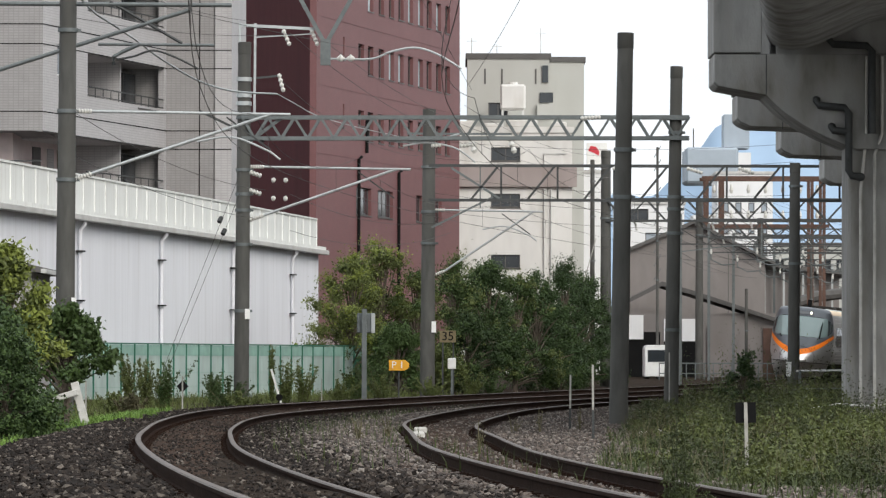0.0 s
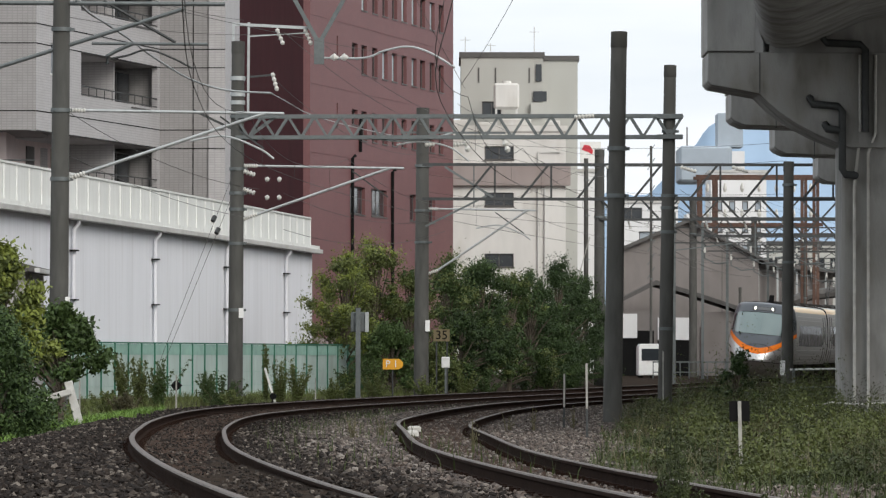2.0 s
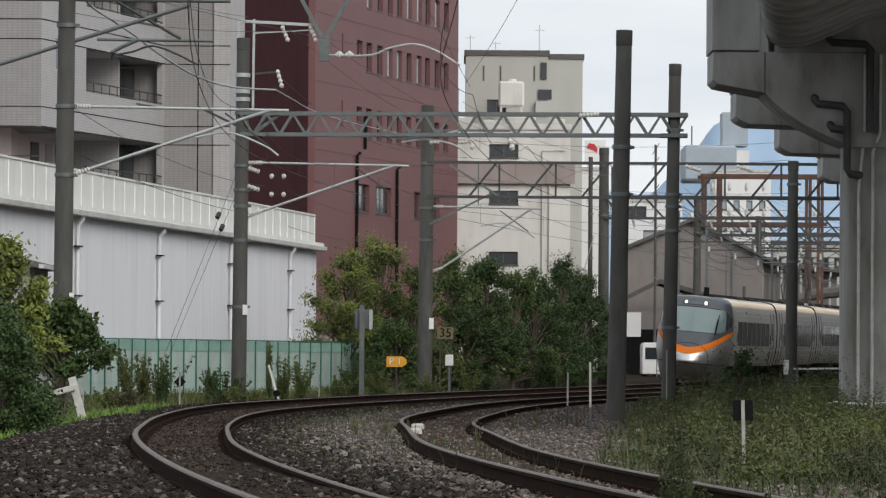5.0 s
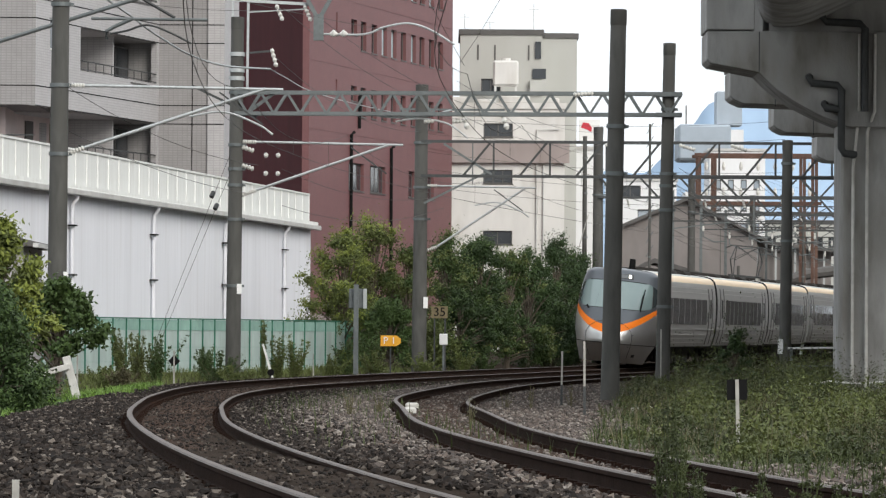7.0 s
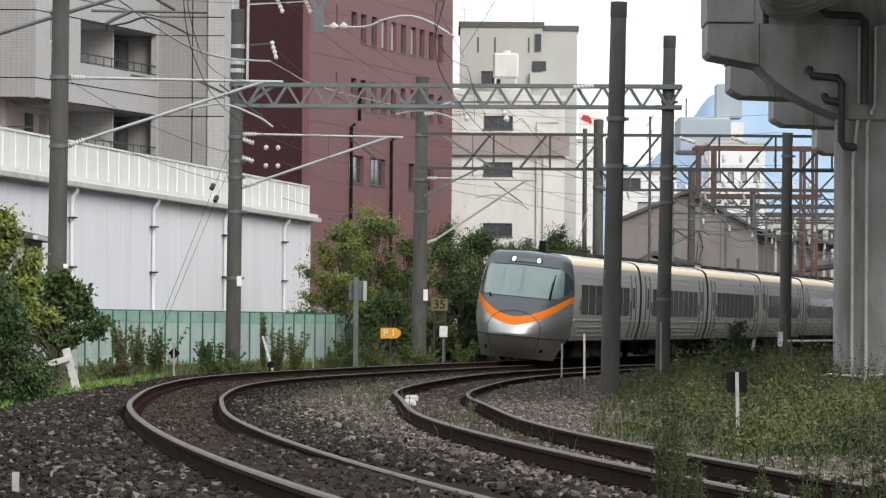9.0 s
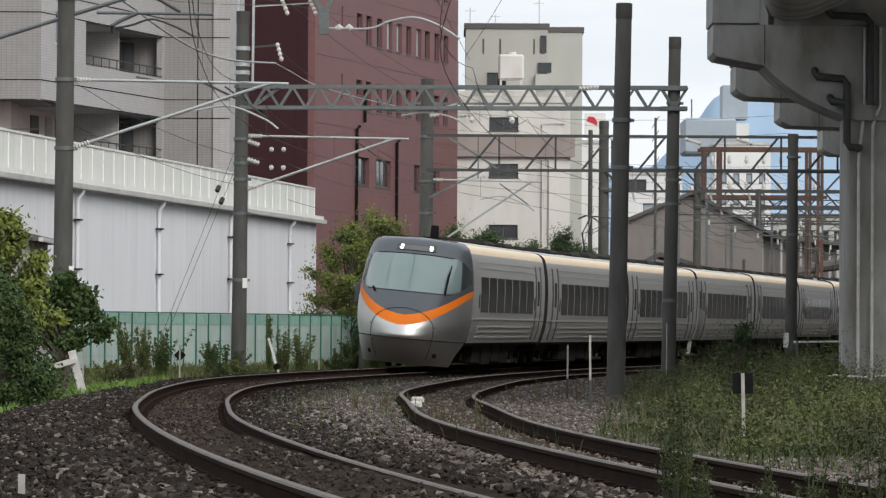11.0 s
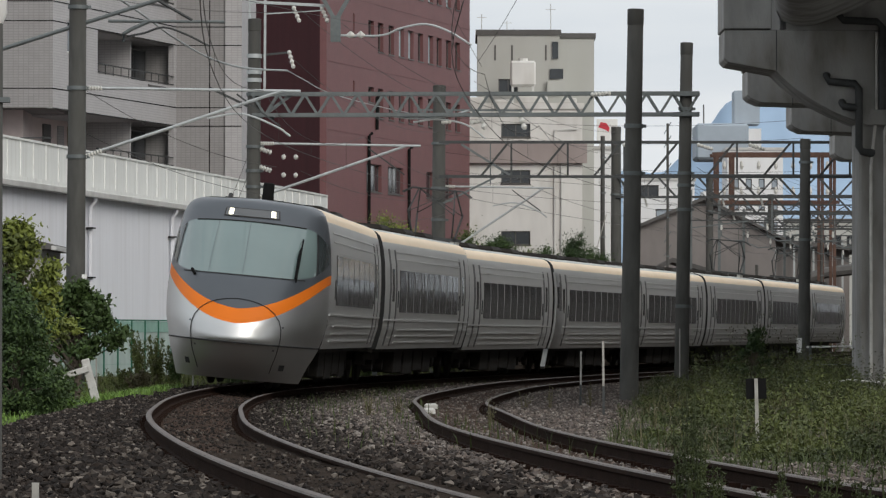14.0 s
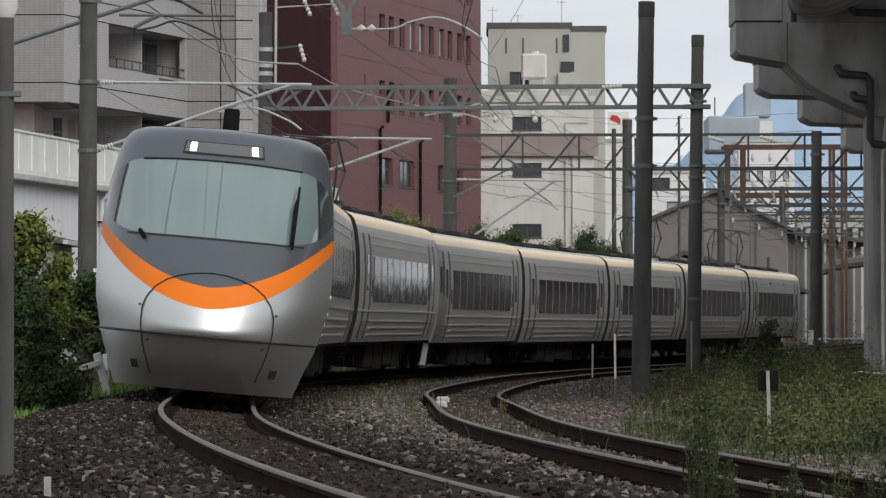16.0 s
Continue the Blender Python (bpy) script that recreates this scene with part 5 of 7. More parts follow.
    part("deck", deck, CONCRETE, t, "concrete deck girder with rounded edge", smooth=True)
    for x, y in piers:
        part("diaphragm", Mesh().box(x + 1.2, y + 0.06, 6.84, x + 6.2, y + 2.1, 7.8), CONCRETE, t)
    # unseen slab below the deck, added to bounce light onto its underside
    bounce_slab = Mesh()
    for y, x in ((40, 7.2), (70, 9.0), (100, 9.6), (131, 12.6), (152, 15.2), (200, 21.0), (264, 31.5), (330, 40.0)):
        z = float(ground_height(np.array(x + 1.0), np.array(float(y)))) + 0.03
        bounce_slab.v += [(x, y, z - 0.1), (x, y, z), (x + 16, y, z), (x + 16, y, z - 0.1)]
    bounce_slab.f += [(k * 4 + i, k * 4 + (i + 1) % 4, k * 4 + 4 + (i + 1) % 4, k * 4 + 4 + i) for k in range(7) for i in range(4)]
    single("pavement", bounce_slab, CONCRETE, "unseen grey slab added to bounce light under the viaduct", "pavement", kind="structure")



def build_unseen_blocks():
    """Unseen plain blocks that close the place to the east, added to darken the train's reflections, and behind the
    tripod.
    """
    for x, y, w, d, h in ((34, 90, 14, 60, 11), (37, 155, 16, 50, 14), (44, 210, 16, 60, 12), (52, 275, 18, 70, 15), (62, 350, 22, 90, 13)):
        t = thing("town_block", pose(x, y, 0), "unseen plain grey block added for the train's reflections", "building")
        part("wall", Mesh().box(0, 0, -0.5, w, d, h), SLATEWALL, t)
        part("roof", Mesh().box(-0.3, -0.3, h, w + 0.3, d + 0.3, h + 0.3), DARKROOF, t)
    for x, y, w, d, h in ((-45, -60, 40, 12, 9), (2, -66, 40, 12, 10)):
        t = thing("town_block", pose(x, y, 0), "unseen plain grey block added behind the tripod", "building")
        part("wall", Mesh().box(0, 0, -0.5, w, d, h), SLATEWALL, t)
        part("roof", Mesh().box(-0.3, -0.3, h, w + 0.3, d + 0.3, h + 0.3), DARKROOF, t)


# ---------------------------------------------------------------- overhead line
def bend(pts, n=5):
    """A smooth curve through the points."""
    p = [Vector(q) for q in pts]
    p = [p[0] * 2 - p[1]] + p + [p[-1] * 2 - p[-2]]
    out = []
    for a, b, c, d in zip(p, p[1:], p[2:], p[3:]):
        for k in range(n):
            t = k / n
            out.append(0.5 * (2 * b + (c - a) * t + (2 * a - 5 * b + 4 * c - d) * t * t + (3 * b - a - 3 * c + d) * t ** 3))
    return out + [p[-2]]


def truss(parent, a, b, h, pitch, chord=0.09, web=0.06, depth=0.35, material=GALV):
    """A lattice beam from a to b (upper chord), h deep."""
    a, b = Vector(a), Vector(b)
    d = b - a
    n = max(2, round(d.length / pitch))
    for y in (-depth / 2, depth / 2):
        o = Vector((0, y, 0))
        part("chord", Mesh().bar(a + o, b + o, chord), material, parent)
        part("chord", Mesh().bar(a + o - Vector((0, 0, h)), b + o - Vector((0, 0, h)), chord), material, parent)
        for i in range(n):
            p, q, r = a + d * (i / n) + o, a + d * ((i + 0.5) / n) + o, a + d * ((i + 1) / n) + o
            q = q - Vector((0, 0, h))
            part("lattice_bar", Mesh().bar(p, q, web), material, parent)
            part("lattice_bar", Mesh().bar(q, r, web), material, parent)


def cantilever(parent, z_top, z_low, reach, side=1, steady=True):
    """Insulated bracket arms from a mast over the track."""
    r = 0.16 * side
    insulator((r, 0, z_top), (r + 0.35 * side, 0, z_top), parent, 0.06)
    insulator((r, 0, z_low), (r + 0.35 * side, 0, z_low + 0.13), parent, 0.06)
    part("top_tube", Mesh().tube([(r + 0.35 * side, 0, z_top), (reach * side, 0, z_top - 0.03)], 0.030, 8), GALV_LIGHT, parent, "galvanised bracket tube", smooth=True)
    part("stay_tube", Mesh().tube([(r + 0.35 * side, 0, z_low + 0.13), (reach * 0.92 * side, 0, z_top - 0.02)], 0.034, 8), GALV_LIGHT, parent, "galvanised bracket tube", smooth=True)
    if steady:
        part("steady_arm", Mesh().tube(bend([((reach - 1.9) * side, 0, z_top - 0.6), ((reach - 1.2) * side, 0, z_top - 0.5), ((reach - 0.5) * side, 0, z_top - 0.75), ((reach - 0.2) * side, 0, z_top - 0.95)]), 0.024, 6), GALV_LIGHT, parent, "curved steady arm", smooth=True)
    part("drop_rod", Mesh().bar(((reach - 1.3) * side, 0, z_top - 0.1), ((reach - 0.4) * side, 0, z_top - 0.75), 0.035), DARK_STEEL, parent)


def build_masts():
    a = mast("concrete_mast", 3.18, 98, -0.45, 7.10, 0.165, 1.0, "dark concrete mast beside the eastern track", (4.45, 5.35))
    mast("concrete_mast", 5.46, 128, -0.35, 8.17, 0.165, 0.9, "dark concrete mast carrying the lattice gantry", (2.0, 4.4, 5.0, 5.3, 6.9))
    m = mast("concrete_mast", -5.2, 128, -0.3, 8.75, 0.175, 0.4, "concrete mast with insulators carrying the gantry", (2.4, 4.05, 4.9, 5.3, 5.9, 7.2))
    # frame on top of this mast
    part("top_frame", Mesh().bar((-0.12, 0, 7.0), (-0.12, 0, 9.55), 0.06).bar((0.26, 0, 7.2), (0.26, 0, 9.55), 0.06).bar((-0.15, 0, 9.5), (1.75, 0, 9.42), 0.07)
         .bar((0.26, 0, 9.2), (1.7, 0, 9.3), 0.03), GALV_LIGHT, m, "steel angle frame on the mast top")
    for z in (7.55, 7.75, 8.15):
        part("clamp_band", Mesh().tube([(0, 0, z - 0.05), (0, 0, z + 0.05)], 0.19, 16), GALV_LIGHT, m, smooth=True)
    for x in (0.95, 1.65):
        insulator((x, 0, 9.4), (x + 0.17, 0, 9.0), m, 0.06, 4)
    insulator((0.85, 0, 8.3), (0.98, 0, 7.85), m, 0.06, 4)
    part("arm", Mesh().bar((-0.1, 0, 8.15), (0.9, 0, 8.25), 0.05), DARK_STEEL, m)
    for z in (5.30, 5.75):
        insulator((0.15, -0.05, z + 0.1), (0.45, -0.05, z), m, 0.07, 4)
        for x in (0.75, 1.05):
            part("bead_insulator", Mesh().tube([(x - 0.05, -0.05, z - 0.1), (x, -0.05, z - 0.1), (x + 0.05, -0.05, z - 0.12)], [0.04, 0.075, 0.04], 10), PORCELAIN, m, "white ball insulator", smooth=True)
    part("label_plate", Mesh().box(0.08, -0.19, 2.2, 0.20, -0.17, 2.45), WHITE, m, "small blank white number plate")
    cantilever(m, 5.98, 4.65, 4.15, steady=False)
    # second western mast
    w = mast("concrete_mast", -7.87, 105, -0.2, 9.6, 0.185, 0.4, "concrete mast with bracket arms beside the warehouse", (4.75, 6.15, 7.8))
    cantilever(w, 6.15, 4.75, 4.55)
    part("label_plate", Mesh().box(0.14, -0.19, 2.05, 0.24, -0.17, 2.35), WHITE, w, "small blank white number plate")
    part("steady_arm", Mesh().tube(bend([(1.0, 0, 7.21), (1.35, 0, 7.28), (1.75, 0, 7.4), (2.21, 0, 7.26), (2.67, 0, 7.03)]), 0.024, 6), DARK_STEEL, w, "curved dark steady arm", smooth=True)
    part("arm_bracket", Mesh().tube([(0.94, 0, 7.1), (0.93, 0, 7.26), (1.12, 0, 7.37), (1.47, 0, 7.53)], 0.045, 6), GALV, w, "bent steel bracket", smooth=True)
    part("fork_arm", Mesh().tube([(-1.82, 0, 6.84), (2.52, 0, 8.25)], 0.042, 8), GALV, w, "weathered slanted tube", smooth=True)
    part("upper_tube", Mesh().tube([(0.62, 0, 7.52), (2.99, 0, 7.52)], 0.032, 8), GALV, w, "weathered upper tube", smooth=True)
    part("upper_tube", Mesh().tube([(-2.06, 0, 8.33), (3.33, 0, 8.34)], 0.045, 8), GALV, w, "long galvanised top tube", smooth=True)
    part("upper_stay", Mesh().tube([(0.85, 0, 8.39), (2.33, 0, 7.55)], 0.035, 6), DARK_STEEL, w, smooth=True)
    jc = thing("jumper_cable", Matrix(), "thick pale feeder cable curving down to the gantry mast", "cable")
    part("cable", Mesh().tube(bend([(-7.53, 104.5, 8.22), (-7.4, 106.83, 8.08), (-7.15, 109.16, 7.97), (-6.81, 111.49, 7.79), (-6.58, 113.82, 7.65), (-6.33, 116.15, 7.53), (-6.0, 118.48, 7.39), (-5.66, 120.81, 7.32), (-5.29, 123.14, 7.32), (-4.91, 125.47, 7.39), (-4.32, 127.8, 7.48)]), 0.024, 8), GALV_LIGHT, jc, smooth=True)
    part("cable", Mesh().tube(bend([(-4.32, 127.8, 7.48), (-4.14, 136.3, 7.66), (-3.77, 144.8, 7.75), (-2.65, 153.3, 7.77), (-0.67, 161.8, 7.69)]), 0.014, 6), GALV_LIGHT, jc, smooth=True)
    part("side_brace", Mesh().bar((-1.1, 0, 7.35), (0.5, 0, 6.6), 0.06), DARK_STEEL, m, "dark diagonal brace")
    # gantry
    g = thing("lattice_gantry", Matrix(), "galvanised lattice gantry spanning both tracks", "gantry")
    truss(g, (-5.2, 128, 6.90), (5.9, 128, 6.93), 0.52, 0.66)
    for z in (6.36, 6.86):
        part("end_plate", Mesh().box(5.25, 127.75, z, 5.9, 128.25, z + 0.1), GALV, g)
    part("stay", Mesh().bar((-5.0, 127.9, 6.3), (-4.2, 127.9, 6.9), 0.08), GALV, g)
    part("hanger", Mesh().bar((-3.95, 127.9, 10.2), (-3.19, 127.9, 8.83), 0.10).bar((-2.3, 127.9, 10.2), (-3.06, 127.92, 8.83), 0.10).box(-3.25, 127.83, 8.2, -3.0, 127.99, 8.85), GALV, g, "forked steel hanger")
    for x in (-2.75, -2.5):
        part("insulator", Mesh().tube([(x - 0.1, 127.9, 8.36), (x, 127.9, 8.38), (x + 0.1, 127.9, 8.36)], [0.03, 0.10, 0.03], 10), PORCELAIN, g, smooth=True)
    part("hanger_arm", Mesh().tube(bend([(-3.0, 127.9, 8.36), (-2.0, 127.9, 8.36), (-1.5, 127.9, 8.54), (-0.9, 127.9, 8.64), (-0.35, 127.9, 8.48), (0.25, 127.9, 8.12)]), 0.03, 6), GALV_LIGHT, g, "curved arm", smooth=True)
    part("steady_arm", Mesh().tube(bend([(-1.9, 127.9, 6.38), (-1.2, 127.9, 6.3), (-0.4, 127.9, 6.35), (0.2, 127.9, 6.5)]), 0.03, 6), GALV_LIGHT, g, smooth=True)
    part("steady_arm", Mesh().tube(bend([(-1.2, 127.9, 6.2), (-0.6, 127.9, 6.28), (0.1, 127.9, 6.15), (0.6, 127.9, 5.8)]), 0.026, 6), GALV_LIGHT, g, smooth=True)
    for x in (-0.5, 0.2):
        insulator((x, 127.9, 6.2), (x + 0.25, 127.9, 6.22), g, 0.06, 3)
    insulator((3.2, 127.7, 6.88), (3.7, 127.7, 6.92), g, 0.07, 6)
    # mid masts and second gantry
    c = mast("concrete_mast", -0.74, 162, -0.35, 8.75, 0.215, 0.3, "concrete mast among the trees", (4.9, 5.9, 7.3))
    part("top_arm", Mesh().bar((-0.7, 0, 8.35), (2.6, 0, 8.35), 0.06).bar((0, 0, 8.3), (0, 0, 9.0), 0.06), GALV, c)
    for x in (1.25, 2.5):
        insulator((x, 0, 8.3), (x + 0.2, 0, 7.75), c, 0.1, 3)
    cantilever(c, 5.95, 3.9, 3.6)
    part("label_plate", Mesh().box(0.12, -0.24, 2.1, 0.26, -0.22, 2.45), WHITE, c, "small blank white number plate")
    d = mast("concrete_mast", 10.62, 160, -0.3, 7.0, 0.175, 0.4, "concrete mast among the weeds", (4.2, 6.6))
    part("label_plate", Mesh().box(-0.24, -0.2, 0.7, -0.08, -0.18, 1.15), WHITE, d, "small blank white plates")
    g2 = thing("lattice_gantry", Matrix(), "slender dark steel gantry over the yard tracks", "gantry")
    for z in (6.92, 5.85):
        part("chord", Mesh().bar((-0.7, 160, z), (12.6, 160, z), 0.09), DARK_STEEL, g2)
    for i in range(7):
        x = 0.6 + i * 1.75
        part("lattice_bar", Mesh().bar((x, 160, 5.85), (x + 0.87, 160, 6.92), 0.07), DARK_STEEL, g2)
        part("lattice_bar", Mesh().bar((x + 0.95, 160, 6.92), (x + 0.95, 160, 5.85), 0.06), DARK_STEEL, g2)
    part("bracket", Mesh().bar((-0.6, 160, 5.0), (1.3, 160, 5.95), 0.06).bar((0, 160, 6.85), (1.5, 160, 5.9), 0.07).bar((0.9, 160, 6.9), (0.9, 160, 5.6), 0.04), GALV, g2)
    for x in (5.0, 7.3, 8.9):
        insulator((x, 159.9, 6.85), (x + 0.5, 159.9, 6.7), g2, 0.07, 5)
    # gantries further along
    for k, (y, x0, x1, z, r) in enumerate(((215, 6.45, 16.5, 7.6, 0.22), (268, 12.9, 26, 8.2, 0.2), (310, 18.6, 31.0, 8.4, 0.2))):
        mast("concrete_mast", x0, y, -0.3, z + 2.0 if k == 0 else z + 1.0, r, 0.0, "concrete mast further along the line", (z - 0.5,))
        mast("concrete_mast", x1, y, -0.3, z + 0.6, r * 0.8, 0.0, "concrete mast further along the line", (z - 0.5,))
        gg = thing("lattice_gantry", Matrix(), "distant steel gantry over the line", "gantry")
        truss(gg, (x0, y, z), (x1, y, z), 0.9, 1.6, 0.09, 0.06, 0.5, DARK_STEEL)
        for j in range(5):
            x = x0 + 1.2 + j * (x1 - x0 - 2) / 5
            insulator((x, y, z - 0.95), (x + 0.1, y, z - 1.3), gg, 0.06, 4)
        part("dropper", Mesh().bar((x0 + 3, y, z - 0.9), (x0 + 3, y, z - 2.2), 0.06).bar((x0 + 3, y, z - 2.2), (x0 + 5.5, y, z - 1.9), 0.05)
             .bar((x0 + 6.5, y, z - 0.9), (x0 + 6.5, y, z - 2.4), 0.06).bar((x0 + 6.5, y, z - 2.4), (x0 + 8.6, y, z - 2.0), 0.05), GALV, gg)
    mast("utility_pole", 8.0, 292, 0, 12.2, 0.13, 0, "slim utility pole by the cream building", (11.0, 9.0, 6.5))
    lt = mast("steel_lattice_post", 10.6, 265, 0, 11.8, 0.07, 0, "thin lattice post behind the masts", (9, 7, 5))
    for i in range(10):
        part("rung", Mesh().bar((-0.18, 0, 5 + i * 0.7), (0.18, 0, 5.6 + i * 0.7), 0.04), GALV, lt)
    for x, y, h in ((15.0, 262, 4.5), (19.2, 290, 7.2), (19.9, 285, 7.6), (20.6, 305, 8.2)):
        mast("steel_pole", x, y, -0.3, h, 0.08, 0, "slim grey steel pole", (h * 0.6,))


def build_yard_clutter():
    """Catenary hardware of the yard beyond the curve."""
    rng = np.random.default_rng(21)
    for k in range(5):
        y = 236 + 18 * k
        x0 = 10.5 + 2.2 * k
        t = thing("yard_portal", Matrix(), "thin dark catenary portal over the yard", "gantry", "yard portals")
        for x in (x0, x0 + 9.5):
            part("post", Mesh().box(x - 0.07, y, -0.3, x + 0.07, y + 0.14, 7.6), GALV, t)
        for z in (6.2, 6.9):
            part("beam", Mesh().bar((x0, y, z), (x0 + 9.5, y, z), 0.06), DARK_STEEL, t)
        for i in range(8):
            a = x0 + i * 1.19
            part("lattice_bar", Mesh().bar((a, y, 6.2 if i % 2 else 6.9), (a + 1.19, y, 6.9 if i % 2 else 6.2), 0.04), DARK_STEEL, t)
        for i in range(4):
            a = x0 + 1.4 + i * 2.1
            part("drop_arm", Mesh().tube([(a, y, 6.2), (a, y, 5.5), (a + 0.5, y, 5.25), (a + 1.1, y, 5.3)], 0.03, 5), GALV, t)
            part("insulator", Mesh().tube([(a, y, 5.75), (a, y, 5.85), (a, y, 5.95), (a, y, 6.05)], [0.04, 0.065, 0.04, 0.065], 7), PORCELAIN, t)
    for k in range(16):
        z = 4.9 + 3.4 * rng.random()
        x = 9 + 6 * rng.random()
        wire("yard_wire", sagged((x, 225, z), (x + 9 + 3 * rng.random(), 320, z + 0.8), 0.7), 0.009, "thin dark wire over the yard")
    for k in range(5):
        z = 5.0 + k * 0.55
        wire("cross_wire", sagged((-0.7, 162, z + 0.6), (10.6, 160, z + rng.normal(0, 0.3)), 0.25), 0.006, "thin dark wire spanning across the tracks")


def wire(name, pts, r, label):
    c = bpy.data.curves.new(name, "CURVE")
    c.dimensions = "3D"
    c.bevel_depth, c.bevel_resolution = r, 1
    s = c.splines.new("POLY")
    s.points.add(len(pts) - 1)
    for q, p in zip(s.points, pts):
        q.co = (*p, 1)
    c.materials.append(WIRE)
    ob = new(name, c)
    return tagged(ob, label, "cable", "overhead wires")


def sagged(a, b, sag, n=14):
    a, b = Vector(a), Vector(b)
    return [tuple(a.lerp(b, i / n) - Vector((0, 0, sag * 4 * (i / n) * (1 - i / n)))) for i in range(n + 1)]


def build_wires():
    for k in range(2):
        gw = thing("guy_wire", Matrix(), "thin dark steel guy wire staying the mast", "cable", "mast guys")
        part("wire", Mesh().tube([(-5.2, 127.8, 5.1 + 0.5 * k), (-7.15 - 0.1 * k, 124.8, -0.1)], 0.006, 5), WIRE, gw)
        part("insulator", Mesh().tube([(-5.58 - 0.09 * k, 127.2, 4.10 + 0.3 * k), (-5.63 - 0.09 * k, 127.12, 3.98 + 0.3 * k)], 0.06, 8), DARK_STEEL, gw, "small dark egg insulator")
    gy = thing("guy_wire", Matrix(), "pale insulated guy wire anchored in the bushes", "cable")
    part("wire", Mesh().tube([(5.96, 212, 5.9), (4.28, 212, -0.1)], 0.022, 6), WHITE_OLD, gy)
    for tr, sx in ((LEFT, 0.0), (RIGHT, 0.0)):
        sup = [s for s in (40, 86, 109, 143, 196, 250, 300)]
        low, high = [], []
        for a, b in zip(sup, sup[1:]):
            for k in range(12):
                s = a + (b - a) * k / 12
                x, y, _ = on(tr, s)
                f = k / 12
                low.append((x, y, float(grade(y)) + 5.15))
                high.append((x, y, float(grade(y)) + 6.05 - 0.55 * 4 * f * (1 - f)))
        wire("contact_wire", low, 0.007, "dark contact wire above the track")
        wire("messenger_wire", high, 0.006, "sagging messenger wire above the track")
        for i in range(2, len(low), 4):
            if low[i][1] < 215:
                wire("dropper_wire", [low[i], high[i]], 0.004, "short dropper between the two wires")
    runs = [((-7.9, 105, 7.9), (-3.5, 128, 9.0), 0.2), ((-7.9, 105, 9.0), (-5.0, 128, 9.3), 0.2), ((-4.0, 128, 9.0), (0.6, 162, 7.8), 0.4), ((-3.4, 128, 9.0), (1.9, 162, 7.8), 0.4),
            ((-4.2, 128, 7.8), (-0.7, 162, 7.3), 0.5), ((0.6, 162, 7.8), (7.0, 215, 9.0), 0.5), ((1.9, 162, 7.8), (7.2, 215, 8.6), 0.5),
            ((-7.8, 105, 6.0), (-4.6, 128, 5.1), 0.3), ((-4.0, 128, 5.0), (0.0, 162, 5.3), 0.4), ((-4.0, 128, 4.1), (0.0, 162, 4.9), 0.4),
            ((-2.0, 105, 11.0), (0.5, 128, 7.6), 0.1), ((0.4, 162, 8.9), (6.4, 215, 9.4), 0.4), ((2.2, 90, 9.2), (0.4, 128, 7.7), 0.2),
            ((7.5, 292, 11.5), (0.4, 300, 9.5), 0.4), ((7.9, 292, 11.0), (14, 345, 10), 0.5), ((12, 268, 8.0), (28, 300, 8.4), 0.6), ((6.4, 215, 7.2), (18, 268, 7.6), 0.8),
            ((6.4, 215, 6.0), (18, 268, 6.6), 0.8), ((6.4, 215, 6.6), (24, 268, 7.0), 0.9), ((12.9, 268, 6.4), (30, 310, 7.0), 0.6), ((-8, 105, 5.2), (-4.9, 128, 4.4), 0.2),
            ((18.3, 300, 10.4), (34, 330, 8.5), 0.6), ((18.3, 300, 10.2), (34, 330, 8.2), 0.6),
            ((-7.9, 105, 8.6), (-1.0, 128, 8.4), 0.1)]
    for a, b, s in runs:
        wire("feeder_wire", sagged(a, b, s), 0.0065, "thin dark overhead feeder wire")


# ---------------------------------------------------------------- plants
def leaf_cloud(centres, radii, count, size, rng, flat=0.6, droop=0.3):
    """Many small bent leaves spread through clumps; each leaf two triangles folded along its rib."""
    c, r = np.asarray(centres, float), np.asarray(radii, float)
    w = r ** 2 / (r ** 2).sum()
    i = rng.choice(len(c), count, p=w)
    d = rng.normal(0, 1, (count, 3))
    d /= np.linalg.norm(d, axis=1)[:, None]
    rad = r[i] * (0.75 * abs(rng.normal(0, 0.75, count)) + 0.12)
    p = c[i] + d * rad[:, None] * np.array([1, 1, 0.8])
    a = rng.normal(0, 1, (count, 3))
    a[:, 2] -= droop
    a /= np.linalg.norm(a, axis=1)[:, None]
    up = d * 0.8 + rng.normal(0, 0.5, (count, 3)) + np.array([0, 0, flat])
    b = np.cross(a, up)
    b /= np.linalg.norm(b, axis=1)[:, None] + 1e-9
    nrm = np.cross(a, b)
    s = (size * rng.uniform(0.6, 1.4, count))[:, None]
    v = np.stack([p - a * s * 0.5, p + b * s * 0.28 + nrm * s * 0.08, p + a * s * 0.6, p - b * s * 0.28 + nrm * s * 0.08], 1)
    f = np.array([(0, 1, 2), (0, 2, 3)])[None] + (np.arange(count) * 4)[:, None, None]
    return v.reshape(-1, 3), f.reshape(-1, 3)


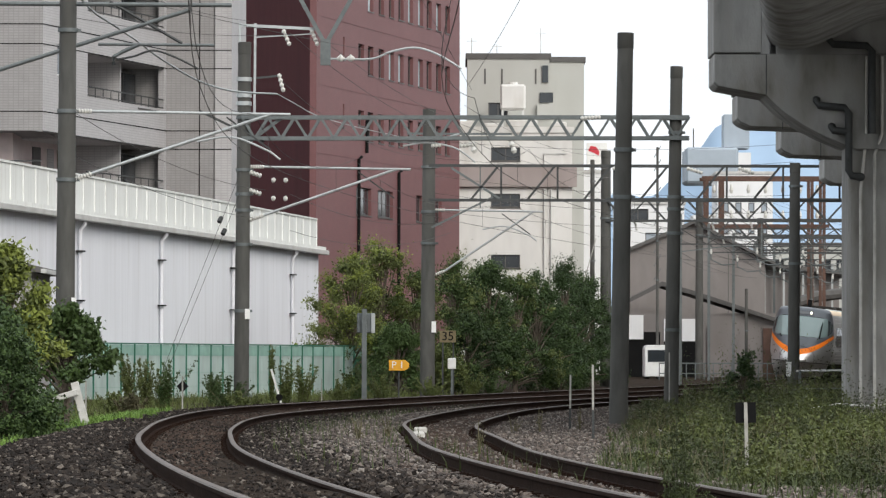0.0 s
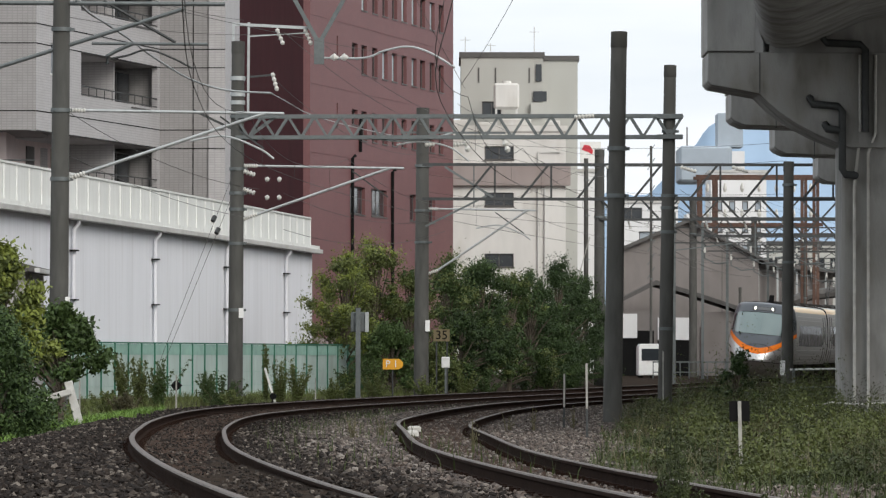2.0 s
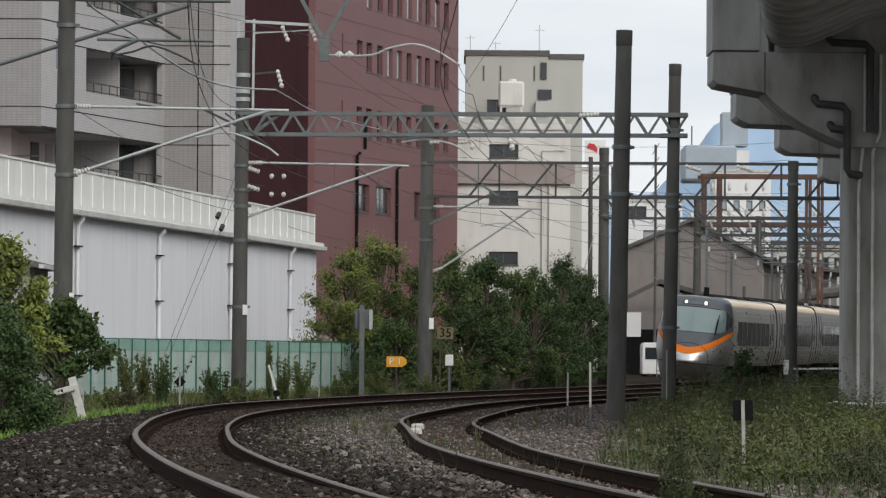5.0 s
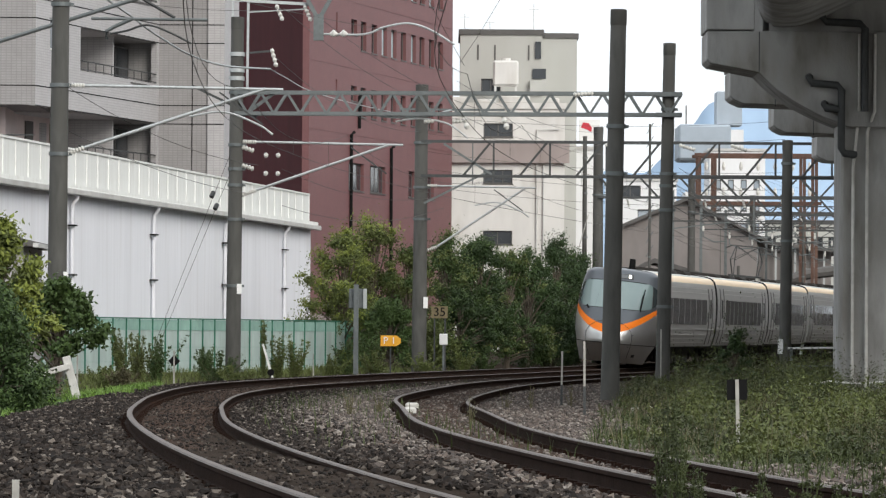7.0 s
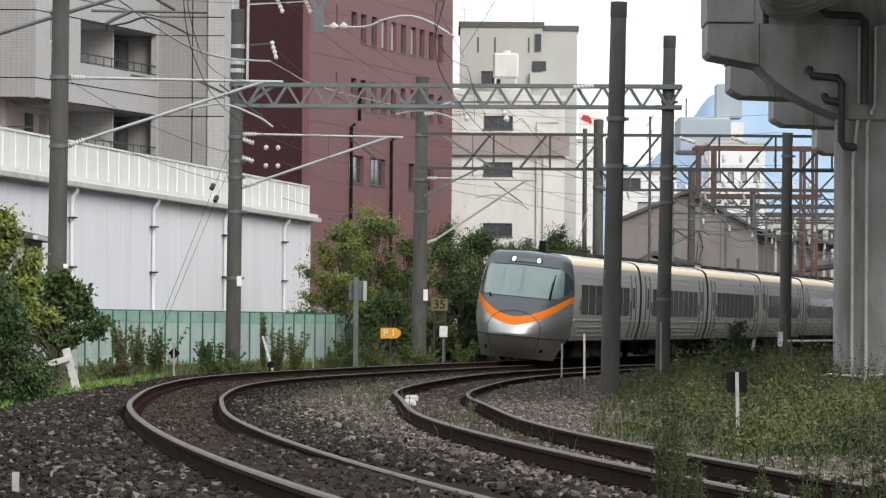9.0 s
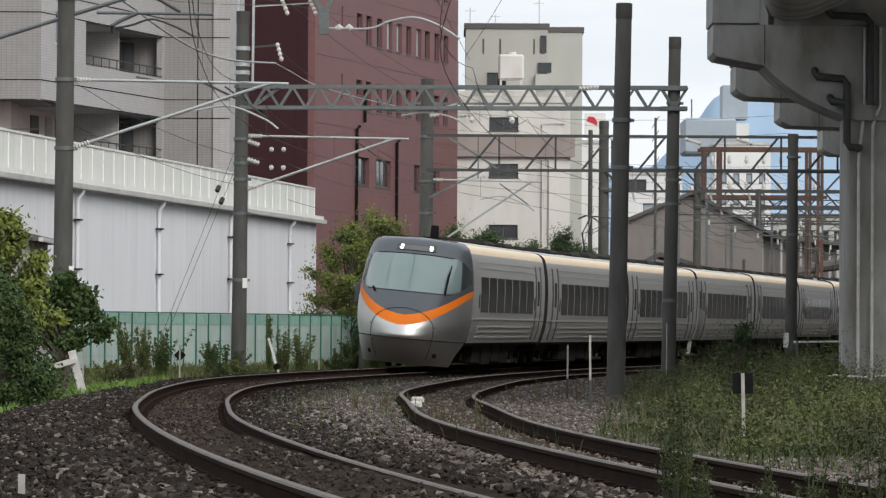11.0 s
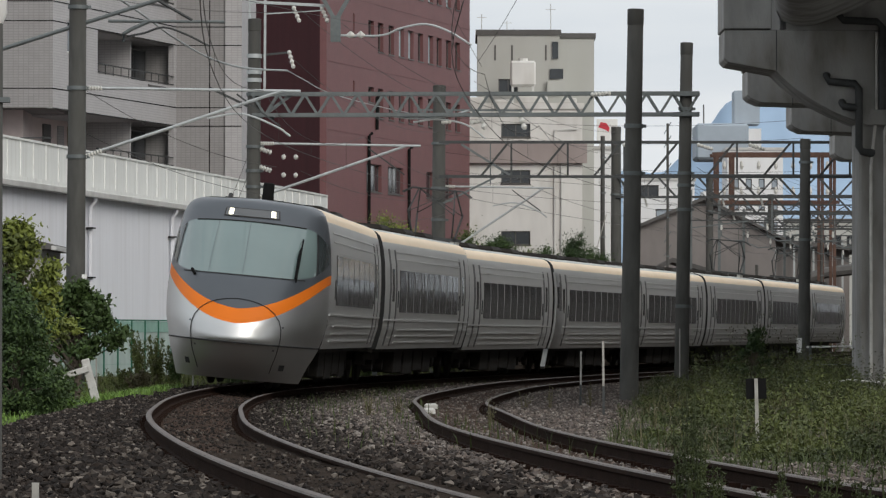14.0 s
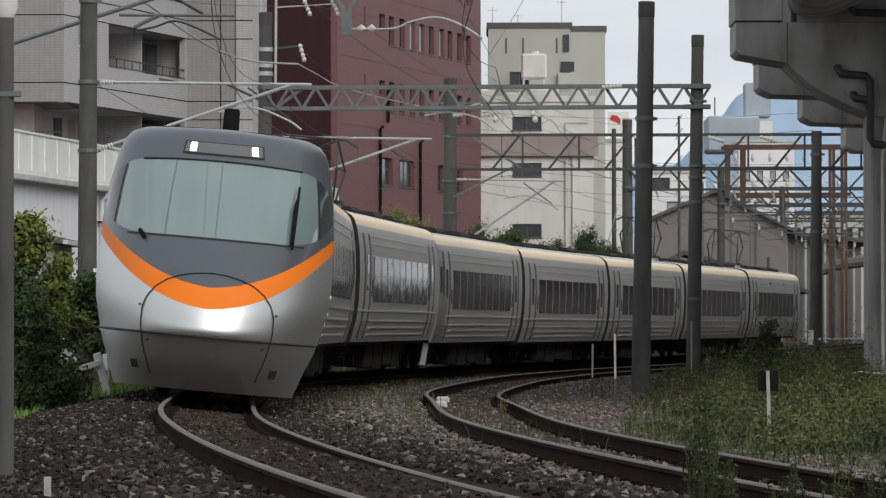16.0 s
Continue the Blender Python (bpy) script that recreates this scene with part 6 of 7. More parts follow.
def tree(name, x, y, z0, height, width, label, leaf, count, size, seed, low=0.15, second=None, cat="tree", clump=(0.06, 0.16), fringe=0.22):
    """Trunk, limbs that reach each clump, and a ragged crown of leaves."""
    rng = np.random.default_rng(seed)
    t = thing(name, pose(x, y, z0), label, cat)
    n = 44
    cs, rs = [], []
    for k in range(n):
        f = low + (1 - low) * (k + 0.5) / n
        ring = width * 0.52 * math.sin(math.pi * min(0.97, 0.22 + 0.74 * f)) * rng.uniform(0.35, 1.0)
        a = rng.uniform(0, 2 * math.pi)
        cs.append((ring * math.cos(a), ring * math.sin(a), height * f * rng.uniform(0.9, 1.02)))
        rs.append(width * rng.uniform(*clump))
    if low < 0.05:
        for k in range(14):
            a = math.pi * (1.0 + k / 13)
            cs.append((width * 0.42 * math.cos(a), width * 0.38 * math.sin(a), height * rng.uniform(0.08, 0.26)))
            rs.append(width * rng.uniform(*clump))
    trunk = Mesh().tube([(0, 0, -0.2), (0.05, 0, height * 0.3), (-0.05, 0.05, height * 0.6), (0, 0, height * 0.85)], [width * 0.035, width * 0.028, width * 0.018, 0.01], 8)
    part("trunk", trunk, BARK, t, "brown trunk", smooth=True)
    for c in cs:
        b = (0, 0, max(0.2, c[2] * 0.55))
        part("limb", Mesh().tube([b, ((b[0] + c[0]) / 2, (b[1] + c[1]) / 2, (b[2] + c[2]) / 2 + 0.1), c], [width * 0.012, width * 0.009, 0.006], 5), BARK, t)
    v, f = leaf_cloud(cs, rs, count, size, rng)
    part("crown", bulk("crown", v, f, leaf), leaf, t, "ragged leafy crown")
    # sparse twigs that break the outline
    tips = [(c[0] * 1.25, c[1] * 1.25, c[2] * 1.06) for c in cs]
    v, f = leaf_cloud(tips, [q * 0.9 for q in rs], int(count * fringe), size, rng)
    part("twig_fringe", bulk("twig_fringe", v, f, second or leaf), second or leaf, t, "loose outer twigs", kind="stuff")
    return t


def spray(x, y, h, w, leaf, seed, label="tall upright weeds growing along the fence", stems=22, leaves=150, size=0.048):
    """Upright weeds: thin stems from one root, small leaves along them."""
    rng = np.random.default_rng(seed)
    z0 = float(ground_height(np.array(x), np.array(y)))
    t = thing("weed_clump", pose(x, y, z0), label, "weeds", "weed clumps")
    st, cs = Mesh(), []
    for k in range(stems):
        ax, ay = rng.normal(0, w * 0.45), rng.normal(0, w * 0.45)
        hh = h * rng.uniform(0.45, 1.0)
        st.tube([(ax * 0.15, ay * 0.15, -0.05), (ax * 0.5, ay * 0.5, hh * 0.55), (ax, ay, hh)], [0.008, 0.006, 0.003], 4)
        cs += [(ax * (0.15 + 0.85 * q), ay * (0.15 + 0.85 * q), hh * q) for q in np.linspace(0.2, 1, 9)]
    part("stem", st, STRAW, t, "bundle of brown stems", kind="stuff")
    v, f = leaf_cloud(cs, [0.07] * len(cs), stems * leaves, size, rng)
    part("leaves", bulk("leaves", v, f, leaf), leaf, t)


def build_trees():
    spec = ((-3.3, 170, 4.6, 3.2, LEAF_OLIVE, LEAF_LIGHT, 1), (-2.3, 172, 5.1, 3.6, LEAF_OLIVE, LEAF_LIGHT, 2), (-1.2, 172, 4.2, 3.2, LEAF_OLIVE, LEAF_MID, 3),
            (0.1, 180, 4.6, 3.2, LEAF_MID, LEAF_OLIVE, 4), (1.3, 182, 4.7, 3.4, LEAF_DARK, LEAF_MID, 5), (2.3, 186, 4.2, 3.3, LEAF_MID, LEAF_OLIVE, 6),
            (3.4, 196, 3.6, 3.2, LEAF_DARK, LEAF_MID, 7), (4.6, 206, 5.0, 3.4, LEAF_DARK, LEAF_DARK, 8), (5.6, 214, 4.6, 3.2, LEAF_DARK, LEAF_MID, 9),
            (4.3, 200, 2.6, 2.8, LEAF_DARK, LEAF_MID, 10), (0.6, 174, 2.6, 2.6, LEAF_DARK, LEAF_MID, 11), (-1.7, 168, 2.4, 2.4, LEAF_MID, LEAF_MID, 12),
            (0.9, 184, 4.5, 3.3, LEAF_DARK, LEAF_OLIVE, 13), (3.2, 194, 4.3, 3.2, LEAF_DARK, LEAF_MID, 14), (5.2, 211, 4.3, 3.0, LEAF_DARK, LEAF_MID, 15))
    for x, y, h, w, l, l2, k in spec:
        tree("tree", x, y, -0.35, h, w, "dense green roadside tree behind the tracks", l, 21000, 0.078, 40 + k, 0.12, l2)
    tree("shrub", -6.75, 76, -0.4, 2.1, 1.6, "dense dark green shrub by the ballast", LEAF_DARK, 22000, 0.075, 71, 0.02, LEAF_MID, "shrub", (0.14, 0.24))
    tree("shrub", -6.24, 72, -0.4, 1.7, 1.45, "low dark green shrub at the ballast edge", LEAF_DARK, 24000, 0.055, 72, 0.02, LEAF_MID, "shrub", (0.12, 0.22), 0.3)
    tree("shrub", -6.95, 80, -0.4, 3.0, 1.6, "light yellow-green leafy shrub", LEAF_OLIVE, 9000, 0.085, 73, 0.40, LEAF_LIGHT, "shrub", (0.06, 0.16), 0.8)
    tree("shrub", -6.50, 87, -0.4, 2.2, 1.6, "broad-leaved green shrub near the fence", LEAF_MID, 9000, 0.085, 74, 0.46, LEAF_MID, "shrub", (0.06, 0.15), 0.5)
    for x, y, h, w, l, k in ((-7.0, 118, 1.2, 0.55, LEAF_OLIVE, 1), (-6.6, 119, 1.15, 0.5, LEAF_MID, 2), (-4.35, 136, 1.25, 0.30, LEAF_OLIVE, 3), (-4.75, 137, 1.62, 0.07, LEAF_OLIVE, 4),
                             (-3.95, 138, 1.3, 0.5, LEAF_OLIVE, 5), (-5.45, 126, 0.85, 0.75, LEAF_MID, 6), (-7.6, 122, 1.3, 0.30, LEAF_OLIVE, 7), (-3.2, 148, 0.7, 0.6, LEAF_OLIVE, 8),
                             (-5.9, 128, 0.9, 0.30, LEAF_MID, 9), (-2.75, 150, 1.35, 0.5, LEAF_MID, 10), (-2.1, 152, 1.5, 0.55, LEAF_MID, 11), (-1.9, 150, 0.8, 0.6, LEAF_OLIVE, 12),
                             (-0.6, 158, 0.7, 0.6, LEAF_OLIVE, 13), (0.6, 166, 0.8, 0.6, LEAF_OLIVE, 14), (1.4, 172, 0.7, 0.6, LEAF_MID, 15), (3.9, 196, 1.6, 0.9, LEAF_DARK, 16),
                             (2.9, 188, 1.3, 0.9, LEAF_DARK, 17), (-5.0, 125, 0.5, 0.5, LEAF_OLIVE, 18), (-6.2, 100, 0.5, 0.4, STRAW, 19), (-6.9, 106, 0.55, 0.5, LEAF_OLIVE, 20),
                             (2.3, 74, 0.26, 0.12, LEAF_MID, 21), (2.55, 72, 0.24, 0.15, LEAF_MID, 22), (1.0, 82, 0.35, 0.10, STRAW, 23), (1.45, 84, 0.45, 0.10, STRAW, 24),
                             (-1.1, 62, 0.45, 0.08, STRAW, 25), (-0.8, 66, 0.35, 0.10, STRAW, 26), (0.3, 56, 0.40, 0.08, STRAW, 27), (2.2, 88, 0.5, 0.12, STRAW, 28)):
        if k > 20:
            spray(x, y, h, w, l, 90 + k, "thin dry stalk growing out of the ballast", 5, 14, 0.03)
        else:
            spray(x, y, h, w, l, 90 + k)
    tree("shrub", 5.9, 104, -0.35, 1.35, 1.0, "small leafy shrub above the weeds", LEAF_DARK, 4500, 0.06, 120, 0.1, LEAF_MID, "shrub")


def blades(n, xs, ys, h0, h1, w, rng, spread=0.25):
    h = rng.uniform(h0, h1, n)
    z = ground_height(xs, ys) - 0.02
    a = rng.uniform(0, 2 * np.pi, n)
    dx, dy = np.cos(a), np.sin(a)
    bend = spread * h * rng.normal(0.6, 0.5, n)
    ww = w * rng.uniform(0.6, 1.4, n)
    px, py = -dy * ww / 2, dx * ww / 2
    v = np.stack([np.stack([xs - px, ys - py, z], -1), np.stack([xs + px, ys + py, z], -1),
                  np.stack([xs + px * 0.7 + dx * bend * 0.35, ys + py * 0.7 + dy * bend * 0.35, z + h * 0.6], -1),
                  np.stack([xs - px * 0.7 + dx * bend * 0.35, ys - py * 0.7 + dy * bend * 0.35, z + h * 0.6], -1),
                  np.stack([xs + dx * bend, ys + dy * bend, z + h], -1)], 1)
    f = np.array([(0, 1, 2), (0, 2, 3), (3, 2, 4)])[None] + (np.arange(n) * 5)[:, None, None]
    return v.reshape(-1, 3), f.reshape(-1, 3)


def build_weeds():
    rng = np.random.default_rng(5)
    # the weeds begin along a line east of the eastern track
    def field(n, y0, y1, e0, e1, p=1.0):
        y = y0 + (y1 - y0) * rng.random(n) ** p
        edge = np.maximum(0.0385 * y, np.interp(y, RIGHT[2], RIGHT[1]) + 1.35)
        x = edge + e0 + (e1 - e0) * rng.random(n) ** 1.3
        return x, y, x - edge
    x, y, _ = field(16000, 36, 150, -0.5, 6.5, 1.4)
    v, f = blades(len(x), x, y, 0.05, 0.22, 0.010, rng, 1.0)
    single("grass", bulk("grass", v, f, GRASS), GRASS, "rough green grass beside the tracks", "grass", kind="stuff")
    # leafy weeds: bushes of upright stems with leaves along them
    n, stems, k = 1250, 14, 26
    x, y, edge = field(n, 40, 145, -0.2, 5.5, 1.25)
    edge = edge - 0.45 * np.sin(y * 0.35) * np.sin(y * 0.13 + 1) - 0.2
    h = rng.uniform(0.30, 0.72, n) * np.clip(0.4 + edge / 1.3, 0.22, 1.0) * np.clip((y - 25) / 45, 0.4, 1.25)
    h *= np.clip(0.78 + 0.34 * np.sin(x * 2.3 + 1) * np.sin(y * 0.31) + 0.24 * np.sin(x * 5.1 + y * 0.9), 0.25, 1.3) * rng.choice([0.7, 1.0, 1.5], n, p=[0.4, 0.40, 0.20]) * (1 + 0.35 * np.clip(edge - 0.8, 0, 1) * np.clip((y - 75) / 20, 0, 1))
    patch = np.sin(x * 2.3 + 1) * np.sin(y * 0.31) + 0.6 * np.sin(x * 4.1 - y * 0.5) + rng.normal(0, 0.35, n)
    z = ground_height(x, y)
    rad = (0.12 + 0.35 * h) * rng.uniform(0.6, 1.3, n)
    out = rng.normal(0, 0.6, (n, stems, 2)) * rad[:, None, None]
    tall = h[:, None] * rng.uniform(0.45, 1.05, (n, stems))
    u = rng.random((n, stems, k)) ** 0.75
    thin = (0.055 - 0.03 * u)
    px = x[:, None, None] + out[:, :, None, 0] * (0.25 + 0.75 * u) + rng.normal(0, 1, u.shape) * thin
    py = y[:, None, None] + out[:, :, None, 1] * (0.25 + 0.75 * u) + rng.normal(0, 1, u.shape) * thin
    pz = z[:, None, None] + tall[:, :, None] * u + rng.normal(0, 0.01, u.shape)
    P = np.stack([px, py, pz], -1).reshape(-1, 3)
    m = len(P)
    a = rng.normal(0, 1, (m, 3)) + np.array([0, 0, 0.5])
    a /= np.linalg.norm(a, axis=1)[:, None]
    b = np.cross(a, rng.normal(0, 1, (m, 3)) + np.array([0, 0, 1.2]))
    b /= np.linalg.norm(b, axis=1)[:, None]
    kind = np.repeat(np.where(patch > 0.55, 1, np.where(patch < -0.55, 2, 0)), k * stems)
    s = rng.uniform(0.009, 0.026, (m, 1)) * np.where(kind == 1, 1.25, np.where(kind == 2, 0.85, 1.0))[:, None]
    wide_by = np.where(kind == 2, 0.24, 0.45)[:, None]
    V = np.stack([P - a * s, P + b * s * wide_by, P + a * s, P - b * s * wide_by], 1)
    for q, leaf, label in ((0, WEED, "dense knee-high leafy weeds beside the track"), (1, WEED_LIGHT, "yellowish green leafy weeds beside the track"), (2, WEED_BROWN, "brownish withering weeds beside the track")):
        v = V[kind == q].reshape(-1, 3)
        f = (np.array([(0, 1, 2), (0, 2, 3)])[None] + (np.arange(len(v) // 4) * 4)[:, None, None]).reshape(-1, 3)
        single("weeds", bulk("weeds", v, f, leaf), leaf, label, "weeds", kind="stuff")
    v, f = blades(2400, np.tile(x[:1200], 2) + rng.normal(0, 0.2, 2400), np.tile(y[:1200], 2) + rng.normal(0, 0.4, 2400), 0.10, 0.55, 0.006, rng, 1.0)
    single("weed_stems", bulk("weed_stems", v, f, STRAW), STRAW, "brownish weed stems and dry grass", "weeds", kind="stuff")
    # sparse sprigs on the ballast
    n = 900
    y = 40 + 90 * rng.random(n)
    x = np.interp(y, LEFT[2], LEFT[1]) + rng.uniform(0.9, 3.2, n)
    v, f = blades(n, x, y, 0.05, 0.25, 0.012, rng, 0.5)
    single("ballast_weeds", bulk("ballast_weeds", v, f, GRASS), GRASS, "sparse grass tufts between the tracks", "grass", kind="stuff")
    n = 9000
    y = 92 + 80 * rng.random(n)
    x = np.interp(y, LEFT[2], LEFT[1]) - 2.6 - 3.2 * rng.random(n)
    v, f = blades(n, x, y, 0.06, 0.32, 0.016, rng, 0.7)
    single("fence_grass", bulk("fence_grass", v, f, LEAF_OLIVE), LEAF_OLIVE, "dry low grass along the green fence", "grass", kind="stuff")
    n = 5000
    y = 62 + 40 * rng.random(n)
    x = np.interp(y, LEFT[2], LEFT[1]) - 2.3 - 0.9 * rng.random(n)
    v, f = blades(n, x, y, 0.04, 0.16, 0.02, rng, 0.8)
    single("verge_grass", bulk("verge_grass", v, f, VERGE), VERGE, "bright green creeping verge grass", "grass", kind="stuff")
    n = 5200
    y = 83 + 20 * rng.random(n)
    x = rng.uniform(-6.75, -5.35, n) - 0.02 * (y - 90) + 0.15 * np.sin(y * 0.9)
    v, f = blades(n, x, y, 0.05, 0.20, 0.02, rng, 0.9)
    single("verge_grass", bulk("verge_grass", v, f, VERGE), VERGE, "bright green tufts by the broken fence post", "grass", kind="stuff")


def build_near_weeds():
    """Tall feathery weeds between the tripod and the eastern track."""
    rng = np.random.default_rng(11)
    for x, y, h in ((0.88, 20.8, 0.42), (0.93, 21.0, 0.78), (0.955, 20.7, 0.66), (0.98, 21.1, 0.50), (1.03, 20.7, 0.34), (1.08, 21.1, 0.28), (1.22, 20.0, 0.30), (1.40, 20.8, 0.34), (1.52, 21.5, 0.46), (1.60, 20.6, 0.38), (1.68, 20.4, 0.50), (1.76, 20.9, 0.40), (1.86, 21.3, 0.46), (1.30, 21.2, 0.26)):
        z0 = float(ground_height(np.array(x), np.array(y)))
        t = thing("tall_weed", pose(x, y, z0), "tall feathery weed close by", "weeds", "near weeds")
        stem = Mesh()
        cs = []
        for k in range(3):
            ax, ay = rng.normal(0, 0.05), rng.normal(0, 0.05)
            hh = h * rng.uniform(0.6, 1.0)
            stem.tube([(0, 0, -0.05), (ax * 0.5, ay * 0.5, hh * 0.5), (ax, ay, hh)], [0.005, 0.004, 0.002], 5)
            cs += [(ax * q, ay * q, hh * q) for q in (0.4, 0.55, 0.7, 0.85, 1.0)]
        part("stem", stem, WEED, t)
        v, f = leaf_cloud(cs, [0.036 - 0.004 * (j % 5) for j in range(len(cs))], 900, 0.012, rng)
        part("leaves", bulk("leaves", v, f, WEED), WEED, t)


# ---------------------------------------------------------------- signs and lineside things
def text_part(name, body, size, m, material, parent):
    c = bpy.data.curves.new(name, "FONT")
    c.body, c.size, c.align_x, c.align_y, c.extrude = body, size, "CENTER", "CENTER", 0.004
    c.materials.append(material)
    ob = new(name, c)
    ob.parent = parent
    ob.matrix_basis = m
    return ob


def build_lineside():
    up = pose(0, 0, 0, 90, 0, 0)
    # speed sign
    t = thing("speed_sign", pose(-0.10, 165, -0.35), "weathered speed limit sign on two thin posts", "sign")
    part("plate", Mesh().box(-0.26, 0, 1.80, 0.26, 0.03, 2.18), BROWN_PLATE, t, "faded brown plate")
    text_part("numerals", "35", 0.40, pose(0, -0.012, 1.99, 90, 0, 0), BLACK, t)
    for x in (-0.16, 0.18):
        part("post", Mesh().box(x - 0.025, 0.03, 0, x + 0.025, 0.08, 1.85), DARK_STEEL, t)
    b = thing("white_box", pose(0.03, 163, -0.35), "small white equipment box on a post", "box")
    part("box", Mesh().box(-0.13, 0, 0.95, 0.13, 0.18, 1.30), WHITE, b, bevel=0.02)
    part("post", Mesh().box(-0.03, 0.05, 0, 0.03, 0.11, 0.95), GALV, b)
    # arrow sign
    p = thing("arrow_sign", pose(-1.47, 146, -0.35), "yellow arrow-shaped sign with white letters", "sign")
    part("plate", Mesh().prism([(-0.28, 0.94), (-0.28, 1.24), (0.17, 1.24), (0.29, 1.15), (0.29, 1.03), (0.17, 0.94)], 0, 0.025), YELLOW, p, "yellow arrow plate")
    text_part("letters", "P 1", 0.28, pose(-0.03, -0.012, 1.09, 90, 0, 0), WHITE, p)
    part("post", Mesh().box(-0.02, 0.025, 0, 0.02, 0.065, 1.0), DARK_STEEL, p)
    # relay cabinet on a post
    r = thing("relay_cabinet", pose(-2.45, 146, -0.35), "grey relay cabinet on a steel post", "cabinet")
    part("cabinet", Mesh().box(-0.21, 0.07, 2.0, 0.30, 0.35, 2.56), GALV, r, bevel=0.02)
    part("cover", Mesh().box(0.20, 0.0, 2.0, 0.30, 0.07, 2.56), GALV_LIGHT, r)
    part("post", Mesh().box(-0.07, -0.07, 0, 0.07, 0.07, 2.68), GALV, r)
    # black and white markers
    def marker(x, y, h, plate, label, lean=0):
        t = thing("track_marker", pose(x, y, float(ground_height(np.array(x), np.array(y))) - 0.03, 0, lean, 0), label, "marker post", "marker posts")
        part("post", Mesh().box(-0.016, -0.012, 0, 0.016, 0.012, h), WHITE_OLD, t, "weathered white post")
        if plate == "square":
            part("plate", Mesh().box(-0.095, 0.013, h - 0.19, 0.095, 0.028, h), BLACK, t, "black square plate")
        elif plate == "diamond":
            part("plate", Mesh().prism([(-0.13, h - 0.22), (0, h - 0.09), (0.13, h - 0.22), (0, h - 0.35)], 0.013, 0.028), BLACK, t, "black diamond plate")
        elif lean:
            part("sleeve", Mesh().box(-0.019, -0.015, 0, 0.019, 0.015, h * 0.42), DARK_STEEL, t, "dark rusted lower sleeve")
    marker(2.76, 48, 0.72, "square", "white marker post with black square plate", -1.5)
    marker(-5.72, 110, 0.85, "diamond", "white marker post with black diamond plate")
    marker(2.08, 90, 1.0, "", "thin white kilometre post", 0.5)
    marker(2.10, 76, 1.15, "", "thin weathered white post", -0.5)
    marker(-3.5, 140, 0.8, "", "thin white post by the rail")
    marker(-6.72, 95, 0.85, "", "thin white post beside the broken fence")
    marker(5.25, 124, 1.5, "", "thin white post beside the mast")
    marker(-1.98, 24, 0.17, "", "short white post beside the ballast")
    # tilted white boards
    w = thing("broken_fence_post", pose(-6.0, 85, -0.30), "leaning white concrete fence posts", "fence post")
    part("post", Mesh().bar((0.02, 0, 0), (-0.20, 0, 0.82), 0.13), CONC_LIGHT, w, "tilted pale concrete post", bevel=0.01)
    part("rail", Mesh().bar((-0.14, -0.08, 0.66), (-0.62, -0.08, 0.52), 0.10), CONC_LIGHT, w, bevel=0.01)
    b2 = thing("broken_board", pose(-4.55, 133, -0.30), "leaning white board with a black numeral one", "board")
    part("board", Mesh().bar((0.2, 0, 0), (-0.08, 0, 0.95), 0.17, 0.05), WHITE, b2)
    text_part("numeral", "1", 0.24, pose(-0.01, -0.03, 0.70, 90, -16, 0), BLACK, b2)
    part("lamp", Mesh().tube([(0.13, -0.10, 0.22), (0.13, 0.06, 0.22)], 0.09, 12), BLACK, b2, "dark round lamp at the foot")
    part("lamp_post", Mesh().box(0.10, -0.02, -0.05, 0.16, 0.04, 0.2), BLACK, b2)
    # stones and cable covers
    for x, y, s in ((-0.45, 77, 0.10), (-0.47, 70, 0.12), (3.0, 80, 0.08), (3.3, 82, 0.07), (4.2, 165, 0.16)):
        c = thing("pale_stone", pose(x, y, float(ground_height(np.array(x), np.array(y))) + 0.02), "pale flat stone lying on the ballast", "stone")
        part("stone", Mesh().box(-s, -s * 1.3, -0.05, s, s * 1.3, 0.06), CONC_LIGHT, c, bevel=0.025)
    # handrail by the pier
    h = thing("handrail", pose(7.9, 118, -0.2), "white pipe handrail by the pier", "handrail")
    part("rail", Mesh().tube([(0, 0, 0.86), (1.2, 0, 0.88)], 0.025, 6), WHITE, h)
    part("rail", Mesh().tube([(0, 0, 0.45), (1.2, 0, 0.46)], 0.02, 6), GALV, h)
    for x in (0.08, 1.1):
        part("post", Mesh().box(x - 0.03, -0.03, 0, x + 0.03, 0.03, 0.88), GALV, h)
    cb = thing("loose_cable", Matrix(), "white cable sagging across the weeds", "cable")
    part("cable", Mesh().tube([(6.4, 96, 0.08), (6.7, 96, 0.02), (7.2, 96, 0.10), (7.7, 96, 0.06), (8.3, 96, 0.10)], 0.018, 6), WHITE, cb, smooth=True)
    # near lamp post
    n = thing("lamp_post", pose(-2.72, 30, float(ground_height(np.array(-2.72), np.array(30.0)))), "slim grey steel lamp post with yellowed cap", "lamp post")
    part("post", Mesh().tube([(0, 0, -0.1), (0, 0, 2.72)], 0.05, 12), CONC_POLE, n, smooth=True)
    part("bracket", Mesh().box(-0.03, -0.05, 2.24, 0.09, 0.05, 2.27), GALV, n)
    part("cap", Mesh().tube([(0, 0, 2.70), (0, 0, 2.76), (0, 0, 3.1)], [0.05, 0.075, 0.07], 12), CREAM, n, "yellowed lamp cap", smooth=True)


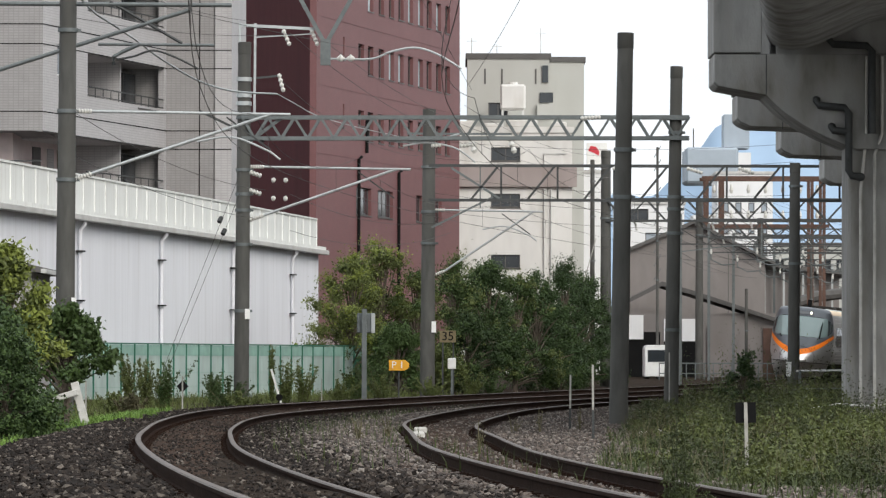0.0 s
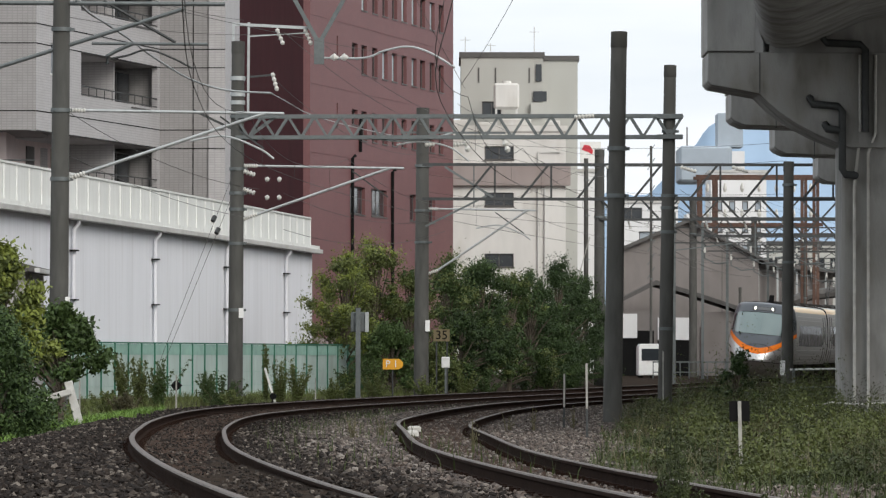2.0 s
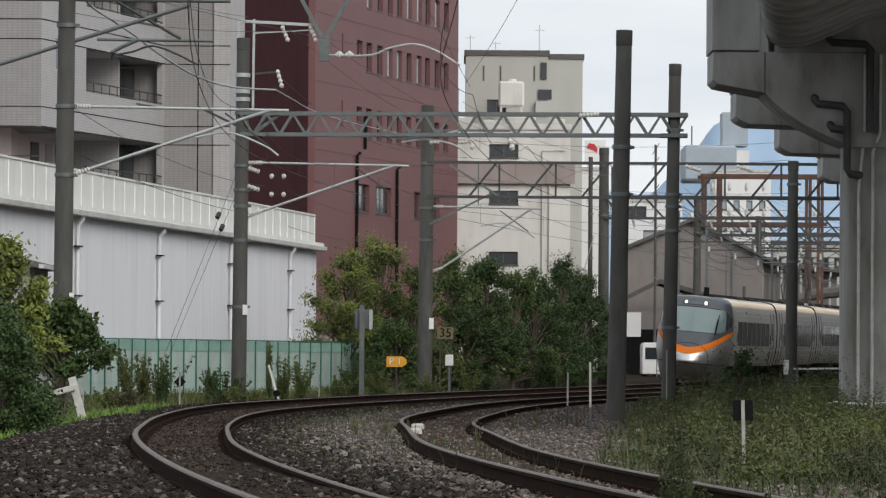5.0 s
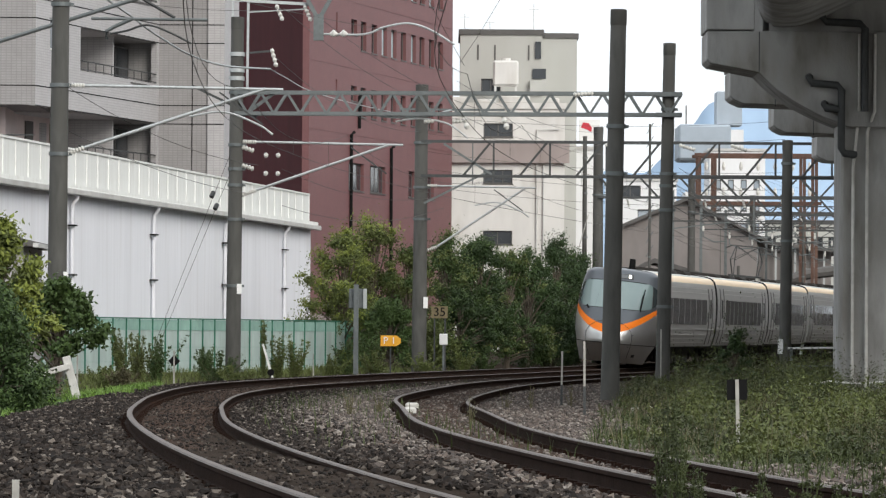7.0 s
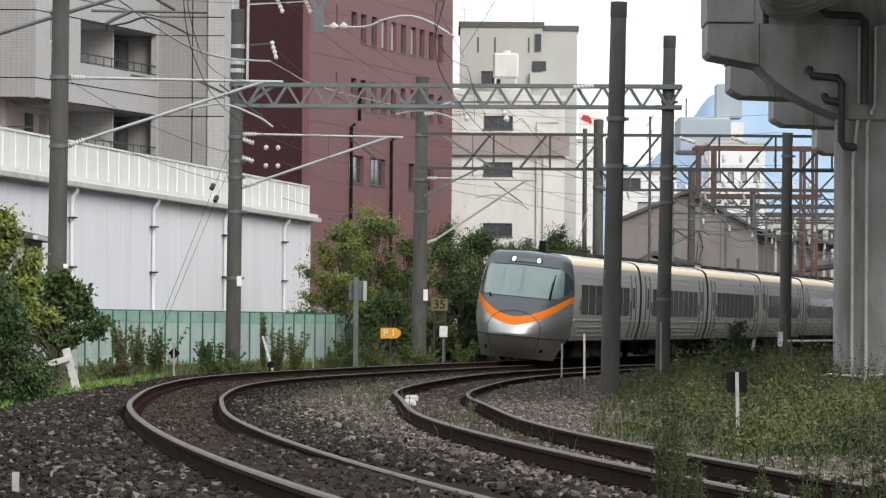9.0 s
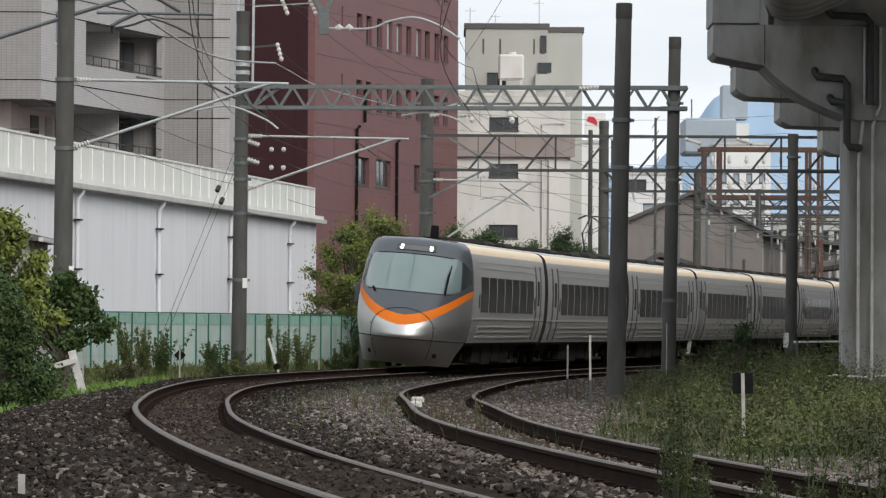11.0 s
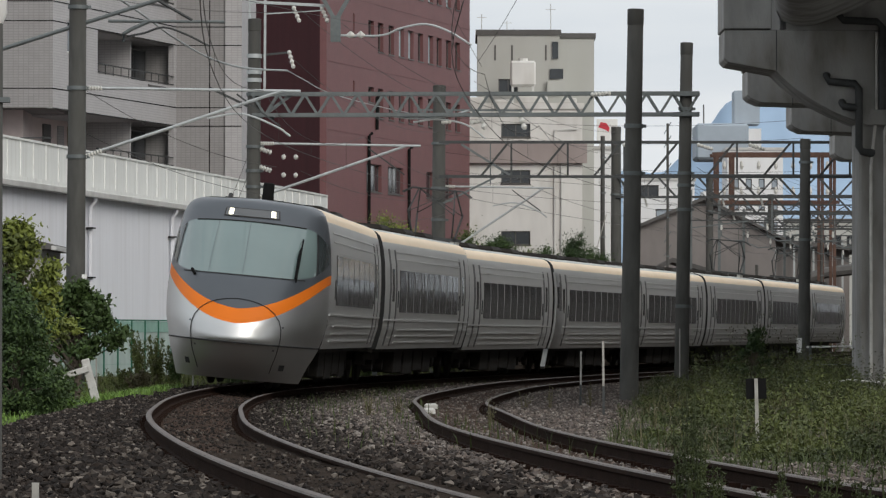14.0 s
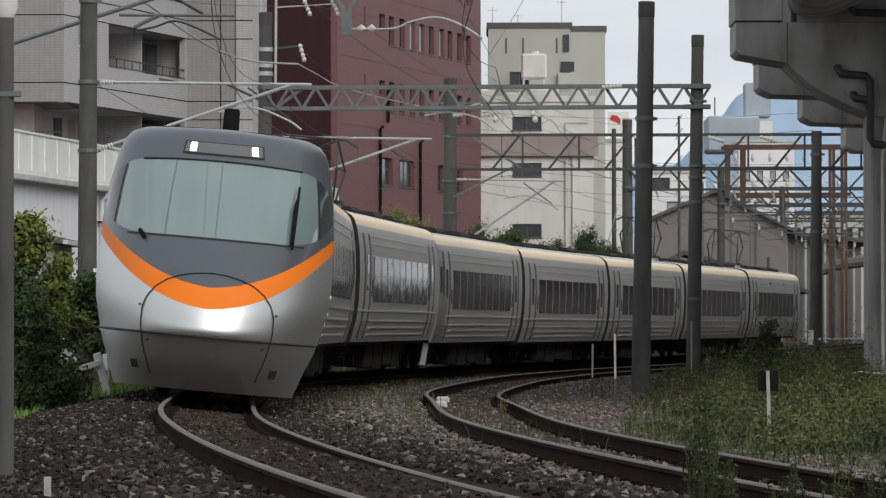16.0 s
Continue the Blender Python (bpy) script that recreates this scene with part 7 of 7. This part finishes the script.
# ---------------------------------------------------------------- put it all together
build_ground()
build_mountain()
build_shed()
build_fence()
build_apartments()
build_maroon()
build_cream()
build_far_town()
build_viaduct()
build_unseen_blocks()
build_masts()
build_wires()
build_yard_clutter()
CARS = build_train()
build_lineside()
build_trees()
build_weeds()
build_near_weeds()
stones()
build_track(LEFT, CANT_L, "curved western railway track with rusty rails")
build_track(RIGHT, CANT_R, "curved eastern railway track with rusty rails")
motions()
